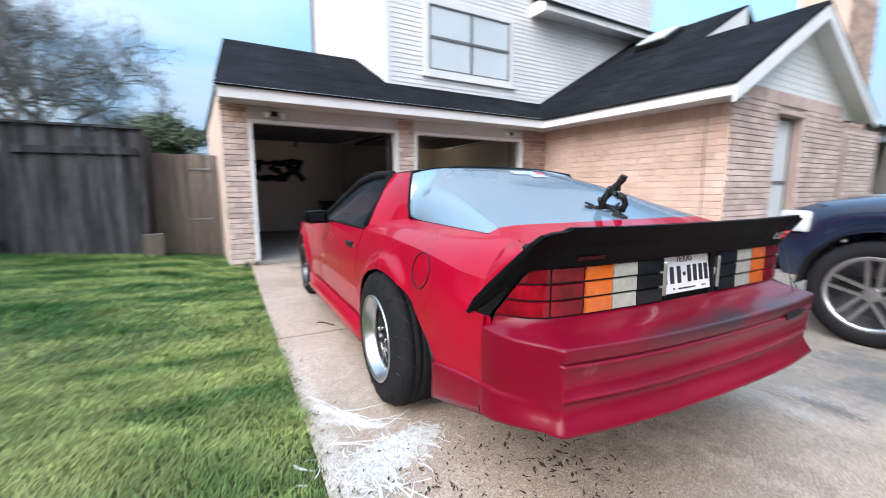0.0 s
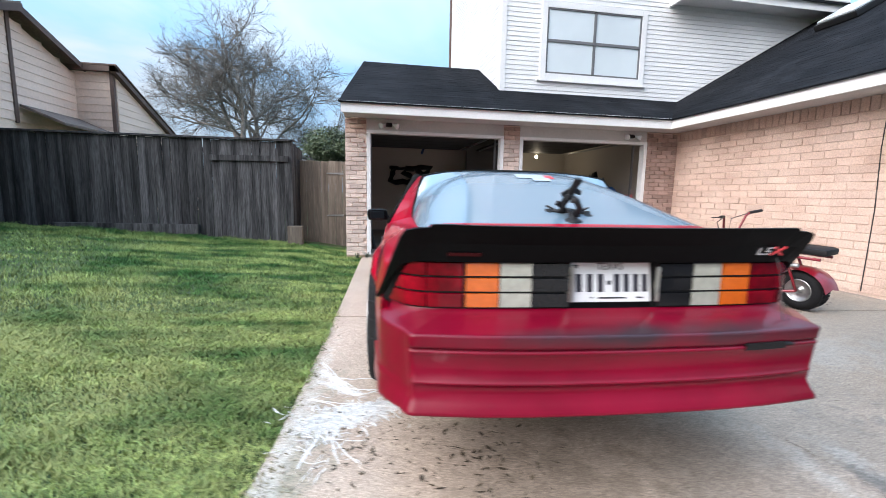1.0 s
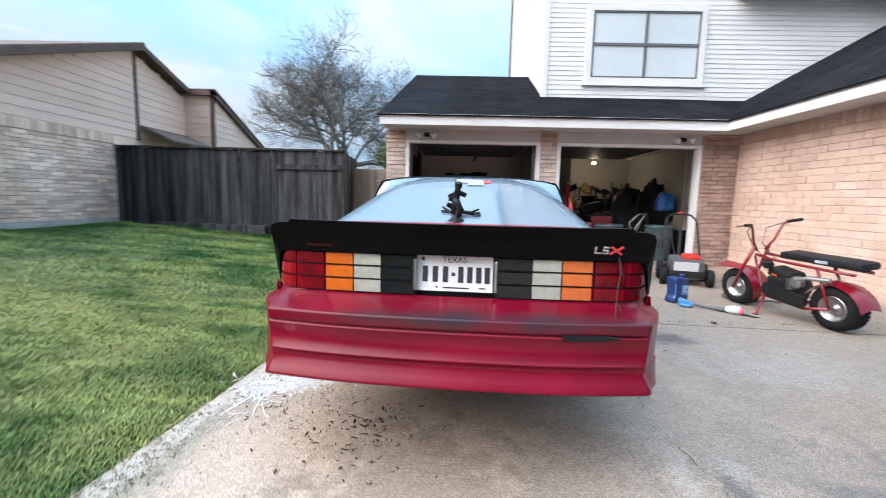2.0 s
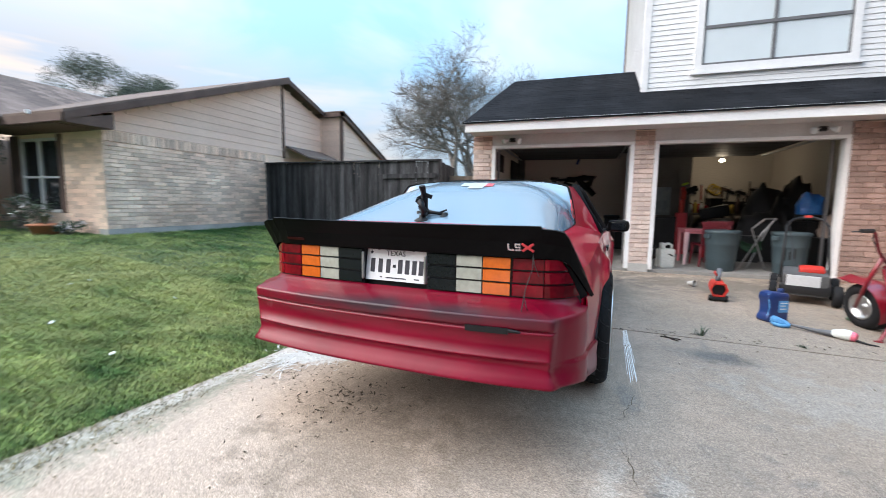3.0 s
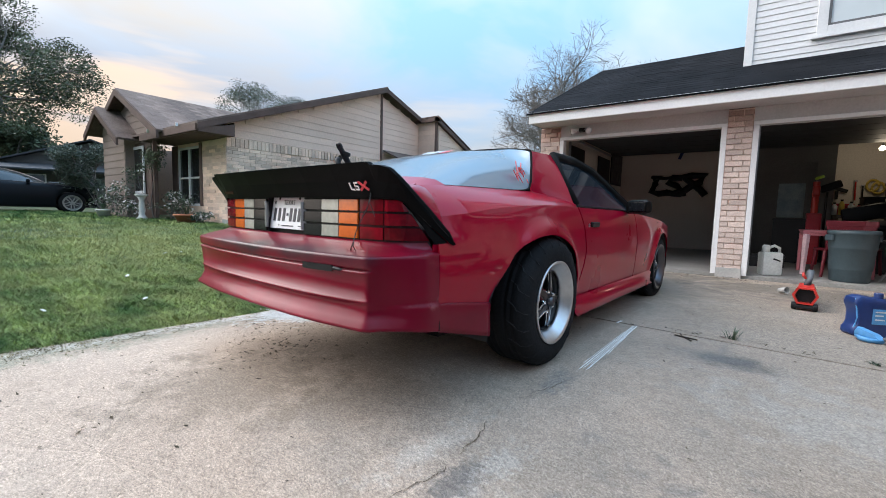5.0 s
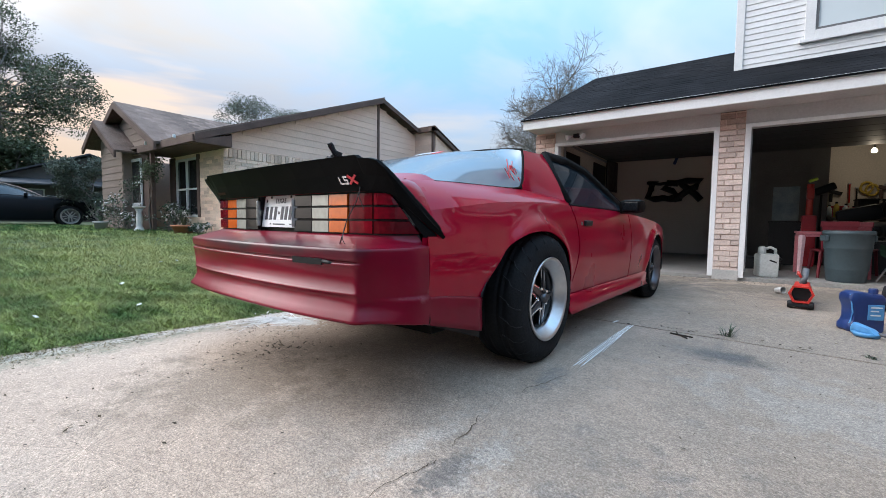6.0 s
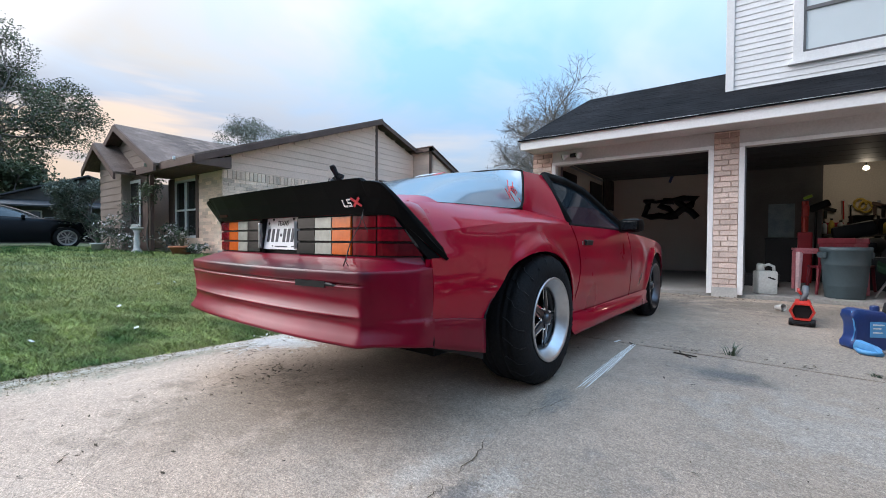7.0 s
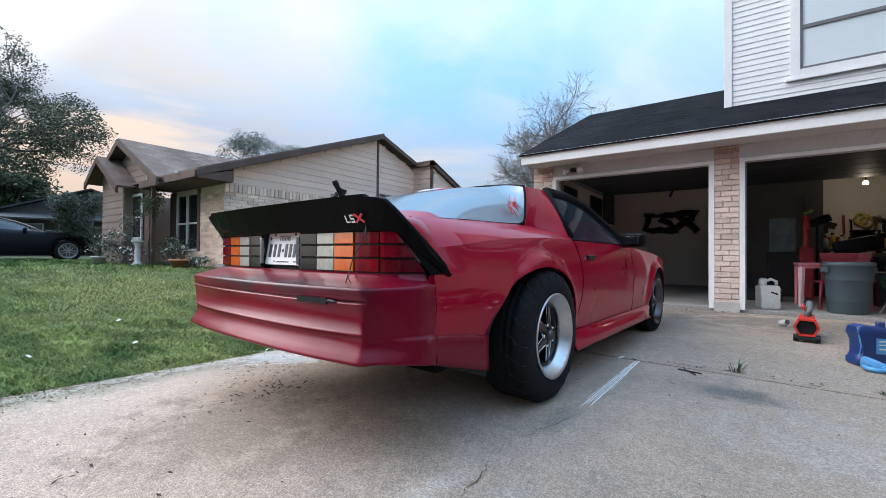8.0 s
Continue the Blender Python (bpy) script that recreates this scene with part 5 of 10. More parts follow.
def tail_strip(profile, lo=None):
    """Sweeps (inset, height) pairs round the tail, both halves in one sheet."""
    bm = bmesh.new()
    rows = []
    edge = rear_line(0.02)
    arc = [0.0]
    for a, b in zip(edge, edge[1:]):
        arc.append(arc[-1] + math.hypot(b[0] - a[0], b[1] - a[1]))
    foot = [lamp_line(0.80 * s / arc[-1]) for s in arc]
    for f, z in ((1.0, 0.704), (0.97, 0.700), (0.55, 0.688), (0.2, 0.672)):
        row = [(lerp(e[0], q[0], f), lerp(e[1], q[1] - 0.004, f), z) for e, q in zip(edge, foot)]
        rows.append([(-u, v, z2) for u, v, z2 in row[:0:-1]] + row)
    for inset, z in profile:
        half = rear_line(inset)
        # the grooves run out at the corners: the sides are plain
        flat = inset if callable(z) or not 0.456 < z < 0.65 else lerp(0.016, 0.0, (z - 0.456) / 0.194)
        side = rear_line(flat)
        row = []
        for (u, v), (u2, v2) in zip(half, side):
            g = min(1.0, max(0.0, (v2 - 0.001) / 0.022))
            u, v = lerp(u, u2, g), lerp(v, v2, g)
            zz = z(v) if callable(z) else z
            if v > 0.05 and zz < 0.665:
                f = min(1.0, (v - 0.05) / 0.2)
                f = f * f * (3 - 2 * f)
                u = lerp(u, side_u(v, max(zz, 0.46)) + (0.012 if zz < 0.4705 else 0.001), f)
            row.append((u, v, zz))
        rows.append([(-u, v, z2) for u, v, z2 in row[:0:-1]] + row)
    grid(bm, rows)
    return bm


def lamp_line(c):
    """Point (u, v) on the tail lamp face at distance c from the middle."""
    if c < 0.56:
        return c, 0.118 + 0.05 * c * c
    pts = ((0.56, 0.134), (0.62, 0.140), (0.678, 0.152), (0.732, 0.186), (0.778, 0.250), (0.828, 0.355))
    d = (c - 0.56) / 0.058
    i = min(len(pts) - 2, int(d))
    f = d - i
    return lerp(pts[i][0], pts[i + 1][0], f), lerp(pts[i][1], pts[i + 1][1], f)


glass_edge_u = curve((0.28, 0.645), (0.6, 0.668), (1.0, 0.672), (1.30, 0.668), (1.46, 0.60))
glass_edge_z = curve((0.28, 0.928), (0.45, 0.940), (0.82, 0.948), (1.30, 0.955))
glass_mid_z = curve((0.28, 0.945), (0.6, 1.045), (1.0, 1.165), (1.3, 1.228), (1.50, 1.252))


def wheel(name, car, s, hub, radius, width, outer, rim_r, rim_mat, lip, label):
    """Tyre, dished rim with five spokes, cap and nuts. s: side of the car."""
    m = pose(s * (outer - width / 2), hub[0], hub[1], 0, 90 * s, 0)
    h = width / 2
    w = thing(name, m, label, "wheel")
    w.parent = car
    del w["label"], w["category"]
    w["label"] = label
    r, q = radius, rim_r
    bm = bmesh.new()
    prof = [(q - 0.01, -h + 0.02), (q + 0.012, -h + 0.004), (q + 0.05, -h), (r - 0.06, -h + 0.004), (r - 0.022, -h + 0.018), (r - 0.006, -h + 0.045)]
    tread = []
    for k in range(-2, 3):
        y = k * (width - 0.12) / 5
        tread += [(r, y - 0.014), (r, y + 0.014)] if k == 0 else [(r, y - 0.012), (r - 0.006, y - 0.008), (r - 0.006, y + 0.002), (r, y + 0.006)]
    prof += tread + [(a, -b) for a, b in prof[::-1]]
    lathe(bm, prof, steps=48, close=True)
    tyre = part("tyre", bm, "rubber", w, smooth=True)
    # shallow slanting tread cuts on the shoulder
    for k in range(22):
        bm = bmesh.new()
        a = 2 * math.pi * k / 22
        pts = [(math.cos(a + t) * (rr + 0.0012), math.sin(a + t) * (rr + 0.0012), zz) for t, rr, zz in ((0, r, h * 0.35), (0.06, r, h * 0.6), (0.13, r - 0.008, h - 0.045), (0.17, r - 0.024, h - 0.018), (0.19, r - 0.05, h - 0.004))]
        tube(bm, pts, 0.0028, 5)
        part("tread_cut", bm, "black", tyre)
    bm = bmesh.new()
    lathe(bm, [(q + 0.012, h - 0.004), (q + 0.014, h + 0.004), (q + 0.004, h + 0.006), (q - 0.006, h - 0.004), (q - 0.014, h - 0.014), (q - 0.040, h - 0.040), (q - 0.050, h - 0.062), (q - 0.044, h - 0.066), (q - 0.008, h - 0.03)], steps=48, close=True)
    part("rim", bm, lip, w, "dished rim lip", smooth=True)
    bm = bmesh.new()
    lathe(bm, [(q - 0.014, h - 0.055), (q - 0.048, h - 0.066), (q - 0.056, h - 0.080), (q - 0.062, h - 0.12), (q - 0.062, -h + 0.03), (q - 0.03, -h + 0.02), (q - 0.012, -h + 0.02)], steps=48, close=True)
    part("barrel", bm, "dark_metal", w, "dark inner rim", smooth=True)
    bm, shine = bmesh.new(), bmesh.new()
    z0 = h - 0.062
    for k in range(5):
        a = 2 * math.pi * k / 5 + 0.3
        rot = pose(0, 0, 0, 0, 0, math.degrees(a))
        pts = [(0.03, -0.028, z0 + 0.02), (q - 0.05, -0.016, z0 - 0.012), (q - 0.05, 0.016, z0 - 0.012), (0.03, 0.028, z0 + 0.02)]
        poly(bm, [rot @ Vector(p) for p in pts], (0, 0, -0.03))
        for off in (-1, 1):
            edge = [rot @ Vector(p) for p in ((0.035, off * 0.030 - 0.004, z0 + 0.021), (q - 0.047, off * 0.017 - 0.0045, z0 - 0.006), (q - 0.047, off * 0.017 + 0.0045, z0 - 0.006), (0.035, off * 0.030 + 0.004, z0 + 0.021))]
            poly(shine, edge, (0, 0, -0.006))
        ridge = [rot @ Vector(p) for p in ((0.02, -0.012, z0 + 0.026), (q - 0.05, -0.009, z0 - 0.002), (q - 0.05, 0.009, z0 - 0.002), (0.02, 0.012, z0 + 0.026))]
        poly(bm, ridge, (0, 0, -0.012))
    part("spokes", bm, rim_mat, w, "five spokes")
    part("spoke_edges", shine, "chrome", w, "polished spoke edges")
    bm = bmesh.new()
    lathe(bm, [(0.0, z0 + 0.05), (0.022, z0 + 0.048), (0.03, z0 + 0.036), (0.032, z0 - 0.02)], steps=20)
    part("hub_cap", bm, "gunmetal", w, smooth=True)
    for k in range(5):
        a = 2 * math.pi * (k + 0.5) / 5 + 0.3
        bm = bmesh.new()
        lathe(bm, [(0.009, z0 - 0.02), (0.009, z0 + 0.024), (0.006, z0 + 0.03)], Matrix.Translation((0.055 * math.cos(a), 0.055 * math.sin(a), 0)), steps=6)
        part("lug_nut", bm, "chrome", w)
    bm = bmesh.new()
    lathe(bm, [(0.02, z0 - 0.06), (q - 0.065, z0 - 0.06), (q - 0.065, z0 - 0.075), (0.02, z0 - 0.075)], steps=32, close=True)
    part("brake_disc", bm, "dark_metal", w)
    return w


def red_coupe():
    car = thing("coupe_car", CAR, "faded red two-door hatchback coupe with a black spoiler, parked", "car")
    skirt_z = curve((0.0, 0.470), (0.28, 0.466), (0.61, 0.428))   # top of the lower skirt
    bumper_low = curve((-0.06, 0.392), (0.05, 0.388), (0.34, 0.352))
    # bumper cover: shelf, edge, recessed face, crease, flared skirt
    bm = tail_strip([(0.018, 0.661), (0.008, 0.659), (0.002, 0.655), (0.0, 0.648), (0.003, 0.622), (0.004, 0.6135), (0.013, 0.6120), (0.013, 0.6060), (0.003, 0.6040), (0.0015, 0.5985), (0.0045, 0.594), (0.0085, 0.586),
                     (0.0225, 0.502), (0.0105, 0.4985), (0.0085, 0.4945), (0.0105, 0.490), (0.0205, 0.485), (0.0225, 0.4735), (0.0228, 0.4690), (0.0185, 0.456), (0.005, lambda v: lerp(0.466, bumper_low(v), 0.5)), (-0.012, lambda v: bumper_low(v) + 0.014), (-0.014, lambda v: bumper_low(v) + 0.005), (-0.006, bumper_low), (0.06, lambda v: bumper_low(v) + 0.004)])
    bumper = part("bumper", bm, "bumper", car, "faded scuffed red bumper cover", smooth=True, crease=15)
    # rubbed grey strip on the shelf and the dark slot on the right
    bm = bmesh.new()
    poly(bm, [(u, rear_v(u) + 0.0025, 0.617) for u in (0.40, 0.43, 0.47, 0.52, 0.565)] + [(u, rear_v(u) + 0.0035, 0.594) for u in (0.565, 0.52, 0.47, 0.43, 0.40)], (0, -0.006, 0))
    part("trim_slot", bm, "black", bumper, "black slot insert")
    bm = bmesh.new()
    tube(bm, [(0.565, rear_v(0.565) + 0.004, 0.607), (0.60, rear_v(0.6) + 0.003, 0.605), (0.612, rear_v(0.61) + 0.006, 0.602)], [0.008, 0.006, 0.003], 6)
    part("clip", bm, "black", bumper)
    # body-colour corner between lamp end, bumper and quarter panel
    for s in (-1, 1):
        bm = bmesh.new()
        rows = []
        for k in range(13):
            z = lerp(0.69, 0.864, k / 12)
            end = float(np.interp(z, [0.70, 0.76, 0.815, 0.874, 0.93], [0.811, 0.786, 0.753, 0.711, 0.671]))
            zs = [0.69, 0.703, 0.745, 0.795, 0.838, 0.856, 0.866]
            a = lamp_line(end)
            b = (float(np.interp(z, zs, [0.828, 0.822, 0.802, 0.778, 0.754, 0.738, 0.706])), float(np.interp(z, zs, [0.352, 0.338, 0.290, 0.238, 0.190, 0.174, 0.156])))
            rows.append([(s * (lerp(a[0], b[0], j / 5) + 0.004 * math.sin(math.pi * j / 5)), lerp(a[1] + 0.004, b[1], j / 5), z) for j in range(6)])
        grid(bm, rows)
        part("lamp_surround", bm, "seal", car, "black lamp bezel", smooth=True)
        # red sheet closing the corner under the spoiler's end
        bm = bmesh.new()
        grid(bm, [[(s * u, v, z) for u, v in ((0.806, 0.268), (0.812, 0.29), (0.822, 0.335), (0.830, 0.39))] for z in (0.60, 0.66, 0.696)])
        thick(bm, 0.004)
        part("corner_filler", bm, "red", car, smooth=True)
    # inner tail wall behind lamps and bumper
    bm = bmesh.new()
    rows = []
    for z in (0.36, 0.55, 0.68, 0.88):
        half = [(*lamp_line(c), min(z, 0.88 - 0.8 * max(0, c - 0.58))) for c in (0, 0.2, 0.4, 0.56, 0.64, 0.72, 0.80)]
        rows.append([(-u * 0.975, v + 0.03, zz) for u, v, zz in half[:0:-1]] + [(u * 0.975, v + 0.03, zz) for u, v, zz in half])
    grid(bm, rows)
    thick(bm, 0.01)
    part("tail_panel", bm, "black", car)
    # deck between lamps and hatch glass
    bm = bmesh.new()
    rows = []
    for k in range(5):
        f = k / 4
        row = []
        for j in range(-10, 11):
            c = abs(j) / 10 * 0.70
            u, v = lamp_line(c)
            row.append((math.copysign(lerp(u, u * 0.93, f), j), lerp(v - 0.004, 0.33, f), lerp(0.878, 0.938, f ** 0.7)))
        rows.append(row)
    grid(bm, rows)
    thick(bm, 0.006)
    part("hatch_lip", bm, "red", car, smooth=True)

    # tail lamps: black housing and ribbed lenses in three rows
    for s in (-1, 1):
        bm = bmesh.new()
        rows = []
        ends = {0.690: 0.808, 0.76: 0.780, 0.815: 0.747, 0.878: 0.705}
        for z, end in ends.items():
            rows.append([(s * u, v, z) for u, v in (lamp_line(lerp(0.16, end, k / 22)) for k in range(23))])
        grid(bm, rows)
        thick(bm, 0.02)
        lamp = part("tail_lamp", bm, "black", car, "tail lamp with red, amber and clear lenses in a black grid")
        cols = ((0.168, 0.298, "lens_black"), (0.303, 0.413, "lens_clear"), (0.419, 0.532, "lens_amber"), (0.538, 0.655, "lens_red"), (0.661, None, "lens_red"))
        for z0, z1, e0, e1 in ((0.7085, 0.7585, 0.803, 0.780), (0.7645, 0.8125, 0.777, 0.753), (0.8185, 0.866, 0.748, 0.720)):
            for c0, c1, colour in cols:
                bm = bmesh.new()
                lo, hi = [], []
                n = 6
                for k in range(n + 1):
                    ul, vl = lamp_line(lerp(c0, c1 or e0, k / n))
                    uh, vh = lamp_line(lerp(c0, c1 or e1, k / n))
                    lo.append((s * ul, vl, z0))
                    hi.append((s * uh, vh, z1))
                nrm = Vector((0, -1, 0)) if c0 < 0.53 else Vector((s * 0.6, -0.8, 0))
                a = [bm.verts.new(Vector(p) + nrm * 0.002) for p in lo]
                b = [bm.verts.new(Vector(p) + nrm * 0.002) for p in hi]
                a2 = [bm.verts.new(Vector(p) + nrm * 0.011 + Vector((0, 0, 0.002))) for p in lo]
                b2 = [bm.verts.new(Vector(p) + nrm * 0.010 - Vector((0, 0, 0.002))) for p in hi]
                for p, q in ((a, a2), (a2, b2), (b2, b)):
                    for k in range(n):
                        bm.faces.new((p[k], p[k + 1], q[k + 1], q[k]))
                bm.faces.new((a[0], a2[0], b2[0], b[0]))
                bm.faces.new((a[-1], a2[-1], b2[-1], b[-1]))
                bmesh.ops.recalc_face_normals(bm, faces=bm.faces)
                part("lens", bm, colour, lamp)
        # small number plate lamp
        bm = bmesh.new()
        boxm(bm, pose(s * 0.170, 0.124, 0.79, 0, 0, s * 62), 0.052, 0.012, 0.125, 0.004)
        part("plate_lamp", bm, "alloy_dull", lamp, "dull metal side of the plate recess")
        bm = bmesh.new()
        boxm(bm, pose(s * 0.163, 0.122, 0.79, 0, 0, s * 62), 0.016, 0.006, 0.03, 0.003)
        part("plate_bulb", bm, "lens_clear", lamp)

    # number plate: the state's word stays, the number is blank bars
    bm = bmesh.new()
    box(bm, -0.154, 0.128, 0.722, 0.154, 0.132, 0.876, 0.001)
    plate = part("number_plate", bm, "plate", car, "white number plate with black bars")
    plate.matrix_basis = pose(-0.005, 0.138, 0.80, -9, 0, 0) @ pose(0, -0.13, -0.80)
    for k, x in enumerate((-0.118, -0.077, -0.036, 0.026, 0.062, 0.098, 0.132)):
        bm = bmesh.new()
        box(bm, x - 0.011, 0.1262, 0.758, x + 0.011, 0.1278, 0.822)
        part("number_bar", bm, "plate_ink", plate)
    for mark in ((-0.012, 0.784, 0.004, 0.798), (-0.075, 0.735, -0.066, 0.741), (-0.045, 0.734, 0.06, 0.739), (0.10, 0.735, 0.125, 0.740)):
        bm = bmesh.new()
        box(bm, mark[0], 0.1262, mark[1], mark[2], 0.1278, mark[3])
        part("plate_bar", bm, "plate_ink", plate)
    bm = bmesh.new()
    star = [(-0.128 + r * math.sin(a), 0.1262, 0.850 + r * math.cos(a)) for r, a in ((0.012 if k % 2 == 0 else 0.005, math.pi * k / 5) for k in range(10))]
    poly(bm, star, (0, 0.001, 0))
    part("plate_star", bm, "plate_ink", plate)
    txt = bpy.data.curves.new("state_name", "FONT")
    txt.body, txt.size, txt.align_x, txt.extrude = "TEXAS", 0.034, "CENTER", 0.0006
    txt.materials.append(M["plate_ink"])
    tob = new("state_name", txt)
    tob.parent = plate
    tob.matrix_basis = pose(0.0, 0.1268, 0.838, 90, 0, 0)
    for x in (-0.09, 0.09):
        bm = bmesh.new()
        boxm(bm, pose(x, 0.126, 0.868), 0.012, 0.004, 0.012, 0.002)
        part("plate_screw", bm, "dark_metal", plate)

    # spoiler: a tall blade whose ends run down along the quarters
    sec = [  # u, trailing top, leading top, front foot, rear foot as (v, z)
        (0.0, (0.028, 0.996), (0.062, 0.992), (0.25, 0.937), (0.094, 0.871)),
        (0.25, (0.031, 0.996), (0.065, 0.992), (0.25, 0.937), (0.096, 0.871)),
        (0.45, (0.042, 0.997), (0.076, 0.992), (0.26, 0.935), (0.102, 0.871)),
        (0.60, (0.056, 0.999), (0.09, 0.994), (0.27, 0.932), (0.114, 0.871)),
        (0.655, (0.062, 0.999), (0.098, 0.994), (0.275, 0.930), (0.128, 0.871)),
        (0.664, (0.068, 0.988), (0.104, 0.985), (0.278, 0.928), (0.131, 0.870)),
        (0.71, (0.074, 0.985), (0.108, 0.982), (0.240, 0.925), (0.150, 0.866)),
        (0.742, (0.086, 0.976), (0.116, 0.974), (0.200, 0.925), (0.168, 0.856)),
        (0.758, (0.108, 0.952), (0.136, 0.951), (0.192, 0.914), (0.184, 0.838)),
        (0.782, (0.178, 0.884), (0.204, 0.885), (0.242, 0.858), (0.232, 0.795)),
        (0.806, (0.252, 0.810), (0.276, 0.813), (0.302, 0.792), (0.285, 0.745)),
        (0.826, (0.325, 0.738), (0.344, 0.744), (0.356, 0.730), (0.336, 0.703)),
        (0.834, (0.352, 0.706), (0.362, 0.710), (0.368, 0.704), (0.356, 0.690)),
    ]
    bm = bmesh.new()
    loops = []
    full = [(-u, a, b, c, d) for u, a, b, c, d in sec[:0:-1]] + sec
    for u, a, b, c, d in full:
        s = 1 if u >= 0 else -1
        out = max(0, (abs(u) - 0.66)) / 0.166 * 0.012
        ring = [(u, *a), (u, (a[0] + b[0]) / 2, (a[1] + b[1]) / 2 + 0.004), (u, *b), (u - s * max(0.0, abs(u) - 0.70) * 0.25, lerp(b[0], c[0], 0.30), lerp(b[1], c[1], 0.60)), (u - s * max(0.0, abs(u) - 0.70) * 0.45, *c), (u + s * out * 0.3, *d), (u + s * out, lerp(d[0], a[0], 0.5) + 0.006, lerp(d[1], a[1], 0.5))]
        loops.append([bm.verts.new(p) for p in ring])
    for a, b in zip(loops, loops[1:]):
        for k in range(len(a)):
            bm.faces.new((a[k], a[(k + 1) % len(a)], b[(k + 1) % len(a)], b[k]))
    bm.faces.new(loops[0])
    bm.faces.new(loops[-1][::-1])
    bmesh.ops.recalc_face_normals(bm, faces=bm.faces)
    spoiler = part("spoiler", bm, "black_spoiler", car, "satin black wrap-round spoiler", smooth=False)
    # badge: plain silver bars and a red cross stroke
    bx, bz = 0.575, 0.914
    face_v = lambda u, z: lerp(0.118, 0.056, (z - 0.881) / 0.108) - 0.0085
    for dx, w, hgt, dz in ((-0.045, 0.007, 0.03, 0.0), (-0.033, 0.018, 0.007, -0.012), (-0.008, 0.022, 0.007, 0.012), (-0.008, 0.022, 0.007, 0.0), (-0.008, 0.022, 0.007, -0.012), (-0.0165, 0.005, 0.012, 0.006), (0.0005, 0.005, 0.012, -0.006)):
        bm = bmesh.new()
        boxm(bm, pose(bx + dx, face_v(bx, bz + dz), bz + dz, 30, 0, 3), w, 0.004, hgt)
        part("badge_bar", bm, "badge_silver", spoiler)
    for turn in (38, -38):
        bm = bmesh.new()
        boxm(bm, pose(bx + 0.032, face_v(bx, bz) - (0.001 if turn > 0 else 0), bz, 30, 0, 3) @ pose(0, 0, 0, 0, turn, 0), 0.056, 0.004, 0.009)
        part("badge_stroke", bm, "sticker_red", spoiler)
    bm = bmesh.new()
    poly(bm, [(-0.60, face_v(0.6, 0.894) + 0.001, 0.892), (-0.49, face_v(0.6, 0.894) - 0.006, 0.892), (-0.49, face_v(0.6, 0.904) - 0.006, 0.904), (-0.60, face_v(0.6, 0.904) + 0.001, 0.904)], (0, -0.003, 0))
    part("brake_strip", bm, "strip_red", spoiler)
    bm = bmesh.new()
    tube(bm, [(0.625, 0.112, 0.886), (0.628, 0.09, 0.83), (0.61, 0.06, 0.76), (0.605, 0.045, 0.705), (0.60, 0.03, 0.66)], [0.002, 0.002, 0.002, 0.0024, 0.0024], 5)
    tube(bm, [(0.625, 0.11, 0.888), (0.632, 0.1, 0.85), (0.65, 0.11, 0.80)], 0.0016, 5)
    tube(bm, [(0.60, 0.03, 0.665), (0.597, 0.027, 0.635)], [0.005, 0.004], 6)
    tube(bm, [(0.607, 0.05, 0.73), (0.622, 0.03, 0.69), (0.628, 0.04, 0.668)], 0.0015, 5)
    part("loose_wire", bm, "cord", spoiler, "loose black wire hanging over the lamp")

    # red deck corner between the spoiler ridge and the quarter panel
    for s in (-1, 1):
        ridge = [(u - max(0.0, u - 0.70) * 0.45 - 0.004, c[0] - 0.012, c[1] - 0.006) for u, a, b, c, d in sec[5:]]
        n = len(ridge) - 1
        rows = []
        for k, p in enumerate(ridge):
            f = k / n
            if f < 0.6:
                g = f / 0.6
                q = (lerp(glass_edge_u(0.34), side_u(0.345, belt(0.345)), g ** 0.8), 0.345, lerp(glass_edge_z(0.34), belt(0.345), g ** 1.3) + 0.010 * math.sin(math.pi * g))
            else:
                z = lerp(belt(0.345), 0.69, (f - 0.6) / 0.4)
                q = (side_u(0.345, z), 0.345, z)
            rows.append([(s * (lerp(p[0], q[0], j / 6) + 0.006 * math.sin(math.pi * j / 6)), lerp(p[1], q[1], j / 6), lerp(p[2], q[2], j / 6) + 0.004 * math.sin(math.pi * j / 6)) for j in range(7)])
        bm = bmesh.new()
        grid(bm, rows)
        thick(bm, 0.004)
        part("deck_corner", bm, "red", car, smooth=True)
    # sides: quarter panel, door, fender, rocker skirt
    for s in (-1, 1):
        quarter = part("quarter_panel", side_panel(s, 0.335, 1.615, lambda v: skirt_z(v) - 0.01 if v < 0.9 else 0.29, belt, foot=0.283), "red", car, smooth=True)
        door = part("door", side_panel(s, 1.63, 2.84, lambda v: 0.30, lambda v: belt(v)), "red", car, smooth=True)
        part("fender", side_panel(s, 2.855, 4.85, lambda v: 0.30 if v < 4 else 0.26, belt), "red", car, smooth=True)
        # rear skirt between bumper and wheel
        bm = bmesh.new()
        rows = []
        for k in range(13):
            v = lerp(0.280, 0.600, k / 12)
            zl, sk, w = lerp(0.352, 0.272, k / 12), skirt_z(v), side_u(v, 0.46)
            rows.append([(s * (w - 0.012), v, sk + 0.002), (s * (w + 0.009), v, sk - 0.003), (s * (w + 0.012), v, sk - 0.010), (s * (w + 0.010), v, lerp(sk, zl, 0.4)), (s * (w + 0.014), v, zl + 0.03), (s * (w + 0.012), v, zl + 0.004), (s * (w - 0.05), v, zl + 0.002)])
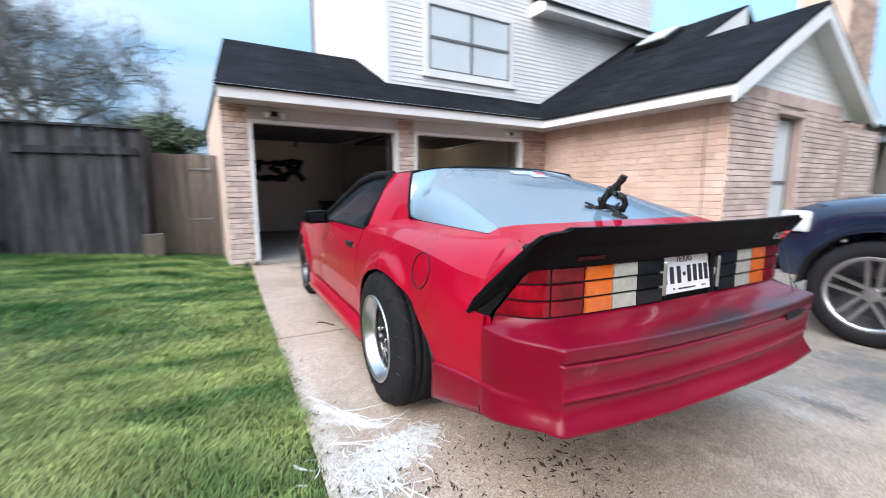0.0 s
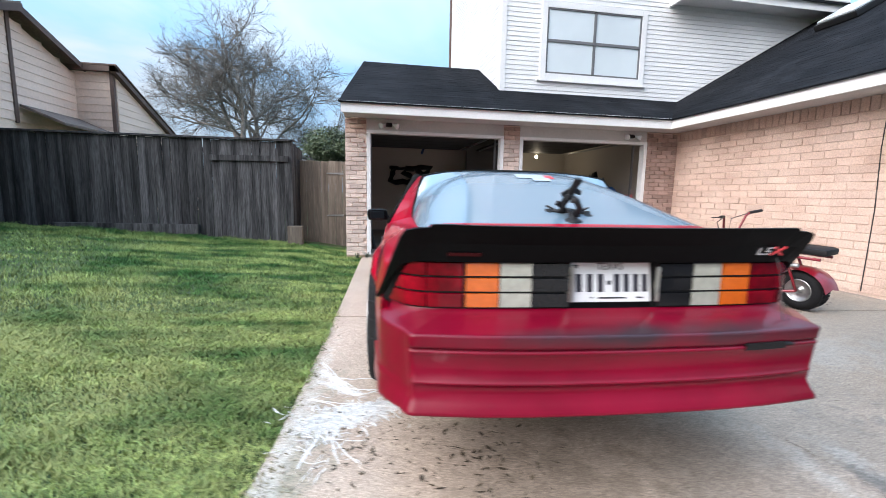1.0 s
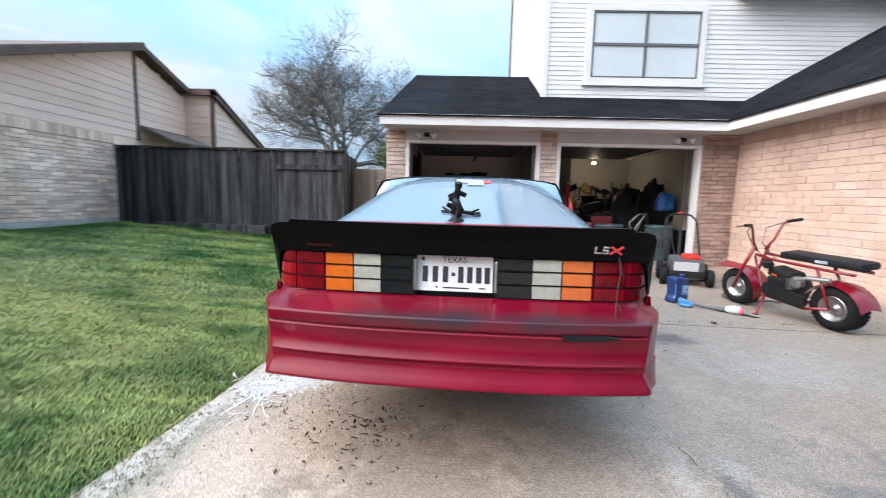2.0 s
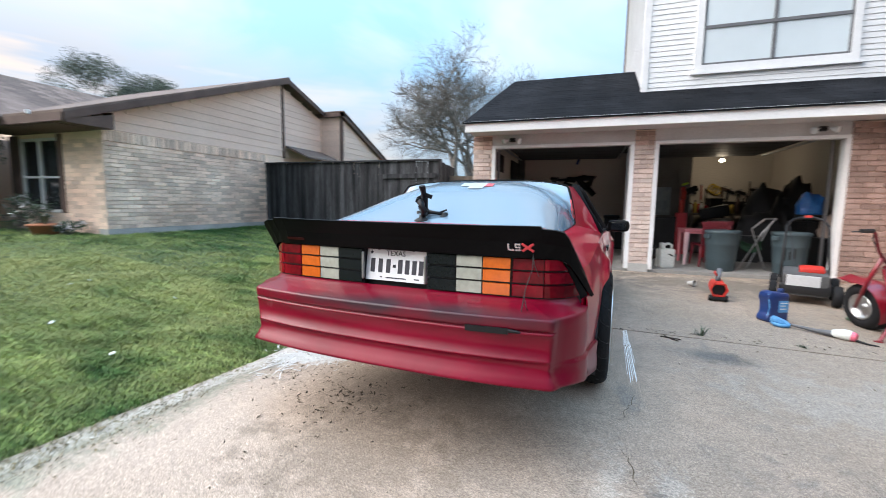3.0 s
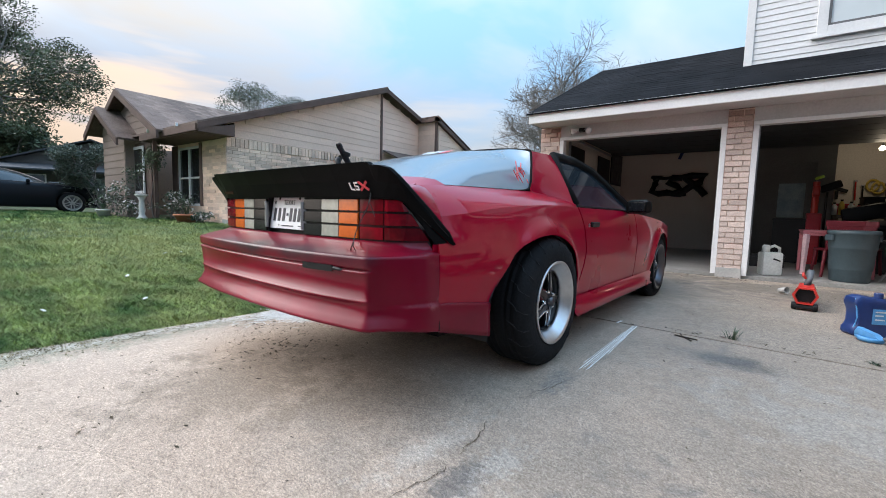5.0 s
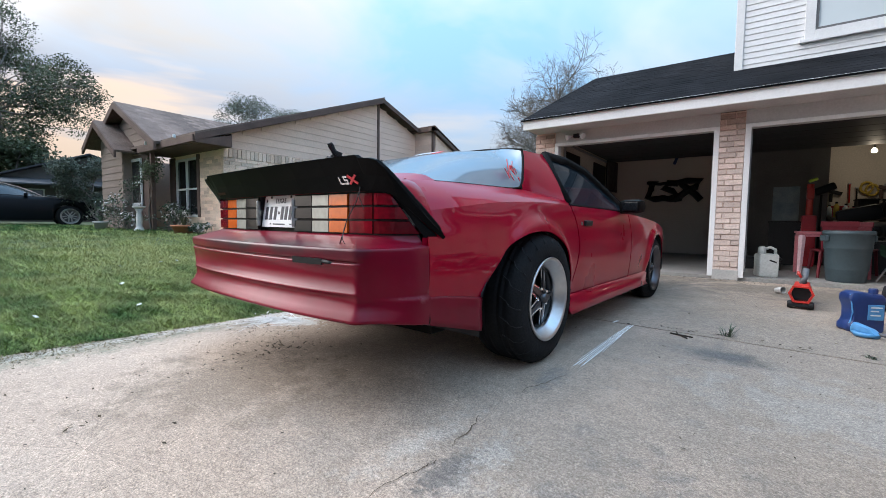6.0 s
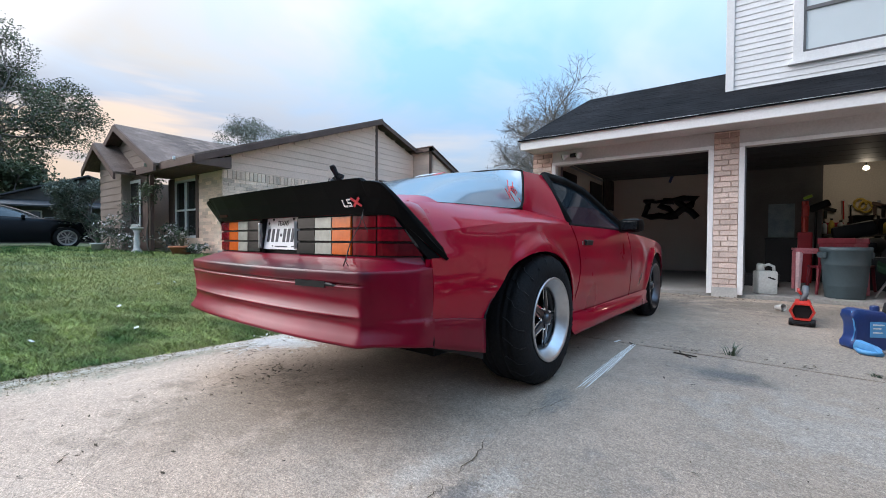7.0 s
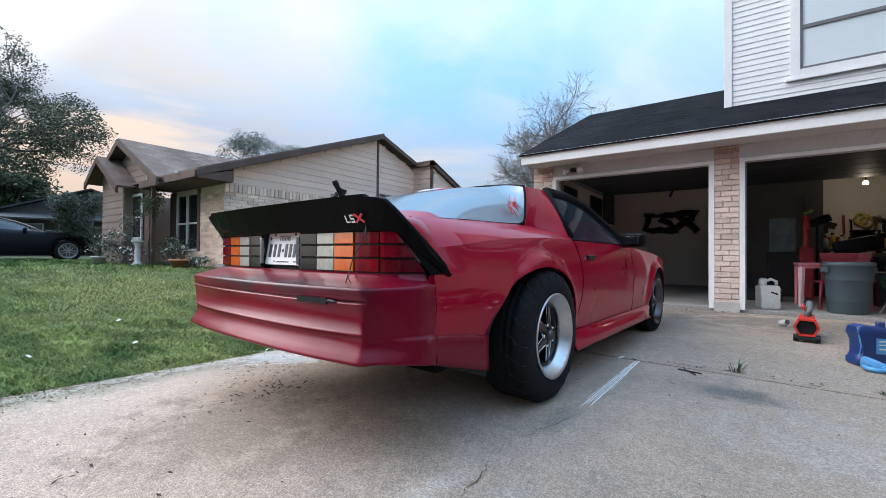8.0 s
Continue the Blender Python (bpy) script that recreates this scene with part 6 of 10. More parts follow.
        rows.append([(s * (w - 0.03), 0.603, z) for z in (sk, sk, lerp(sk, zl, 0.2), lerp(sk, zl, 0.4), zl + 0.03, zl + 0.01, zl + 0.005)])
        grid(bm, rows)
        part("rear_skirt", bm, "red_faded", car, "scraped red lower skirt", smooth=True)
        bm = bmesh.new()
        rows = []
        for k in range(15):
            v = lerp(1.555, 3.37, k / 14)
            e = min(1, k / 1.5, (14 - k) / 1.5)
            rows.append([(s * (half_w(v) - 0.012), v, 0.315), (s * (half_w(v) + 0.006), v, 0.298), (s * (half_w(v) + 0.03 * e), v, 0.262), (s * (half_w(v) + 0.036 * e), v, 0.214), (s * (half_w(v) + 0.02), v, 0.196), (s * (half_w(v) - 0.10), v, 0.198)])
        grid(bm, rows)
        part("rocker_skirt", bm, "red", car, smooth=True)
        # black line of the door gap
        for v in (1.6225, 2.8475):
            bm = bmesh.new()
            rows = []
            for k in range(13):
                z = lerp(0.29, belt(v), k / 12)
                vv = lean(v, z)
                u = side_u(vv, z) - 0.007
                rows.append([(s * u, vv - 0.014, z), (s * u, vv + 0.014, z)])
            grid(bm, rows)
            part("door_gap", bm, "black", car)
        # door handle in its dark recess
        bm = bmesh.new()
        zc = 0.762
        boxm(bm, pose(s * (side_u(1.86, zc) + 0.006), 1.86, zc, 0, s * 10, 0), 0.022, 0.13, 0.034, 0.007)
        part("handle", bm, "black", door, "black door handle")
        bm = bmesh.new()
        boxm(bm, pose(s * (side_u(1.76, zc) + 0.003), 1.762, zc - 0.004), 0.006, 0.022, 0.022, 0.004)
        part("lock", bm, "alloy_dull", door)
        # dark lining inside door and roof edge
        bm = bmesh.new()
        grid(bm, [[(s * (side_u(v, z) - 0.05), v, z) for z in (0.30, 0.5, 0.7, 0.86)] for v in (1.35, 1.8, 2.3, 2.83)])
        part("door_card", bm, "interior", car)
        # wheel wells and inner body
        rim_r = [(v, rear_open(v) + 0.012) for v in (0.582, 0.59, 0.606, 0.642, 0.70, 0.76, 0.817, 0.90, 1.0, 1.12, 1.226, 1.33, 1.421, 1.482, 1.52, 1.55)]
        rim_f = [(FW[0] + 0.356 * math.cos(a), FW[1] + 0.356 * math.sin(a)) for a in (math.pi * (1.04 - 1.08 * k / 16) for k in range(17))]
        for rim_pts, w in ((rim_r, 0.36), (rim_f, 0.26)):
            bm = bmesh.new()
            cv = sum(p[0] for p in rim_pts) / len(rim_pts)
            grid(bm, [[(s * 0.862, v, z), (s * (0.862 - w), v, z), (s * (0.862 - w), lerp(v, cv, 0.9), 0.36)] for v, z in rim_pts])
            part("wheel_well", bm, "interior", car)
        # shoulder between the side's top edge and the hatch glass or cabin
        bm = bmesh.new()
        rows = []
        for k in range(31):
            v = lerp(0.315, 1.615, k / 30)
            zb = belt(v)
            a = Vector((side_u(v, zb), v, zb))
            if v < 1.30:
                b = Vector((glass_edge_u(v), max(v, 0.315), glass_edge_z(v)))
            else:
                f = (v - 1.30) / 0.315
                b = Vector((lerp(0.668, 0.812, f ** 1.3), v, lerp(0.955, 0.895, f ** 1.3)))
            mid = Vector((lerp(a.x, b.x, 0.45) + 0.012 * (1 - 0.6 * (v > 1.5)), v, lerp(a.z, b.z, 0.62) + 0.002))
            row = []
            for j in range(9):
                t = j / 8
                p = a * (1 - t) ** 2 + mid * 2 * t * (1 - t) + b * t * t
                row.append((s * p.x, p.y, p.z))
            rows.append(row)
        grid(bm, rows)
        thick(bm, 0.005)
        part("shoulder", bm, "red", car, smooth=True)
        # sail pillar between hatch glass and side window
        bm = bmesh.new()
        rows = []
        for k in range(9):
            f = k / 8
            lowp = Vector((lerp(0.668, 0.812, f ** 1.3), lerp(1.30, 1.615, f), lerp(0.955, 0.895, f ** 1.3)))
            top = Vector((lerp(0.598, 0.612, f), lerp(1.40, 1.66, f), lerp(1.208, 1.212, f)))
            mid = Vector((lerp(lowp.x, top.x, 0.5) + 0.018, lerp(lowp.y, top.y, 0.5) - 0.02 * (1 - f), lerp(lowp.z, top.z, 0.55)))
            row = []
            for j in range(9):
                t = j / 8
                p = lowp * (1 - t) ** 2 + mid * 2 * t * (1 - t) + top * t * t
                row.append((s * p.x, p.y, p.z))
            rows.append(row)
        grid(bm, rows)
        thick(bm, 0.006)
        part("sail_pillar", bm, "red", car, smooth=True)
        # side window: black frame, glass let half down, screen pillar
        bm = bmesh.new()
        frame_pts = [(0.815, 1.625, 0.886), (0.70, 1.645, 1.06), (0.622, 1.67, 1.205), (0.618, 2.0, 1.205), (0.635, 2.3, 1.165), (0.70, 2.62, 1.03), (0.785, 2.93, 0.875)]
        tube(bm, [(s * u, v, z) for u, v, z in frame_pts], [0.024, 0.027, 0.030, 0.032, 0.032, 0.030, 0.030], 8)
        part("window_seal", bm, "seal", car, "black window seal and screen pillar", smooth=True)
        bm = bmesh.new()
        tube(bm, [(s * (side_u(v, belt(v)) - 0.012), v, belt(v) + 0.006) for v in (1.63, 1.9, 2.2, 2.5, 2.84)], 0.011, 6)
        part("belt_seal", bm, "seal", car)
        bm = bmesh.new()
        rows = []
        for k in range(9):
            v = lerp(1.64, 2.90, k / 8)
            zt = float(np.interp(v, [1.67, 2.0, 2.3, 2.62, 2.93], [1.205, 1.205, 1.165, 1.03, 0.875]))
            ut = float(np.interp(v, [1.67, 2.0, 2.3, 2.62, 2.93], [0.622, 0.618, 0.635, 0.70, 0.785]))
            rows.append([(s * lerp(0.808, ut, j / 5), v, lerp(0.86, zt, j / 5)) for j in range(6)])
        grid(bm, rows)
        outward(bm, lambda c: (c.x, 0, 0.1))
        part("side_glass", bm, "car_glass", car, smooth=True).visible_shadow = False
        # mirror
        bm = bmesh.new()
        boxm(bm, pose(s * 0.932, 2.61, 0.898, 0, 0, -12 * s), 0.185, 0.115, 0.108, 0.046)
        mirror = part("mirror", bm, "black_spoiler", car, "black door mirror", smooth=True)
        bm = bmesh.new()
        boxm(bm, pose(s * 0.930, 2.551, 0.897, -6, 0, -14 * s), 0.125, 0.006, 0.066, 0.002)
        part("mirror_glass", bm, "lens_black", mirror)
        bm = bmesh.new()
        boxm(bm, pose(s * 0.855, 2.66, 0.868, 0, 0, 0), 0.06, 0.05, 0.05, 0.012)
        part("mirror_foot", bm, "black", mirror)
    # fuel flap on the left quarter
    bm = bmesh.new()
    ring = []
    for k in range(28):
        a = 2 * math.pi * k / 28
        v, z = 0.74 + 0.075 * math.cos(a), 0.775 + 0.075 * math.sin(a)
        ring.append((-(side_u(v, z) + 0.002), v, z))
    tube(bm, ring + ring[:1], 0.0026, 5, cap=False)
    part("fuel_flap", bm, "black", car, "round fuel flap outline")

    # roof with dark lift-out panels
    bm = bmesh.new()
    rows = []
    for k in range(9):
        f = k / 8
        row = []
        for j in range(-12, 13):
            q = j / 12
            v = lerp(1.40 + 0.10 * (1 - q * q), 2.30 + 0.08 * (1 - q * q), f)
            row.append((q * lerp(0.60, 0.62, f), v, 1.208 + 0.046 * (1 - abs(q) ** 2.6) - 0.03 * max(0, f - 0.55) / 0.45))
        rows.append(row)
    grid(bm, rows)
    thick(bm, 0.012)
    part("roof", bm, "red", car, smooth=True)
    bm = bmesh.new()
    grid(bm, [[(q * 0.59, v, 1.188 + 0.042 * (1 - abs(q) ** 2.6) - 0.03 * max(0, (v - 1.95) / 0.43)) for q in (j / 8 for j in range(-8, 9))] for v in (1.46, 1.7, 2.0, 2.32)])
    part("roof_lining", bm, "interior", car)
    for s in (-1, 1):
        bm = bmesh.new()
        rows = []
        for k in range(7):
            v = lerp(1.70, 2.26, k / 6)
            rows.append([(s * lerp(0.09, 0.60, j / 8), v, 1.213 + 0.046 * (1 - (lerp(0.09, 0.60, j / 8) / 0.61) ** 2.6) - 0.03 * max(0, (v - 1.95) / 0.43)) for j in range(9)])
        grid(bm, rows)
        part("roof_panel", bm, "lens_black", car, "dark glass lift-out roof panel", smooth=True)
    # hatch: a red rear frame, then the glass bubble
    rows = []
    for k in range(31):
        row = []
        for j in range(-18, 19):
            q = j / 18
            rim_a = (0.40 + 0.11 * abs(q) ** 5 - 0.285) / lerp(1.215, 1.015, abs(q) ** 2.2)
            a = rim_a * k / 6 if k <= 6 else lerp(rim_a, 1.0, (k - 6) / 24)
            ve = lerp(0.285, 1.30, a)
            ue, ze, zc = glass_edge_u(ve), glass_edge_z(ve), glass_mid_z(lerp(0.285, 1.49, a))
            if a > 0.82:
                f = (a - 0.82) / 0.18
                ve = float(np.interp(f, [0, 0.4, 0.6, 0.8, 1], [1.117, 1.262, 1.312, 1.352, 1.40]))
                ue = float(np.interp(f, [0, 0.4, 0.6, 0.8, 1], [0.671, 0.668, 0.657, 0.634, 0.602]))
                ze = float(np.interp(f, [0, 0.4, 0.6, 0.8, 1], [0.953, 0.962, 1.02, 1.115, 1.206]))
            v = lerp(ve, lerp(0.285, 1.50, a), 1 - abs(q) ** 2.2)
            row.append((q * ue, v, ze + (zc - ze) * (1 - abs(q) ** 3.2) ** 0.62))
        rows.append(row)
    bm = bmesh.new()
    grid(bm, rows[:7])
    thick(bm, 0.005)
    part("hatch_frame", bm, "red", car, "red rear frame of the hatch", smooth=True)
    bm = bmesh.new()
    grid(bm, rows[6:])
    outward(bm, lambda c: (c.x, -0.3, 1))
    hatch = part("hatch_glass", bm, "hatch_glass", car, "dusty sky-reflecting hatch glass, more sky blue put in its dust", smooth=True)
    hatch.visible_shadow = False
    # black rim of the glass
    bm = bmesh.new()
    for s in (-1, 1):
        tube(bm, [(s * glass_edge_u(v), v, glass_edge_z(v) + 0.001) for v in (0.50, 0.7, 0.9, 1.1)] + [(s * 0.670, 1.20, 0.957), (s * 0.669, 1.27, 0.966), (s * 0.660, 1.308, 1.015), (s * 0.640, 1.345, 1.09), (s * 0.618, 1.38, 1.165), (s * 0.600, 1.400, 1.206)], [0.0015, 0.0015, 0.0015, 0.002, 0.004, 0.007, 0.008, 0.008, 0.008, 0.007], 6)
    tube(bm, [(q * 0.60, 1.40 + 0.10 * (1 - q * q), 1.209 + 0.046 * (1 - abs(q) ** 2.6)) for q in (k / 10 for k in range(-10, 11))], 0.007, 6)
    part("glass_seal", bm, "seal", hatch)
    # stickers on the glass
    for x, v, w, h, colour in ((0.02, 1.17, 0.17, 0.035, "sticker"), (0.12, 1.165, 0.07, 0.03, "sticker_red"), (0.06, 1.08, 0.1, 0.025, "sticker")):
        bm = bmesh.new()
        boxm(bm, pose(x, v, glass_mid_z(v) + 0.006 - 0.02 * abs(x), 17, 0, 0), w, h * 2.2, 0.002)
        part("sticker", bm, colour, hatch)
    rs = random.Random(3)
    for _ in range(14):
        bm = bmesh.new()
        v, z = rs.gauss(1.19, 0.035), rs.gauss(1.065, 0.022)
        boxm(bm, pose(0.668 - 0.16 * max(0, z - 1.0), v, z, rs.uniform(0, 180), -14, 0), 0.003, rs.uniform(0.02, 0.06), 0.005)
        part("decal_scrap", bm, "sticker_red", hatch, "torn red decal scrap")

    # bonnet, windscreen, front cap, floor: close the body
    bm = bmesh.new()
    rows = []
    for k in range(15):
        v = lerp(2.86, 4.86, k / 14)
        w = side_u(v, belt(v))
        rows.append([(q * w, v, belt(v) + 0.06 * (1 - abs(q) ** 2.5) * min(1, (4.95 - v) * 1.2)) for q in (j / 10 for j in range(-10, 11))])
    grid(bm, rows)
    thick(bm, 0.01)
    part("bonnet", bm, "red", car, smooth=True)
    bm = bmesh.new()
    rows = []
    for k in range(9):
        f = k / 8
        rows.append([(q * lerp(0.61, 0.76, f), lerp(2.30, 3.0, f) + 0.1 * (1 - q * q), lerp(1.18, 0.875, f) + 0.04 * (1 - abs(q) ** 2.6)) for q in (j / 10 for j in range(-10, 11))])
    grid(bm, rows)
    outward(bm, lambda c: (0, 0.4, 1))
    part("windscreen", bm, "car_glass", car, smooth=True).visible_shadow = False
    bm = bmesh.new()
    rows = []
    for z in (0.24, 0.36, 0.48, 0.60):
        rows.append([(q * 0.57, 4.85 + 0.05 * (1 - q * q) - 0.03 * abs(z - 0.45), z) for q in (j / 10 for j in range(-10, 11))])
    grid(bm, rows)
    thick(bm, 0.01)
    part("front_bumper", bm, "red", car, smooth=True)
    for s in (-1, 1):
        bm = bmesh.new()
        boxm(bm, pose(s * 0.815, 4.22, 0.53, 0, 0, s * 14), 0.02, 0.15, 0.06, 0.006)
        part("marker_lamp", bm, "lens_amber", car)
    # floor pan set low to deepen the shadow under the car
    bm = bmesh.new()
    box(bm, -0.55, 0.62, 0.20, 0.55, 4.7, 0.36)
    box(bm, -0.80, 1.62, 0.165, 0.80, 3.3, 0.30)
    part("floor_pan", bm, "underbody", car)
    # unseen boxes below the tail, added to keep light off the ground
    bm = bmesh.new()
    box(bm, -0.66, 0.24, 0.325, 0.66, 0.60, 0.44, 0.03)
    box(bm, -0.46, 0.52, 0.25, 0.46, 0.86, 0.42, 0.05)
    part("fuel_tank", bm, "underbody", car)
    bm = bmesh.new()
    tube(bm, [(-0.72, 1.165, 0.345), (0.72, 1.165, 0.345)], 0.04, 10)
    lathe(bm, [(0.0, -0.14), (0.11, -0.08), (0.13, 0), (0.11, 0.08), (0.0, 0.14)], pose(0, 1.165, 0.345, 0, 90, 0), 16)
    part("rear_axle", bm, "dark_metal", car)
    bm = bmesh.new()
    box(bm, -0.60, 0.34, 0.70, 0.60, 1.55, 0.74, 0.01)
    box(bm, -0.62, 1.45, 0.45, 0.62, 1.60, 0.86, 0.03)
    part("cargo_floor", bm, "interior", car)
    for s in (-1, 1):
        bm = bmesh.new()
        boxm(bm, pose(s * 0.36, 1.95, 0.74, 14, 0, 0), 0.46, 0.14, 0.62, 0.05)
        boxm(bm, pose(s * 0.36, 2.22, 0.46), 0.48, 0.52, 0.16, 0.05)
        part("seat", bm, "interior", car, "dark bucket seat")
    bm = bmesh.new()
    box(bm, -0.72, 2.72, 0.55, 0.72, 3.05, 0.86, 0.05)
    box(bm, -0.79, 2.60, 0.62, 0.79, 3.12, 0.845, 0.03)
    part("dashboard", bm, "interior", car)
    bm = bmesh.new()
    ring = [(-0.36 + 0.18 * math.cos(a), 2.62 - 0.05 * math.sin(a), 0.80 + 0.17 * math.sin(a)) for a in (2 * math.pi * k / 20 for k in range(21))]
    tube(bm, ring, 0.014, 6, cap=False)
    part("steering_wheel", bm, "black", car)

    # wheels
    for s in (-1, 1):
        wheel("rear_wheel", car, s, RW, 0.352, 0.30, 0.918, 0.212, "gunmetal", "alloy", "wide rear wheel with a polished deep rim")
        wheel("front_wheel", car, s, FW, 0.318, 0.19, 0.872, 0.215, "gunmetal", "gunmetal", "slim front wheel with dark spokes")
    return car


red_coupe()


def camera_mount():
    """Three-footed suction mount with two jointed black arms on the hatch glass."""
    m = CAR @ pose(-0.02, 0.50, 0.988)
    t = thing("suction_mount", m, "black suction-cup camera mount with jointed arms on the hatch glass", "camera mount")
    for x, y in ((-0.068, 0.055), (0.095, 0.025), (0.0, -0.05)):
        z = 0.19 * y
        bm = bmesh.new()
        lathe(bm, [(0.043, z - 0.012), (0.044, z + 0.006), (0.034, z + 0.014), (0.018, z + 0.022), (0.016, z + 0.034), (0.0, z + 0.036)], Matrix.Translation((x, y, 0.006)), 20)
        cup = part("suction_cup", bm, "black", t, smooth=True)
        bm = bmesh.new()
        boxm(bm, pose(x * 0.9, y, z + 0.047, 0, -22, math.degrees(math.atan2(y, x))), 0.044, 0.012, 0.009, 0.003)
        part("lever", bm, "black", cup)
        bm = bmesh.new()
        tube(bm, [(x, y, z + 0.03), (x * 0.5, y * 0.5 + 0.008, 0.042), (0.0, 0.012, 0.046)], [0.011, 0.009, 0.012], 7)
        part("foot_arm", bm, "black", t, smooth=True)
    bm = bmesh.new()
    tube(bm, [(-0.012, 0.02, 0.042), (-0.020, 0.022, 0.066), (-0.012, 0.006, 0.094), (-0.003, -0.022, 0.126)], [0.022, 0.017, 0.016, 0.019], 8)
    part("arm", bm, "black", t, smooth=True)
    bm = bmesh.new()
    tube(bm, [(-0.003, -0.022, 0.124), (0.002, -0.045, 0.148), (0.006, -0.062, 0.168), (0.006, -0.070, 0.182)], [0.018, 0.014, 0.017, 0.013], 8)
    boxm(bm, pose(0.006, -0.066, 0.172, 30, 0, 0), 0.034, 0.012, 0.022, 0.004)
    part("head", bm, "black", t)
    bm = bmesh.new()
    tube(bm, [(0.012, -0.058, 0.03), (0.016, -0.076, 0.058), (0.006, -0.072, 0.088), (-0.010, -0.058, 0.098)], [0.016, 0.014, 0.015, 0.018], 8)
    part("short_arm", bm, "black", t, smooth=True)
    for x, y, z, turn in ((-0.036, 0.016, 0.072, 30), (-0.026, -0.02, 0.122, -25), (0.024, -0.026, 0.13, 20), (0.02, -0.07, 0.060, 60), (-0.02, -0.05, 0.104, 10)):
        bm = bmesh.new()
        boxm(bm, pose(x, y, z, 0, turn, 25), 0.038, 0.017, 0.022, 0.005)
        part("knob", bm, "black", t)


camera_mount()

# ---- the next house ----
NX = -7.6      # its side wall, facing the driveway
NY = 4.25      # its front wall
n_top = curve((3.6, 2.46), (4.25, 2.66), (9.0, 4.40))


def neighbour_house():
    house = thing("neighbour_house", pose(0, 0, 0), "tan brick and siding bungalow with brown trim", "house")
    bm = bmesh.new()
    box(bm, NX - 0.2, NY + 0.2, 0.2, NX - 0.02, 9.0, 2.35)
    box(bm, NX - 0.2, NY, 0.2, NX - 0.02, NY + 0.2, 2.35)
    side = part("side_wall", bm, "mortar_tan", house, "tan brick side wall")
    bm = bmesh.new()
    box(bm, NX - 0.22, NY - 0.01, 0.1, NX + 0.012, 8.4, 0.52)
    part("foundation", bm, "foundation", house, "pale painted foundation")
    bm = bmesh.new()
    poly(bm, [(NX - 0.16, NY + 0.02, 2.3), (NX - 0.16, 9.0, 2.3), (NX - 0.16, 9.0, 4.37), (NX - 0.16, NY + 0.02, 2.62)], (0.12, 0, 0))
    poly(bm, [(NX - 0.16, 9.0, 2.0), (NX - 0.16, 10.84, 2.0), (NX - 0.16, 10.84, 3.7), (NX - 0.16, 9.0, 4.32)], (0.10, 0, 0))
    upper_wall = part("siding_wall", bm, "tan_siding", house, "tan lap siding over the brick")
    # lap boards, shortened under the sloping roof
    z = 2.34
    while z < 4.25:
        y0 = NY + 0.02 if z + 0.08 < 2.6 else NY + 0.02 + (z + 0.08 - 2.6) / (4.34 - 2.58) * (9.0 - NY)
        if 9.0 - y0 > 0.15:
            piece("board", upper_wall, "tan_siding", (9.0 - y0, 0.02, 0.19), pose(NX - 0.022, (y0 + 9.0) / 2, z + 0.09, -4, 0, 90), 0.002)
        y1 = 9.02 + (4.34 - z - 0.17) / 0.34
        if y1 > 9.2:
            piece("board", upper_wall, "tan_siding", (min(y1, 10.84) - 9.04, 0.02, 0.19), pose(NX - 0.04, (min(y1, 10.84) + 9.04) / 2, z + 0.09, -4, 0, 90), 0.002)
        z += 0.17
    bm = bmesh.new()
    box(bm, NX - 0.03, 8.97, 2.3, NX + 0.014, 9.05, 4.36)
    part("corner_board", bm, "brown_trim", house)
    # rear block standing forward, with a falling roof
    bm = bmesh.new()
    box(bm, -8.1, 10.84, 0.3, -6.85, 10.92, 3.78)
    poly(bm, [(-6.93, 10.92, 0.3), (-6.93, 15.5, 0.3), (-6.93, 15.5, 1.9), (-6.93, 10.92, 3.78)], (0.08, 0, 0))
    block = part("rear_block", bm, "tan_siding", house, "tan siding rear block")
    z = 2.0
    while z < 3.7:
        piece("board", block, "tan_siding", (1.2, 0.02, 0.19), pose(-7.47, 10.832, z + 0.09, -4, 0, 0), 0.002)
        y1 = 10.93 + (3.78 - z - 0.18) / 0.41
        if y1 > 11.1:
            piece("board", block, "tan_siding", (y1 - 10.93, 0.02, 0.19), pose(-6.842, (y1 + 10.93) / 2, z + 0.09, -4, 0, 90), 0.002)
        z += 0.17
    bm = bmesh.new()
    box(bm, -6.9, 10.79, 0.3, -6.82, 10.87, 3.8)
    box(bm, -8.15, 10.70, 3.76, -6.72, 10.86, 3.88)
    poly(bm, [(-6.72, 10.70, 3.88), (-6.72, 15.6, 1.9), (-6.72, 15.6, 1.78), (-6.72, 10.70, 3.76)], (-0.12, 0, 0))
    part("rear_trim", bm, "brown_trim", house, "brown trim boards")
    bm = bmesh.new()
    poly(bm, [(-6.7, 10.72, 3.90), (-6.7, 15.6, 1.92), (-9, 15.6, 1.92), (-9, 10.72, 3.90)], (0, 0, 0.03))
    part("rear_roof", bm, "shingle_brown", house)
    # small lean-to roof above the fence
    bm = bmesh.new()
    poly(bm, [(NX, 9.1, 2.62), (NX, 10.8, 2.62), (NX + 0.75, 10.8, 2.3), (NX + 0.75, 9.1, 2.3)], (0, 0, 0.05))
    part("lean_to_roof", bm, "shingle_brown", house)
    # main roof: front slope and falling back slope, with brown rake boards
    bm = bmesh.new()
    poly(bm, [(NX + 0.27, 3.55, n_top(3.6) + 0.0), (NX + 0.27, 9.0, 4.46), (-12.6, 9.0, 4.46), (-12.6, 3.55, n_top(3.6))], (0, 0, 0.05))
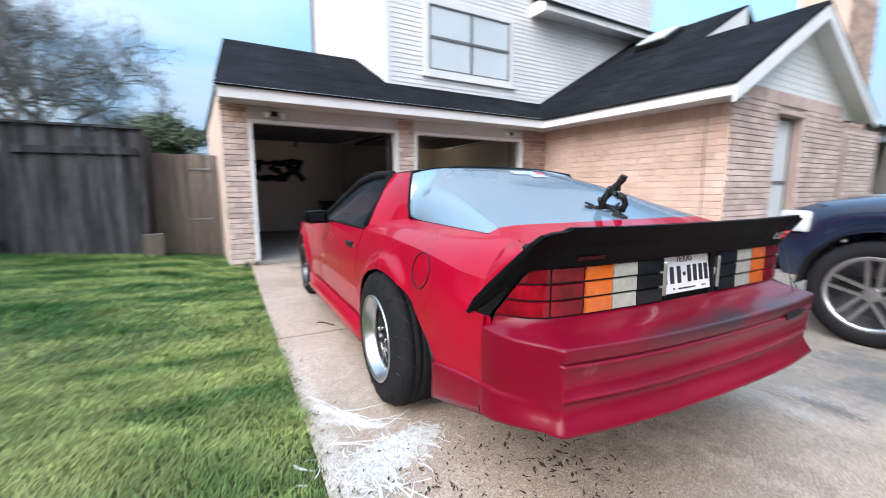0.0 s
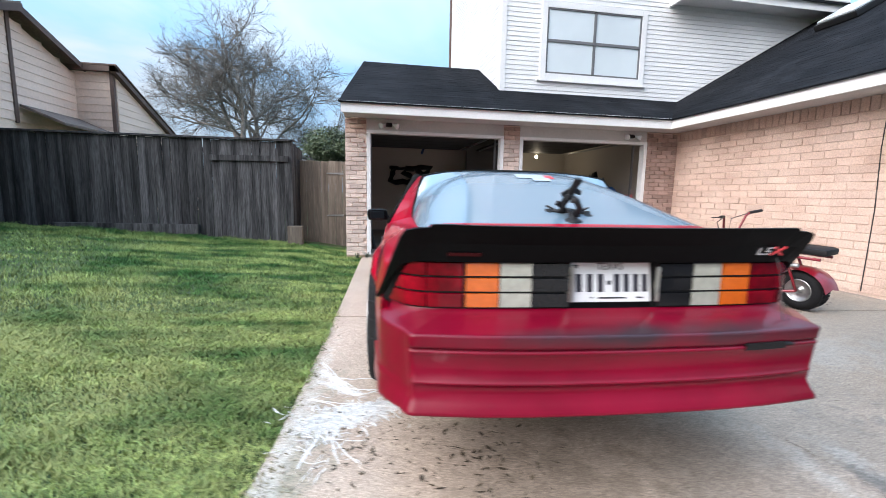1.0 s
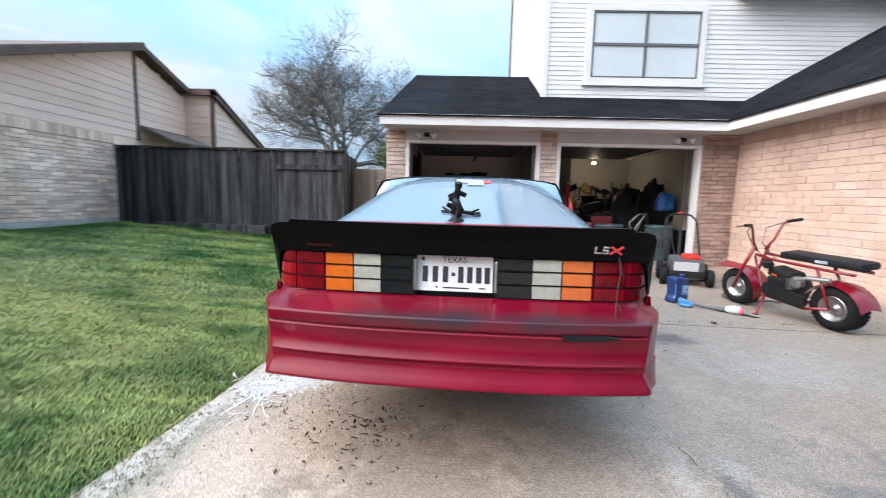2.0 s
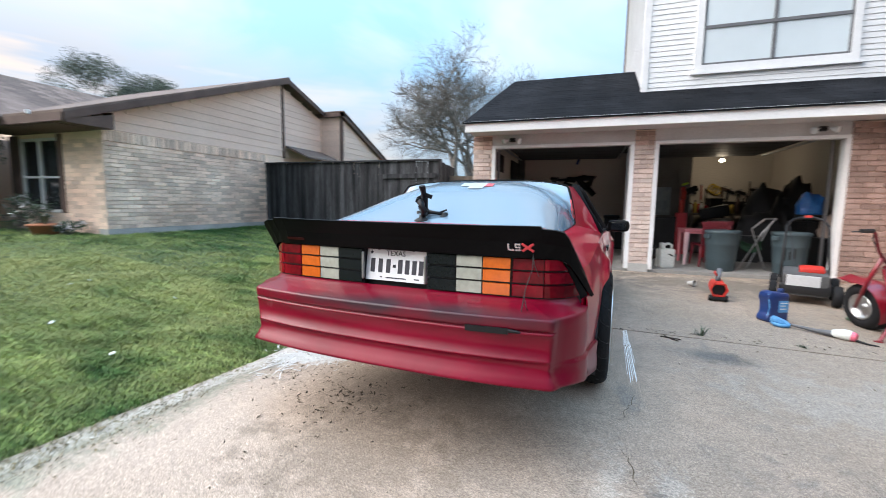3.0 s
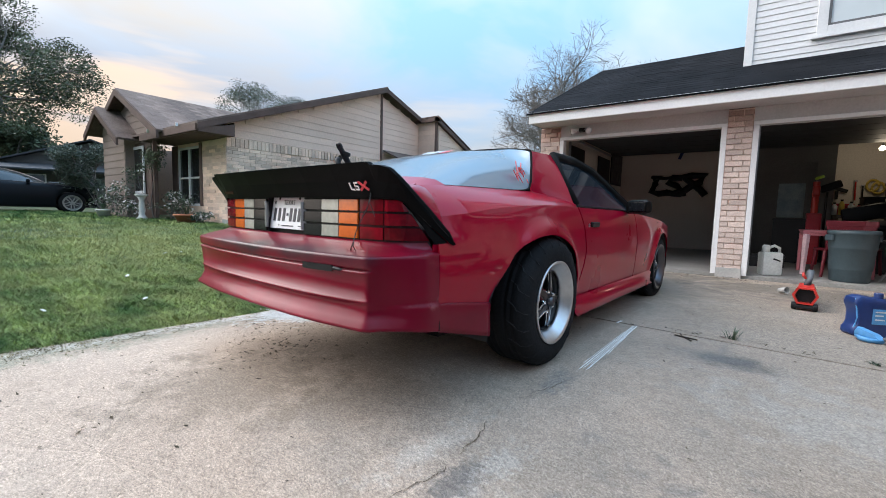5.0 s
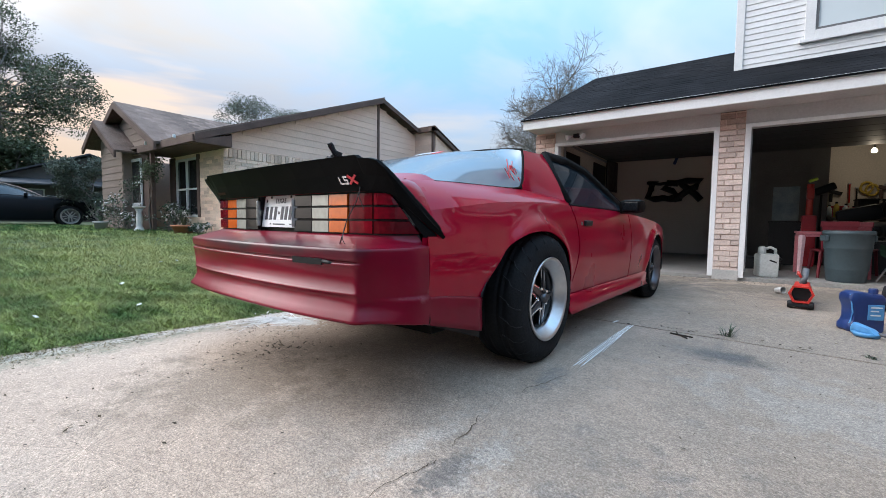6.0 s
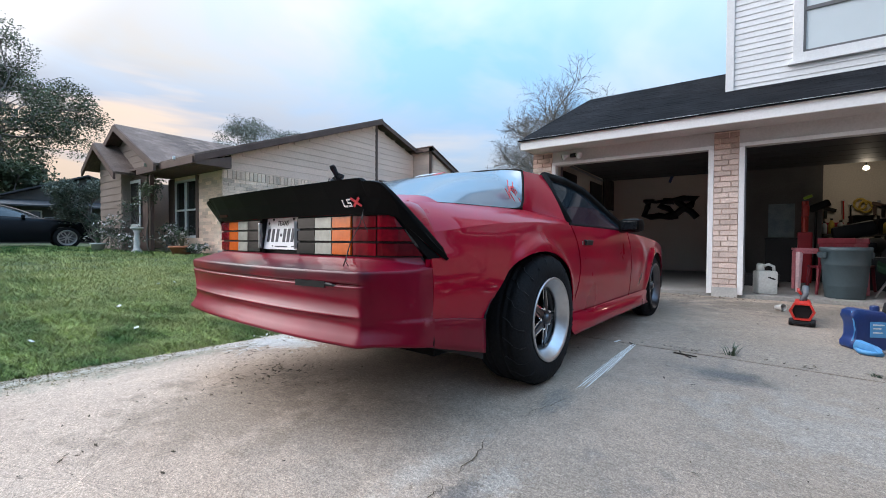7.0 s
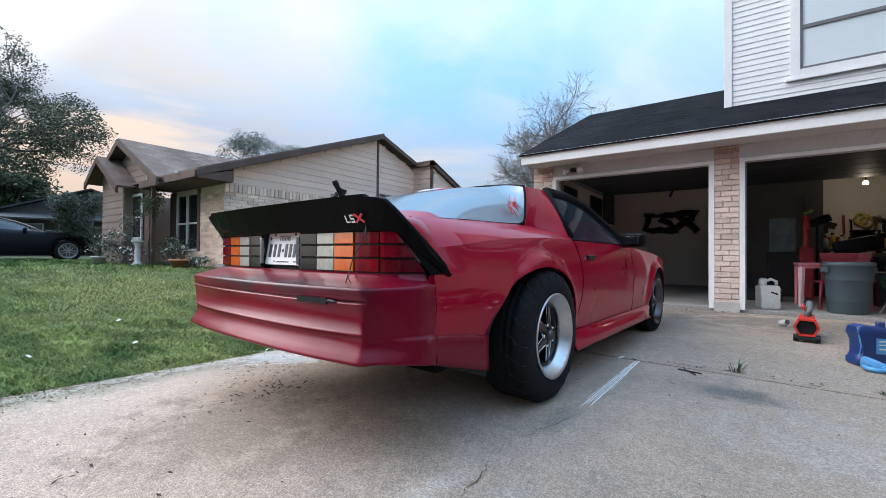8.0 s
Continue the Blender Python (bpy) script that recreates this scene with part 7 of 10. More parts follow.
    poly(bm, [(NX + 0.2, 9.0, 4.46), (NX + 0.2, 10.84, 3.82), (-12.6, 10.84, 3.82), (-12.6, 9.0, 4.46)], (0, 0, 0.05))
    part("roof", bm, "shingle_brown", house, "brown shingle roof")
    bm = bmesh.new()
    poly(bm, [(NX + 0.25, 3.55, 2.47), (NX + 0.25, 9.02, 4.48), (NX + 0.25, 9.02, 4.355), (NX + 0.25, 3.55, 2.345)], (0.03, 0, 0))
    poly(bm, [(NX + 0.18, 9.0, 4.48), (NX + 0.18, 10.84, 3.84), (NX + 0.18, 10.84, 3.73), (NX + 0.18, 9.0, 4.37)], (0.03, 0, 0))
    box(bm, -10.3, 3.52, 2.325, NX + 0.25, 3.56, 2.46)
    poly(bm, [(NX + 0.25, 3.55, 2.335), (NX - 0.05, 3.55, 2.335), (NX - 0.05, 9.0, 4.335), (NX + 0.25, 9.0, 4.335)], (0, 0, 0.02))
    part("rake_board", bm, "brown_trim", house, "brown fascia and rake boards")
    bm = bmesh.new()
    box(bm, NX, 3.57, 2.31, NX + 0.255, NY + 0.06, 2.335)
    poly(bm, [(NX + 0.255, 3.57, 2.312), (NX + 0.255, NY + 0.06, 2.312), (NX + 0.255, NY + 0.06, 2.56), (NX + 0.255, 3.57, 2.37)], (0.012, 0, 0))
    poly(bm, [(NX - 0.02, NY + 0.05, 2.312), (NX + 0.25, NY + 0.05, 2.312), (NX + 0.25, NY + 0.05, 2.6), (NX - 0.02, NY + 0.05, 2.6)], (0, 0.012, 0))
    part("eave_return", bm, "brown_trim", house)
    bm = bmesh.new()
    box(bm, -10.2, 3.56, 2.305, NX, NY + 0.05, 2.335)
    part("soffit", bm, "brown_trim", house)
    # front wall with the wide window
    bm = bmesh.new()
    box(bm, -8.78, NY, 0.2, NX - 0.2, NY + 0.2, 2.3)
    box(bm, -10.3, NY, 0.2, -8.78, NY + 0.2, 0.82)
    box(bm, -10.3, NY, 2.2, -8.78, NY + 0.2, 2.3)
    part("front_wall", bm, "mortar_tan", house, "tan brick front wall")
    bm = bmesh.new()
    box(bm, -8.82, NY - 0.03, 0.8, -8.70, NY, 2.28)
    part("window_surround", bm, "brown_trim", house)
    bm = bmesh.new()
    box(bm, -10.3, NY - 0.03, 0.5, -10.0, NY, 2.28)
    part("window_surround", bm, "brown_trim", house)
    window = thing("window", pose(-9.38, NY + 0.03, 0.80), "", "")
    window.parent = house
    for x0, z0, x1, z1 in ((-0.61, 0, -0.56, 1.42), (0.55, 0, 0.61, 1.42), (-0.56, 0, 0.55, 0.06), (-0.56, 1.37, 0.55, 1.42), (-0.06, 0.06, 0.0, 1.37), (-0.56, 0.66, -0.06, 0.70), (0.0, 0.66, 0.55, 0.70)):
        bm = bmesh.new()
        box(bm, x0, -0.04, z0, x1, 0.03, z1)
        part("window_frame", bm, "white_trim", window)
    for x0, x1 in ((-0.56, -0.06), (0.0, 0.55)):
        bm = bmesh.new()
        box(bm, x0, -0.005, 0.06, x1, 0.005, 1.37)
        part("pane", bm, "pane_dark", window)
    # front wing with two stepped gables
    for y, xc, half, left, zp, slope, zl in ((3.72, -11.43, 2.33, 1.07, 3.63, 0.5, 2.36), (3.5, -12.2, 1.33, 0.85, 3.22, 0.60, 0.2)):
        ze, zf = zp - slope * half, zp - slope * left
        bm = bmesh.new()
        poly(bm, [(xc - left + 0.25, y, zl), (xc + half - 0.3, y, zl), (xc + half - 0.3, y, ze + slope * 0.3 - 0.06), (xc, y, zp - 0.06), (xc - left + 0.25, y, zf + slope * 0.25 - 0.06)], (0, 0.12, 0))
        box(bm, xc + half - 0.42, y + 0.12, zl, xc + half - 0.3, 6.0 if y > 3.6 else 4.0, ze + slope * 0.3 - 0.08)
        gw = part("gable_wall", bm, "brown_siding", house, "brown siding gable")
        z = max(0.5, zl)
        while z < zp - 0.35:
            w = (zp - z - 0.2) / slope
            x0, x1 = xc - min(left - 0.27, w), xc + min(half - 0.32, w)
            piece("board", gw, "brown_siding", (x1 - x0, 0.02, 0.2), pose((x0 + x1) / 2, y - 0.006, z + 0.09, -4, 0, 0), 0.002)
            z += 0.18
        for s, half, ze in ((-1, left, zf), (1, half, ze)):
            bm = bmesh.new()
            poly(bm, [(xc, y - 0.3, zp + 0.03), (xc + s * (half + 0.15), y - 0.3, ze - slope * 0.15 + 0.03), (xc + s * (half + 0.15), 8.0 if y > 3.6 else 4.6, ze - slope * 0.15 + 0.03), (xc, 8.0 if y > 3.6 else 4.6, zp + 0.03)], (0, 0, 0.05))
            slope_roof = part("gable_roof", bm, "shingle_brown", house, "brown shingle gable roof")
            if s > 0:
                xe, zo, yb = xc + half + 0.16, ze - slope * 0.16 + 0.081, 8.0 if y > 3.6 else 4.6
                shingle_rows(slope_roof, (xe, y - 0.31, zo), (xe, yb, zo), (xc, yb, zp + 0.081), (xc, y - 0.31, zp + 0.081), 17 if y > 3.6 else 13, 16 if y > 3.6 else 6, 11, "shingle_brown")
            bm = bmesh.new()
            poly(bm, [(xc, y - 0.33, zp + 0.06), (xc + s * (half + 0.17), y - 0.33, ze - slope * 0.17 + 0.06), (xc + s * (half + 0.17), y - 0.33, ze - slope * 0.17 - 0.1), (xc, y - 0.33, zp - 0.1)], (0, 0.05, 0))
            part("gable_trim", bm, "brown_trim", house)
    bm = bmesh.new()
    box(bm, -9.78, 3.6, 0.3, -9.70, 3.68, 2.31)
    part("porch_post", bm, "brown_trim", house, "brown porch post")
    bm = bmesh.new()
    box(bm, -11.6, 3.72, 0.3, -10.20, 3.77, 2.36)
    part("entry_panel", bm, "brown_trim", house)
    entry = thing("window", pose(-10.97, 3.70, 1.08), "", "")
    entry.parent = house
    bm = bmesh.new()
    for b in ((-0.42, -0.03, 0, -0.36, 0.0, 1.18), (0.36, -0.03, 0, 0.42, 0.0, 1.18), (-0.36, -0.03, 0, 0.36, 0.0, 0.07), (-0.36, -0.03, 1.11, 0.36, 0.0, 1.18), (-0.36, -0.03, 0.56, 0.36, 0.0, 0.60)):
        box(bm, *b)
    part("window_frame", bm, "white_trim", entry)
    bm = bmesh.new()
    box(bm, -0.36, -0.012, 0.07, 0.36, -0.004, 1.11)
    part("pane", bm, "pane_dark", entry)
    bm = bmesh.new()
    box(bm, -13.3, 9.0, 0.2, NX - 0.2, 9.1, 4.4)
    box(bm, -13.5, 4.2, 0.2, -13.2, 9.0, 2.5)
    part("closing_wall", bm, "tan_siding", house)
    bm = bmesh.new()
    boxm(bm, pose(NX - 0.55, 3.5, 2.50), 0.045, 0.05, 0.07, 0.01)
    boxm(bm, pose(-9.6, 3.47, 2.49), 0.03, 0.05, 0.08, 0.008)
    part("flood_lamp", bm, "white_trim", house, "small white flood lamp on the eave")
    return house, side


neighbour, neighbour_side = neighbour_house()


def far_house(x, y, turn, w, d, h, peak, label):
    hs = thing("far_house", pose(x, y, 0.45, 0, 0, turn), label, "house", "houses down the street")
    bm = bmesh.new()
    box(bm, -w / 2, -d / 2, -0.3, w / 2, d / 2, h)
    poly(bm, [(-w / 2, -d / 2, h), (w / 2, -d / 2, h), (0, -d / 2, peak - 0.1)], (0, d, 0))
    part("wall", bm, "house_far", hs)
    for s in (-1, 1):
        bm = bmesh.new()
        poly(bm, [(0, -d / 2 - 0.4, peak), (s * (w / 2 + 0.4), -d / 2 - 0.4, h - 0.15), (s * (w / 2 + 0.4), d / 2 + 0.4, h - 0.15), (0, d / 2 + 0.4, peak)], (0, 0, 0.08))
        part("roof", bm, "roof_far", hs)
    for k in (-0.28, 0.22):
        bm = bmesh.new()
        box(bm, w * k - 0.5, -d / 2 - 0.04, 0.6, w * k + 0.5, -d / 2 + 0.02, 1.9)
        wn_ = part("window", bm, "white_trim", hs)
        bm = bmesh.new()
        box(bm, w * k - 0.43, -d / 2 - 0.05, 0.67, w * k + 0.43, -d / 2 - 0.035, 1.83)
        part("pane", bm, "pane_dark", wn_)
    for k in (-0.42, 0.0, 0.42):
        bm = bmesh.new()
        box(bm, w * k - 0.07, -d / 2 - 1.2, -0.3, w * k + 0.07, -d / 2 - 1.06, h - 0.1)
        part("porch_post", bm, "house_far", hs)
    bm = bmesh.new()
    poly(bm, [(-w / 2, -d / 2 - 1.4, h - 0.25), (w / 2, -d / 2 - 1.4, h - 0.25), (w / 2, -d / 2, h + 0.1), (-w / 2, -d / 2, h + 0.1)], (0, 0, 0.08))
    part("porch_roof", bm, "roof_far", hs)


far_house(-34, 8.6, 75, 9, 8, 2.3, 4.0, "dim dark bungalow with a gable roof and porch")
far_house(-44, 17, 60, 10, 8, 2.5, 4.6, "dim dark bungalow behind trees")
far_house(-31, -4, 100, 10, 8, 2.5, 4.4, "dim dark bungalow far down the street")
far_house(27, 11, -84, 12, 9, 2.7, 4.9, "dim dark bungalow beyond the wing")
# out of view behind the camera: added to block low sky and darken reflections
far_house(-13, -25, 176, 12, 9, 2.7, 4.9, "unseen dark bungalow added across the street")
far_house(3, -26, 182, 12, 9, 2.7, 4.8, "unseen dark bungalow added across the street")
far_house(19, -25, 186, 12, 9, 2.7, 4.9, "unseen dark bungalow added across the street")


# ---- trees and plants ----
def branchy(bm, rng, p, d, length, radius, depth, spread_deg, tips, sides=5, shrink=0.76, lift=0.06):
    """One limb and, from along it, its smaller limbs."""
    pts, q, v = [p.copy()], p.copy(), d.copy()
    n = 3 if depth > 1 else 2
    for i in range(n):
        v = (v + Vector((rng.gauss(0, 0.13), rng.gauss(0, 0.13), rng.gauss(lift, 0.08)))).normalized()
        q = q + v * (length / n)
        pts.append(q.copy())
    level = bm if not isinstance(bm, list) else bm[0] if depth >= bm[3] else bm[1] if depth >= bm[3] - 3 else bm[2]
    tube(level, pts, [lerp(radius, radius * 0.62, i / n) for i in range(n + 1)], sides if depth > 2 else 3, cap=False)
    if depth == 0:
        tips.append((q.copy(), v.copy()))
        return
    kids = 2 if depth > 4 else rng.choice((2, 3, 3))
    for k in range(kids + 1):
        at = pts[-1] if k < 2 else pts[rng.randint(1, n)]
        axis = Vector((rng.gauss(0, 1), rng.gauss(0, 1), rng.gauss(0, 0.6))).normalized()
        ang = radians(spread_deg * rng.uniform(0.45, 1.15))
        nd = (Matrix.Rotation(ang, 3, axis.cross(v).normalized()) @ v).normalized()
        branchy(bm, rng, at, nd, length * shrink * rng.uniform(0.8, 1.15), radius * (0.66 if k < 2 else 0.45), depth - 1, spread_deg, tips, sides, shrink, lift)


def leaf_sheet(tips, rng, per, spread_m, size, squash=0.7):
    """Leaves as small rhombs in a rounded cluster at every twig end."""
    gen = np.random.default_rng(rng.randint(0, 9999))
    at = np.repeat(np.array([p for p, v in tips]), per, axis=0)
    n = len(at)
    off = gen.normal(size=(n, 3))
    off *= (gen.random((n, 1)) ** 0.45 * spread_m * 1.7) / np.linalg.norm(off, axis=1, keepdims=True)
    off[:, 2] *= squash
    a = gen.normal(size=(n, 3)) * (1, 1, 0.7)
    a /= np.linalg.norm(a, axis=1, keepdims=True)
    b = np.cross(a, gen.normal(size=(n, 3)))
    b /= np.linalg.norm(b, axis=1, keepdims=True)
    s = size * gen.uniform(0.6, 1.3, (n, 1))
    c = at + off
    verts = np.stack([c - a * s, c + b * s * 0.45, c + a * s, c - b * s * 0.45], 1).reshape(-1, 3)
    return verts.tolist(), np.arange(4 * n).reshape(-1, 4).tolist()


def tree(name, at, label, seed, height, depth, spread_deg, trunk_r, leaves=None, trunk_part=0.28, shrink=0.76, lift=0.06, stems=1):
    rng = random.Random(seed)
    t = thing(name, pose(*at), label, "tree")
    bm = [bmesh.new(), bmesh.new(), bmesh.new(), depth]
    tips = []
    for k in range(stems):
        d = Vector((rng.gauss(0, 0.08 + 0.12 * (stems > 1)), rng.gauss(0, 0.08 + 0.12 * (stems > 1)), 1)).normalized()
        branchy(bm, rng, Vector((rng.gauss(0, 0.1) * (stems > 1), rng.gauss(0, 0.1) * (stems > 1), -0.1)), d, height * trunk_part, trunk_r, depth, spread_deg, tips, 6, shrink, lift)
    part("trunk", bm[0], "bark", t, smooth=True)
    part("branchwork", bm[1], "bark", t, smooth=True)
    part("twig_crown", bm[2], "bark", t)
    if leaves:
        per, sp, size, material = leaves
        v, f = leaf_sheet(tips, rng, per, sp, size)
        crown = new("crown", mesh_from("crown", v, f, material))
        crown.parent = t
    return t


tree("bare_tree", (-9.1, 31.8, 0.4), "tall leafless tree with fine spreading twigs", 8, 18.5, 8, 46, 0.33, trunk_part=0.19, shrink=0.77, stems=3, lift=0.02)
tree("evergreen_tree", (-2.5, 18.0, 0.2), "dense dark green evergreen tree behind the garage", 5, 4.7, 4, 40, 0.07, (75, 0.28, 0.06, "leaf_oak"), shrink=0.7)
tree("oak_tree", (-20.6, -0.35, 0.45), "spreading evergreen oak with dark leaves in the sunset light", 21, 7.0, 5, 44, 0.2, (95, 0.24, 0.046, "leaf_oak"), trunk_part=0.37, shrink=0.78, lift=0.02, stems=2)
tree("far_oak_tree", (-22.4, 14.9, 0.45), "rounded grey-green tree behind the roof", 31, 8.55, 5, 50, 0.2, (170, 0.33, 0.046, "leaf_far"), trunk_part=0.28, shrink=0.76)
tree("far_bare_tree", (-21.0, 18.5, 0.45), "small leafless tree far behind the roof", 33, 8.0, 6, 28, 0.1, trunk_part=0.25, shrink=0.78)
tree("far_oak_tree", (-38.0, 4.0, 0.45), "dark tree mass down the street", 35, 7.0, 4, 40, 0.2, (60, 0.55, 0.16, "leaf_oak"), trunk_part=0.3)
tree("far_oak_tree", (-34.0, -9.0, 0.45), "dark tree mass down the street", 36, 8.0, 4, 40, 0.2, (60, 0.6, 0.18, "leaf_oak"), trunk_part=0.3)
# two unseen trees added behind the camera to block low southern sky
tree("far_oak_tree", (-5.5, -21.0, 0.2), "unseen dark round tree added across the street", 37, 6.0, 4, 42, 0.2, (60, 0.5, 0.15, "leaf_oak"), trunk_part=0.3)
tree("far_oak_tree", (12.0, -20.5, 0.2), "unseen dark round tree added across the street", 38, 6.5, 4, 42, 0.2, (60, 0.5, 0.15, "leaf_oak"), trunk_part=0.3)
tree("yard_bush", (-14.7, 3.9, 0.45), "grey-green rounded shrub beside the gable", 41, 2.6, 4, 34, 0.05, (80, 0.16, 0.035, "leaf_far"), trunk_part=0.40, shrink=0.60, stems=1)
tree("yard_bush", (-9.75, 3.6, 0.44), "thin dark climbing shrub at the porch post", 43, 2.1, 3, 16, 0.02, (26, 0.09, 0.03, "leaf_oak"), trunk_part=0.42, shrink=0.6, stems=1)


def flower_bush(x, y, seed, tall):
    rng = random.Random(seed)
    z = lawn_z(x, y)
    t = thing("flower_bush", pose(x, y, z - 0.02), "low flowering plant with pale petals by the wall", "plant", "flower bed plants")
    bm = bmesh.new()
    tips = []
    for k in range(7):
        d = Vector((rng.gauss(0, 0.35), rng.gauss(0, 0.35), 1)).normalized()
        branchy(bm, rng, Vector((rng.gauss(0, 0.06), rng.gauss(0, 0.06), 0)), d, tall * 0.5, 0.008, 2, 35, tips, 4)
    part("stalk", bm, "bark", t)
    v, f = leaf_sheet(tips, rng, 3, 0.06, 0.035)
    me = new("leaves", mesh_from("leaves", v, f, "leaf_bush"))
    me.parent = t
    v, f = leaf_sheet(tips[::4], rng, 4, 0.05, 0.035)
    me = new("blossom", mesh_from("blossom", v, f, "flower"))
    me.parent = t


for k, (x, y, h) in enumerate(((-10.75, 3.2, 0.75), (-9.55, 3.85, 0.6), (-9.1, 3.95, 0.5), (-8.15, 3.98, 0.2), (-11.3, 3.1, 0.5), (-10.3, 3.3, 0.4))):
    flower_bush(x, y, 50 + k, h)


def birdbath():
    x, y = -9.8, 3.36
    t = thing("birdbath", pose(x, y, lawn_z(x, y) - 0.01), "pale cast-cement birdbath pedestal in the flower bed", "birdbath")
    bm = bmesh.new()
    lathe(bm, [(0.115, 0), (0.115, 0.05), (0.085, 0.08), (0.055, 0.14), (0.068, 0.24), (0.06, 0.40), (0.05, 0.46), (0.085, 0.54)], steps=20)
    part("pedestal", bm, "cement", t, smooth=True)
    bm = bmesh.new()
    lathe(bm, [(0.08, 0.54), (0.125, 0.57), (0.14, 0.61), (0.13, 0.61), (0.10, 0.585), (0.0, 0.575)], steps=24)
    part("bowl", bm, "cement", t, smooth=True)


birdbath()


def plant_pot(x, y, r, h, material, label, tall):
    rng = random.Random(int(x * 100) & 255)
    t = thing("plant_pot", pose(x, y, lawn_z(x, y) - 0.005), label, "plant pot")
    bm = bmesh.new()
    lathe(bm, [(r * 0.68, 0), (r * 0.95, h * 0.8), (r * 1.08, h * 0.82), (r * 1.08, h), (r * 0.95, h), (r * 0.9, h * 0.85), (0.0, h * 0.82)], steps=22)
    part("pot", bm, material, t, smooth=True)
    bm = bmesh.new()
    for k in range(16):
        a = rng.uniform(0, 6.28)
        l = tall * rng.uniform(0.6, 1.1)
        w = Vector((-math.sin(a), math.cos(a), 0)) * 0.015
        d = Vector((math.cos(a), math.sin(a), 0))
        p = [Vector((0, 0, h * 0.8)), d * l * 0.35 + Vector((0, 0, h + l * 0.7)), d * l * 0.8 + Vector((0, 0, h + l * 0.75))]
        vs = [bm.verts.new(q) for q in (p[0] - w, p[0] + w, p[1] + w * 1.3, p[1] - w * 1.3, p[2])]
        bm.faces.new(vs[:4])
        bm.faces.new((vs[3], vs[2], vs[4]))
    part("leaves", bm, "leaf_bush", t)


plant_pot(-8.5, 3.78, 0.24, 0.2, "terracotta", "wide terracotta pot with a spiky green plant", 0.25)
plant_pot(-11.2, 3.0, 0.15, 0.2, "cement", "small pale cement pot with a plant", 0.2)

# ---- other vehicles ----
def simple_wheel(parent, name, m, r, w, rim_r, label=""):
    t = thing(name, m, "", "")
    t.parent = parent
    h = w / 2
    bm = bmesh.new()
    lathe(bm, [(rim_r, -h), (r - 0.03, -h), (r, -h + 0.03), (r, h - 0.03), (r - 0.03, h), (rim_r + 0.01, h + 0.004), (rim_r, h - 0.01)], steps=36, close=True)
    part("tyre", bm, "rubber", t, smooth=True)
    bm = bmesh.new()
    lathe(bm, [(rim_r, h - 0.006), (rim_r - 0.02, h), (rim_r - 0.035, h - 0.04), (rim_r - 0.06, -h)], steps=36, cap=False)
    part("rim", bm, "alloy_dull", t, smooth=True)
    bm = bmesh.new()
    for k in range(5):
        rot = pose(0, 0, 0, 0, 0, 72 * k)
        for off in (-0.028, 0.028):
            poly(bm, [rot @ Vector(p) for p in ((0.03, off - 0.012, h - 0.02), (rim_r - 0.02, off * 1.5 - 0.014, h - 0.012), (rim_r - 0.02, off * 1.5 + 0.014, h - 0.012), (0.03, off + 0.012, h - 0.02))], (0, 0, -0.03))
    lathe(bm, [(0.0, h - 0.004), (0.05, h - 0.008), (0.055, h - 0.04)], steps=16)
    part("spokes", bm, "alloy_dull", t)
    bm = bmesh.new()
    lathe(bm, [(rim_r - 0.03, -h + 0.03), (0.02, -h + 0.03)], steps=24, cap=False)
    part("brake_disc", bm, "gunmetal", t)
    return t


def body_loft(side_top, side_bot, width, v0, v1, hubs, arch_r, n=60):
    """Closed body between a lower line and a shoulder line, with wheel openings cut into its sides."""
    bm = bmesh.new()
    rows = []
    stations = set(lerp(v0, v1, k / n) for k in range(n + 1))
    for hv, hz in hubs:
        stations |= {hv + sgn * arch_r + e for sgn in (-1, 1) for e in (-0.02, -0.004, 0.004, 0.02)}
    for v in sorted(s for s in stations if v0 <= s <= v1):
        zt, w = side_top(v), width(v)
        zb = side_bot
        for hv, hz in hubs:
            if abs(v - hv) < arch_r:
                zb = max(zb, hz + math.sqrt(arch_r**2 - (v - hv) ** 2))
        prof = [(0.97, zb), (1.0, lerp(zb, zt, 0.35)), (1.0, lerp(zb, zt, 0.6)), (0.985, lerp(zb, zt, 0.85)), (0.95, zt), (0.86, zt + 0.025), (0.5, zt + 0.05)]
        rows.append([(-a * w, v, z) for a, z in prof] + [(0, v, zt + 0.06)] + [(a * w, v, z) for a, z in prof[::-1]])
    grid(bm, rows)
    return bm


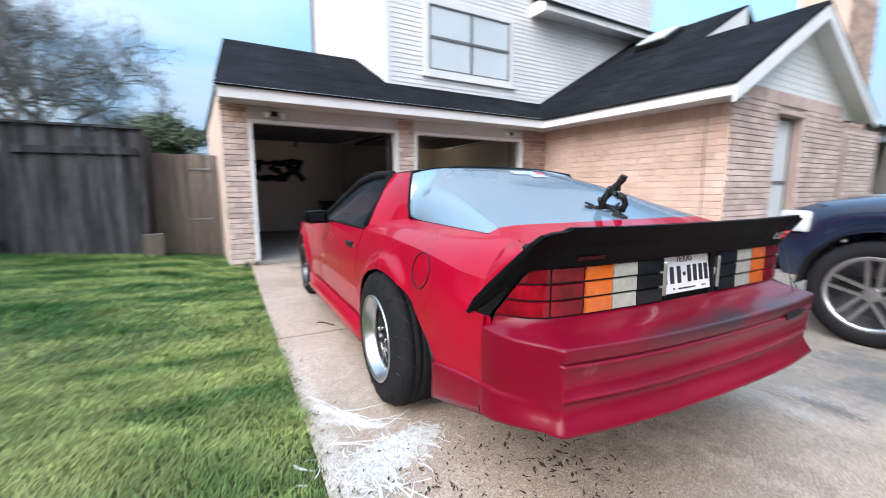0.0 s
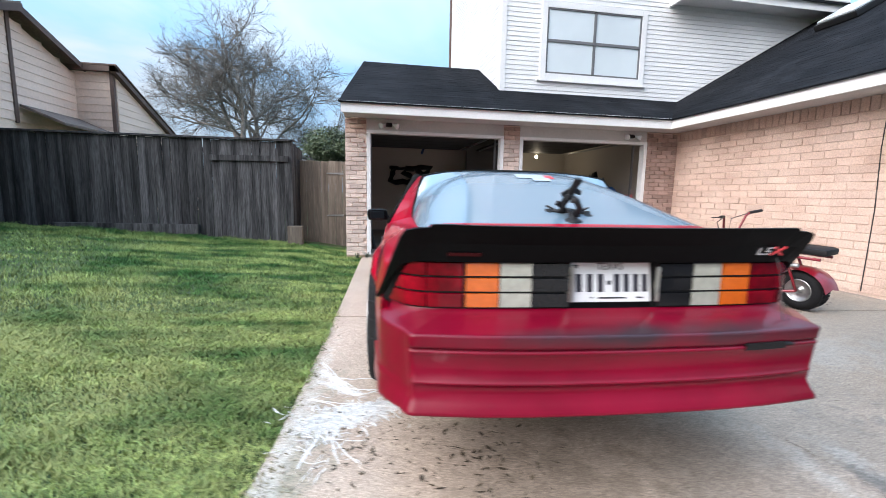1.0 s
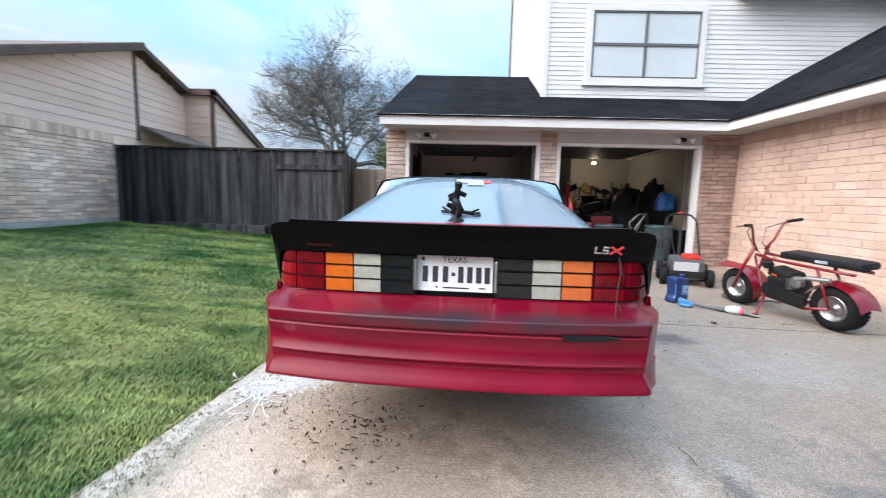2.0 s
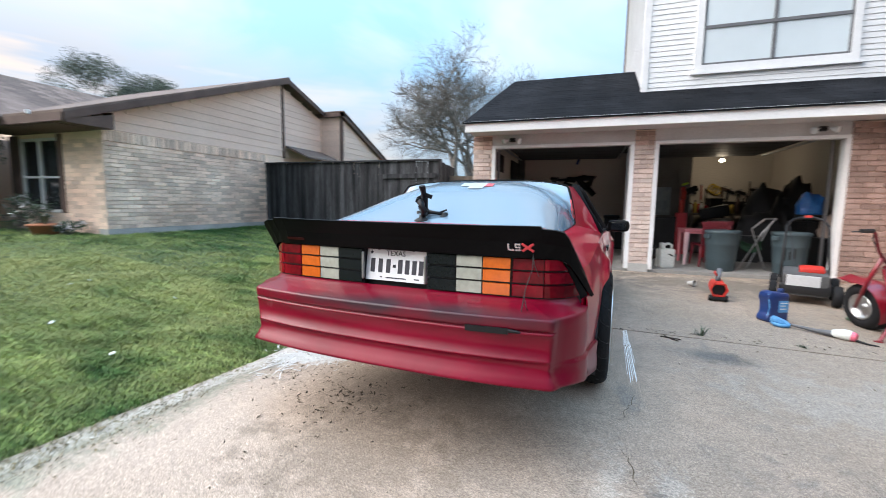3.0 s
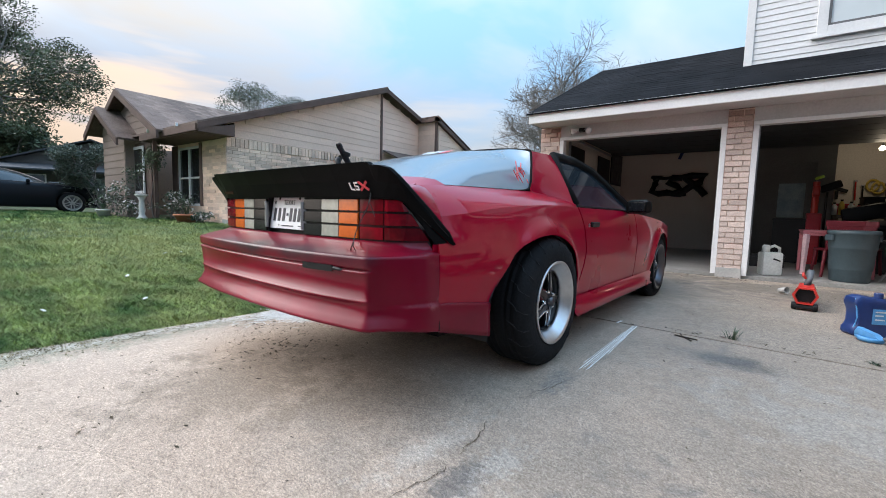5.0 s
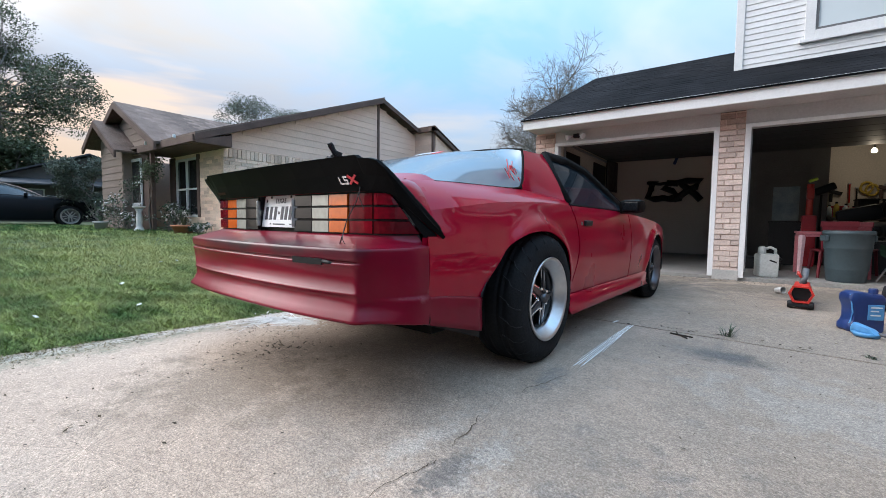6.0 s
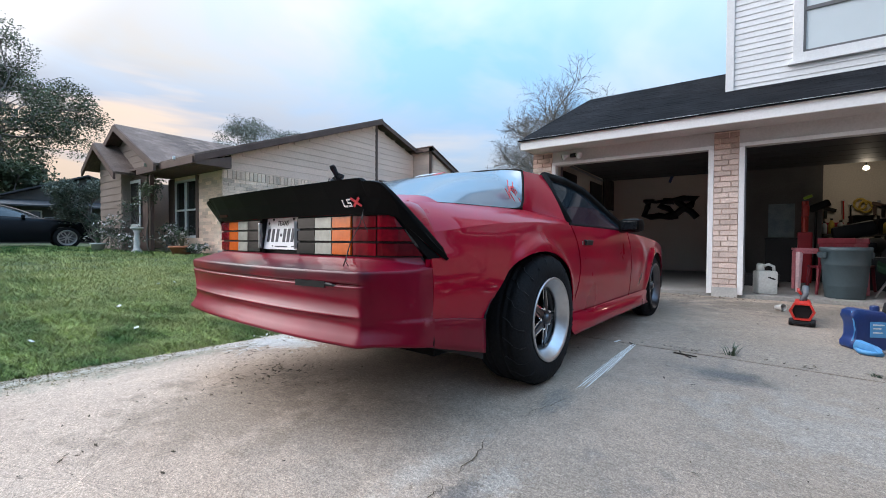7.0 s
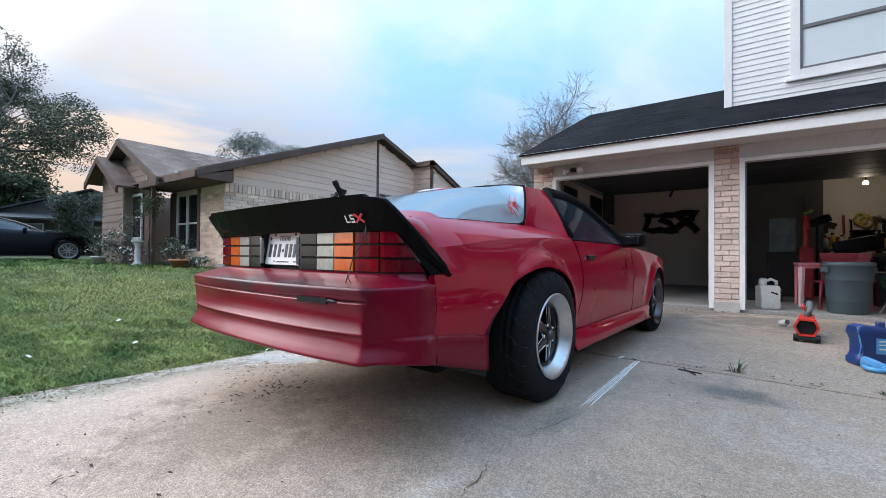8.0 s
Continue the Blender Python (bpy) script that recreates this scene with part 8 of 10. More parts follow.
def pickup_truck():
    """Dark blue pickup, nose to the house, beside the coupe."""
    t = thing("pickup_truck", pose(3.30, -4.08, 0.0, 0, 0, 0), "dark navy blue pickup truck parked on the driveway", "truck")
    hubs = ((1.05, 0.375), (4.90, 0.375))
    top = curve((0.0, 1.22), (2.2, 1.22), (3.3, 1.20), (3.6, 1.16), (4.6, 1.07), (5.25, 1.00), (5.55, 0.90))
    width = curve((0.0, 0.93), (0.6, 0.98), (3.5, 0.99), (4.6, 0.98), (5.2, 0.93), (5.55, 0.80))
    part("body", body_loft(top, 0.42, width, 0.0, 5.55, hubs, 0.44), "navy", t, "glossy navy blue body", smooth=True)
    bm = bmesh.new()
    rows = []
    for f, z, w in ((0.0, 1.2, 0.90), (0.5, 1.5, 0.82), (1.0, 1.74, 0.72)):
        rows.append([(-w, lerp(1.9, 2.3, f), z), (-w, lerp(3.75, 3.0, f), z), (w, lerp(3.75, 3.0, f), z), (w, lerp(1.9, 2.3, f), z), (-w, lerp(1.9, 2.3, f), z)])
    grid(bm, rows)
    part("cab_glass", bm, "pane_dark", t, "dark cab windows")
    bm = bmesh.new()
    box(bm, -0.74, 2.25, 1.73, 0.74, 3.05, 1.80, 0.03)
    part("cab_roof", bm, "navy", t)
    for s in (-1, 1):
        bm = bmesh.new()
        tube(bm, [(s * 0.91, 3.75, 1.19), (s * 0.73, 3.0, 1.74)], 0.045, 6)
        tube(bm, [(s * 0.91, 1.9, 1.19), (s * 0.73, 2.3, 1.74)], 0.06, 6)
        part("cab_pillar", bm, "navy", t)
        bm = bmesh.new()
        boxm(bm, pose(s * 0.855, 5.42, 0.86, 0, 0, s * 24), 0.09, 0.22, 0.17, 0.03)
        part("headlight", bm, "headlamp", t, "clear headlight")
        bm = bmesh.new()
        boxm(bm, pose(s * 1.06, 3.62, 1.28), 0.18, 0.10, 0.16, 0.03)
        part("mirror", bm, "black", t)
        for i, (hv, hz) in enumerate(hubs):
            simple_wheel(t, "wheel", pose(s * 0.87, hv, hz, 0, 90 * s, 0), 0.375, 0.26, 0.27)
            bm = bmesh.new()
            rows = []
            for k in range(15):
                a = math.pi * k / 14
                rows.append([(s * 0.985, hv + 0.445 * math.cos(a), hz + 0.445 * math.sin(a)), (s * 0.60, hv + 0.445 * math.cos(a), hz + 0.445 * math.sin(a))])
            grid(bm, rows)
            part("wheel_well", bm, "interior", t)
    bm = bmesh.new()
    box(bm, -0.80, 5.42, 0.40, 0.80, 5.66, 0.60, 0.04)
    part("front_bumper", bm, "chrome", t, "chrome front bumper")
    bm = bmesh.new()
    box(bm, -0.62, 5.46, 0.62, 0.62, 5.58, 0.94, 0.03)
    part("grille", bm, "black", t)
    bm = bmesh.new()
    box(bm, -0.8, 0.1, 0.36, 0.8, 5.3, 0.46)
    part("chassis", bm, "black", t)
    bm = bmesh.new()
    box(bm, -0.9, 0.0, 0.45, 0.9, 0.04, 1.2)
    part("tailgate", bm, "navy", t)


pickup_truck()


def black_coupe():
    t = thing("black_car", pose(-16.6, -0.24, 0.46, 0, 0, -8), "glossy black sports coupe parked on the next driveway", "car")
    hubs = ((1.0, 0.33), (3.7, 0.33))
    top = curve((0.0, 0.92), (1.0, 0.96), (2.6, 0.90), (3.2, 0.88), (4.0, 0.80), (4.55, 0.68))
    width = curve((0.0, 0.80), (0.5, 0.90), (3.7, 0.92), (4.2, 0.86), (4.6, 0.70))
    part("body", body_loft(top, 0.24, width, 0.0, 4.6, hubs, 0.37), "carblack", t, "glossy black body", smooth=True)
    bm = bmesh.new()
    rows = []
    for k in range(11):
        v = lerp(0.35, 3.15, k / 10)
        h = 0.93 + 0.42 * max(0, math.sin(math.pi * (k / 10) ** 1.1)) ** 0.8
        rows.append([(q * lerp(0.82, 0.60, (h - 0.93) / 0.42) * (1 if abs(q) < 1 else 1), v, 0.88 + (h - 0.88) * (1 - abs(q) ** 4)) for q in (j / 6 for j in range(-6, 7))])
    grid(bm, rows)
    part("cabin", bm, "pane_dark", t, "dark glass cabin", smooth=True)
    for s in (-1, 1):
        for hv, hz in hubs:
            simple_wheel(t, "wheel", pose(s * 0.82, hv, hz, 0, 90 * s, 0), 0.33, 0.24, 0.235)
        bm = bmesh.new()
        boxm(bm, pose(s * 0.92, 2.75, 0.95), 0.16, 0.09, 0.10, 0.03)
        part("mirror", bm, "carblack", t)
    bm = bmesh.new()
    poly(bm, [(0.2, 3.25, 0.955), (0.75, 3.2, 0.935), (0.72, 3.9, 0.89), (0.2, 3.95, 0.91)], (0, 0, 0.02))
    part("bonnet_stripe", bm, "sticker", t, "pale scoop on the bonnet")
    bm = bmesh.new()
    box(bm, -0.7, 0.1, 0.2, 0.7, 4.4, 0.26)
    part("floor_pan", bm, "black", t)


black_coupe()
bm = bmesh.new()
poly(bm, [(-19.5, -9, 0.44), (-15.2, -9, 0.44), (-15.2, 4.6, 0.44), (-19.5, 4.6, 0.44)], (0, 0, 0.02))
solid("driveway_next", bm, "concrete", "pale cement driveway of the next house", "driveway", kind="structure")

# ---- things on the driveway ----
def mini_bike():
    """Red mini bike on its stand, front wheel at y 0, tail at y -1."""
    t = thing("mini_bike", pose(3.17, 3.83, 0.007, 0, -6, 12.5), "red mini bike with fat tyres, leaning on its side stand", "mini bike")
    for y, nm in ((0.0, "front_wheel"), (-0.98, "rear_wheel")):
        w = thing(nm, pose(0, y, 0.205, 0, 90, 0), "", "")
        w.parent = t
        bm = bmesh.new()
        lathe(bm, [(0.110, -0.07), (0.135, -0.086), (0.168, -0.084), (0.194, -0.062), (0.204, -0.02), (0.204, 0.02), (0.194, 0.062), (0.168, 0.084), (0.135, 0.086), (0.110, 0.07)], steps=40, close=True)
        part("tyre", bm, "rubber", w, smooth=True)
        bm = bmesh.new()
        for k in range(34):
            for o in (-0.035, 0.035):
                boxm(bm, pose(0, 0, 0, 0, 0, 360 * (k + (0.5 if o > 0 else 0)) / 34) @ pose(0.2005, 0, o, 0, 0, 0), 0.008, 0.026, 0.055)
        part("tread", bm, "rubber", w)
        bm = bmesh.new()
        lathe(bm, [(0.0, 0.06), (0.022, 0.06), (0.026, 0.035), (0.05, 0.03), (0.098, 0.052), (0.108, 0.08), (0.116, 0.08), (0.116, -0.08), (0.108, -0.08), (0.098, -0.052), (0.05, -0.03), (0.026, -0.035), (0.022, -0.06), (0.0, -0.06)], steps=32)
        part("rim", bm, "alloy_dull", w, smooth=True)
    for s in (-1, 1):
        bm = bmesh.new()
        tube(bm, [(s * 0.115, 0.0, 0.205), (s * 0.115, -0.12, 0.45), (s * 0.09, -0.23, 0.68)], 0.016, 8)
        part("fork", bm, "bike_red", t, smooth=True)
        bm = bmesh.new()
        tube(bm, [(s * 0.05, -0.22, 0.64), (s * 0.13, -0.25, 0.74), (s * 0.19, -0.29, 0.90), (s * 0.23, -0.31, 0.925)], 0.012, 8)
        part("handlebar", bm, "bike_red", t, smooth=True)
        bm = bmesh.new()
        tube(bm, [(s * 0.22, -0.305, 0.925), (s * 0.35, -0.36, 0.94)], 0.017, 8)
        part("grip", bm, "black", t)
        bm = bmesh.new()
        tube(bm, [(s * 0.23, -0.28, 0.92), (s * 0.34, -0.25, 0.925)], 0.006, 6)
        part("brake_lever", bm, "black", t)
        bm = bmesh.new()
        tube(bm, [(s * 0.06, -0.22, 0.60), (s * 0.09, -0.42, 0.575), (s * 0.10, -0.98, 0.55), (s * 0.10, -1.16, 0.545)], 0.014, 8)
        tube(bm, [(s * 0.06, -0.21, 0.58), (s * 0.09, -0.34, 0.19), (s * 0.10, -0.75, 0.15), (s * 0.11, -0.98, 0.205)], 0.014, 8)
        tube(bm, [(s * 0.11, -0.98, 0.205), (s * 0.10, -0.86, 0.55)], 0.013, 8)
        part("frame_tube", bm, "bike_red", t, smooth=True)
    bm = bmesh.new()
    rows = []
    for k in range(11):
        a = radians(lerp(78, 196, (k - 1) / 9))
        fy, fz = (0.20, 0.205 + 0.262) if k == 0 else (0.25 * math.cos(a), 0.205 + 0.25 * math.sin(a))
        rows.append([(x, fy, fz - abs(x) * 0.25) for x in (-0.11, -0.06, 0, 0.06, 0.11)])
    grid(bm, rows)
    thick(bm, 0.004)
    part("front_fender", bm, "bike_red", t, smooth=True)
    bm = bmesh.new()
    rows = []
    for k in range(11):
        a = radians(lerp(30, 170, k / 10))
        rows.append([(x, -0.98 + 0.25 * math.cos(a), 0.205 + 0.25 * math.sin(a) - abs(x) * 0.25) for x in (-0.11, -0.06, 0, 0.06, 0.11)])
    grid(bm, rows)
    thick(bm, 0.004)
    part("rear_fender", bm, "bike_red", t, smooth=True)
    bm = bmesh.new()
    boxm(bm, pose(0, -0.86, 0.625, 2, 0, 0), 0.22, 0.70, 0.07, 0.03)
    seat = part("seat", bm, "black", t, "black padded seat", smooth=True)
    bm = bmesh.new()
    boxm(bm, pose(-0.112, -0.90, 0.622), 0.004, 0.10, 0.026)
    part("seat_tag", bm, "sticker", seat)
    bm = bmesh.new()
    boxm(bm, pose(0, -0.52, 0.30), 0.24, 0.26, 0.22, 0.03)
    boxm(bm, pose(0, -0.50, 0.43, 12, 0, 0), 0.20, 0.24, 0.09, 0.025)
    lathe(bm, [(0.11, 0), (0.12, 0.03), (0.10, 0.06), (0.0, 0.065)], pose(0.12, -0.52, 0.30, 0, 90, 0), 20)
    lathe(bm, [(0.045, 0), (0.05, 0.02), (0.045, 0.06), (0.0, 0.065)], pose(-0.10, -0.40, 0.50, 0, -20, 0), 18)
    engine = part("engine", bm, "black", t, "black engine with pull starter")
    bm = bmesh.new()
    lathe(bm, [(0.0, 0.0), (0.055, 0.0), (0.055, -0.05), (0.03, -0.06), (0.0, -0.06)], pose(-0.09, -0.70, 0.40, 0, 90, 0), 18)
    for k in range(5):
        boxm(bm, pose(-0.10, -0.62 - 0.012 * k, 0.37), 0.10, 0.004, 0.10)
    part("cylinder_fins", bm, "alloy_dull", engine, "bare metal cylinder fins")
    bm = bmesh.new()
    boxm(bm, pose(-0.102, -0.46, 0.425, 12, 0, 0), 0.006, 0.05, 0.02)
    part("engine_tag", bm, "lens_amber", engine)
    bm = bmesh.new()
    poly(bm, [(-0.115, -0.59 + (0.14 if math.cos(a) > 0 else -0.16) + (0.072 if math.cos(a) > 0 else 0.055) * math.cos(a), 0.25 + (0.03 if math.cos(a) > 0 else -0.025) + (0.072 if math.cos(a) > 0 else 0.055) * math.sin(a)) for a in (2 * math.pi * (k + 0.5) / 20 for k in range(20))], (-0.05, 0, 0))
    bmesh.ops.recalc_face_normals(bm, faces=bm.faces)
    part("chain_guard", bm, "black", t)
    bm = bmesh.new()
    tube(bm, [(-0.11, -0.64, 0.36), (-0.14, -0.70, 0.43), (-0.14, -0.82, 0.46), (-0.13, -1.0, 0.47)], 0.02, 8)
    part("exhaust", bm, "alloy_dull", t)
    bm = bmesh.new()
    tube(bm, [(-0.10, -0.36, 0.18), (-0.26, -0.42, 0.028)], 0.013, 7)
    boxm(bm, pose(-0.265, -0.42, 0.026, 0, 6, 0), 0.05, 0.04, 0.012)
    part("side_stand", bm, "bike_red", t)
    bm = bmesh.new()
    tube(bm, [(0.2, -0.30, 0.92), (0.12, -0.17, 0.86), (0.06, -0.18, 0.70), (0.05, -0.35, 0.55)], 0.005, 5)
    part("throttle_cable", bm, "cord", t)
    bm = bmesh.new()
    tube(bm, [(-0.2, -0.30, 0.92), (-0.10, -0.15, 0.84), (-0.05, -0.17, 0.68), (-0.04, -0.4, 0.5)], 0.005, 5)
    part("brake_cable", bm, "cord", t)


mini_bike()


def lawn_mower():
    t = thing("lawn_mower", pose(3.10, 4.92, 0.024, 0, 0, 160), "black and orange push lawn mower with a bar handle", "lawn mower")
    bm = bmesh.new()
    boxm(bm, pose(0, 0.0, 0.17), 0.46, 0.56, 0.14, 0.05)
    part("deck", bm, "dark_metal", t, smooth=True)
    bm = bmesh.new()
    boxm(bm, pose(0, 0.08, 0.235, -6, 0, 0), 0.40, 0.40, 0.25, 0.035)
    part("motor_cover", bm, "mower_grey", t, "dusty grey front cover", smooth=True)
    bm = bmesh.new()
    boxm(bm, pose(-0.05, 0.10, 0.372, -8, 0, 0), 0.22, 0.20, 0.07, 0.03)
    part("battery_lid", bm, "orange", t, "bright orange lid", smooth=True)
    bm = bmesh.new()
    boxm(bm, pose(0.02, 0.283, 0.26, -6, 0, 0), 0.29, 0.014, 0.12, 0.004)
    part("front_plate", bm, "grey_trim", t, "pale worn front plate")
    for x in (-1, 1):
        for y, r in ((0.22, 0.115), (-0.24, 0.13)):
            bm = bmesh.new()
            lathe(bm, [(0.03, -0.025), (r - 0.01, -0.025), (r, -0.01), (r, 0.01), (r - 0.01, 0.025), (0.03, 0.025)], pose(x * 0.275, y, r, 0, 90, 0) @ Matrix.Diagonal((1, 1, 1.5, 1)), 26, close=True)
            part("wheel", bm, "rubber", t)
        bm = bmesh.new()
        tube(bm, [(x * 0.22, -0.16, 0.22), (x * 0.21, -0.42, 0.60), (x * 0.20, -0.60, 0.84), (x * 0.15, -0.68, 0.91), (x * 0.04, -0.72, 0.95)], 0.014, 7)
        part("handle_bar", bm, "black", t, smooth=True)
    bm = bmesh.new()
    tube(bm, [(-0.10, -0.71, 0.935), (0.10, -0.71, 0.935)], 0.016, 7)
    part("grip", bm, "black", t)
    bm = bmesh.new()
    boxm(bm, pose(0, -0.72, 0.95), 0.08, 0.045, 0.04, 0.012)
    part("switch_box", bm, "orange", t)
    bm = bmesh.new()
    tube(bm, [(0.18, -0.62, 0.85), (0.14, -0.5, 0.66), (0.1, -0.2, 0.36)], 0.006, 5)
    part("cable", bm, "cord", t)


lawn_mower()


def floor_jack():
    """Low trolley jack seen nose-on: a six-sided red nose round a dark opening, on a black axle."""
    t = thing("floor_jack", pose(2.155, 4.53, drive_z(4.5), 0, 0, -6), "orange-red trolley jack with a grey handle socket and black base", "jack")
    nose = [(-0.055, 0.055), (0.055, 0.055), (0.092, 0.135), (0.060, 0.205), (-0.060, 0.205), (-0.092, 0.135)]
    bm = bmesh.new()
    loops = [[bm.verts.new((x * w, y, 0.13 + (z - 0.13) * w)) for x, z in nose] for y, w in ((-0.06, 1.0), (0.02, 0.96), (0.02, 0.78), (-0.06, 0.80))]
    for p, q in zip(loops, loops[1:] + loops[:1]):
        for k in range(6):
            bm.faces.new((p[k], p[(k + 1) % 6], q[(k + 1) % 6], q[k]))
    bmesh.ops.recalc_face_normals(bm, faces=bm.faces)
    part("nose", bm, "orange", t, "orange-red pressed steel nose")
    bm = bmesh.new()
    grid(bm, [[(x * w, y, 0.045 + (z - 0.045) * h) for x, z in nose + nose[:1]] for y, w, h in ((0.02, 0.94, 1.0), (0.16, 0.82, 1.12), (0.32, 0.62, 0.95), (0.46, 0.45, 0.7))])
    thick(bm, 0.006)
    part("body", bm, "orange", t, smooth=True)
    # black block fills the nose in place of the hollow's shade
    bm = bmesh.new()
    boxm(bm, pose(0, -0.005, 0.13), 0.13, 0.02, 0.12)
    part("opening", bm, "black", t, "black block standing in for the shaded hollow")
    bm = bmesh.new()
    boxm(bm, pose(0, -0.02, 0.032), 0.13, 0.10, 0.030, 0.006)
    part("base", bm, "black", t)
    for s in (-1, 1):
        bm = bmesh.new()
        lathe(bm, [(0.0, -0.02), (0.030, -0.02), (0.034, -0.01), (0.034, 0.01), (0.030, 0.02), (0.0, 0.02)], pose(s * 0.072, -0.03, 0.034, 0, 90, 0), 16)
        part("wheel", bm, "black", t)
    bm = bmesh.new()
    tube(bm, [(0.0, 0.10, 0.19), (0.012, 0.14, 0.27), (0.022, 0.17, 0.345)], [0.032, 0.028, 0.026], 12)
    part("handle_socket", bm, "tube_grey", t, "grey handle socket", smooth=True)
    bm = bmesh.new()
    tube(bm, [(-0.01, 0.12, 0.27), (-0.028, 0.11, 0.30), (-0.032, 0.12, 0.325)], [0.010, 0.014, 0.008], 8)
    part("release_knob", bm, "orange", t)


floor_jack()


def oil_jug():
    """Dark blue five-quart jug: waisted side with a grip, ribbed edge, cap and label."""
    t = thing("oil_jug", pose(2.42, 3.80, 0.010, 0, 0, 26), "dark blue plastic motor oil jug with a light blue label", "jug")
    outline = [(-0.10, 0.0), (0.10, 0.0), (0.115, 0.015), (0.115, 0.255), (0.10, 0.27), (0.03, 0.275), (-0.02, 0.285), (-0.075, 0.29), (-0.105, 0.275), (-0.112, 0.245), (-0.098, 0.215), (-0.088, 0.18), (-0.088, 0.10), (-0.098, 0.07), (-0.114, 0.05), (-0.114, 0.015)]
    bm = bmesh.new()
    loops = []
    for y, k in ((-0.062, 0.90), (-0.052, 0.975), (-0.035, 1.0), (0.035, 1.0), (0.052, 0.975), (0.062, 0.90)):
        loops.append([bm.verts.new((x * k, y, 0.14 + (z - 0.14) * k - 0.14 * (1 - k))) for x, z in outline])
    for p, q in zip(loops, loops[1:]):
        for i in range(len(p)):
            bm.faces.new((p[i], p[(i + 1) % len(p)], q[(i + 1) % len(p)], q[i]))
    bm.faces.new(loops[0])
    bm.faces.new(loops[-1][::-1])
    bmesh.ops.recalc_face_normals(bm, faces=bm.faces)
    part("jug_body", bm, "blue_plastic", t, smooth=True, crease=40)
    bm = bmesh.new()
    box(bm, 0.0, -0.0665, 0.09, 0.098, -0.0605, 0.20, 0.003)
    label = part("jug_label", bm, "lightblue", t, "light blue label")
    for z, w in ((0.175, 0.07), (0.15, 0.05), (0.12, 0.06)):
        bm = bmesh.new()
        box(bm, 0.015, -0.069, z, 0.015 + w, -0.0668, z + 0.009)
        part("print_bar", bm, "milky", label)
    bm = bmesh.new()
    lathe(bm, [(0.026, 0.272), (0.026, 0.300), (0.023, 0.308), (0.0, 0.309)], Matrix.Translation((0.07, 0, 0)), 16)
    part("cap", bm, "blue_plastic", t)
    bm = bmesh.new()
    tube(bm, [(-0.102, -0.045, 0.27), (-0.094, -0.052, 0.20), (-0.086, -0.054, 0.14), (-0.094, -0.052, 0.08), (-0.106, -0.045, 0.03)], 0.005, 6)
    part("grip_rib", bm, "lightblue", t, "pale moulded rib")


oil_jug()


def plastic_wand():
    """Light blue head, a long grey taper and a white end with a pink cap, lying flat."""
    t = thing("plastic_wand", pose(2.43, 3.665, 0.004, 0, 0, -42) @ Matrix.Diagonal((0.68, 0.72, 0.8, 1)), "light blue plastic toy wand with a grey shaft and white end", "toy")
    bm = bmesh.new()
    boxm(bm, pose(0.03, -0.09, 0.06, 0, 16, 14), 0.17, 0.10, 0.085, 0.035)
    boxm(bm, pose(0.115, -0.075, 0.04, 0, 30, -8), 0.10, 0.08, 0.06, 0.024)
    part("head", bm, "lightblue", t, "crumpled light blue head", smooth=True)
    bm = bmesh.new()
    tube(bm, [(-0.03, -0.13, 0.04), (0.03, -0.165, 0.03), (0.10, -0.15, 0.025), (0.15, -0.10, 0.03)], [0.014, 0.02, 0.02, 0.014], 8)
    part("loop", bm, "lightblue", t, smooth=True)
    bm = bmesh.new()
    tube(bm, [(0.15, -0.06, 0.045), (0.40, -0.05, 0.035), (0.62, -0.04, 0.04)], [0.014, 0.020, 0.036], 12)
    part("shaft", bm, "tube_grey", t, "grey tapering shaft")
    bm = bmesh.new()
    tube(bm, [(0.58, -0.04, 0.045), (0.62, -0.038, 0.05), (0.69, -0.035, 0.056), (0.74, -0.03, 0.055), (0.765, -0.03, 0.052)], [0.036, 0.046, 0.056, 0.054, 0.044], 14)
    part("cup", bm, "milky", t, "white plastic end", smooth=True)
    bm = bmesh.new()
    tube(bm, [(0.755, -0.03, 0.052), (0.79, -0.028, 0.05), (0.805, -0.028, 0.048)], [0.05, 0.046, 0.03], 12)
    part("cap", bm, "pink_cap", t, "pink cap")
    bm = bmesh.new()
    tube(bm, [(0.78, -0.03, 0.02), (0.92, -0.05, 0.01), (1.0, -0.03, 0.01)], [0.014, 0.01, 0.006], 6)
    part("strap", bm, "black", t)


plastic_wand()


def hose():
    bm = bmesh.new()
    pts = []
    for k in range(60):
        a = k / 59 * 6.5
        r = 0.42 + 0.12 * math.sin(a * 1.7)
        pts.append((3.55 + r * math.cos(a) * 1.2, 4.15 + r * math.sin(a) * 0.55, drive_z(4.1) + 0.013 + 0.01 * (k % 7 == 0)))
    tube(bm, pts, 0.010, 6)
    solid("garden_hose", bm, "leaf_bush", "thin green garden hose looped on the driveway", "hose")


hose()


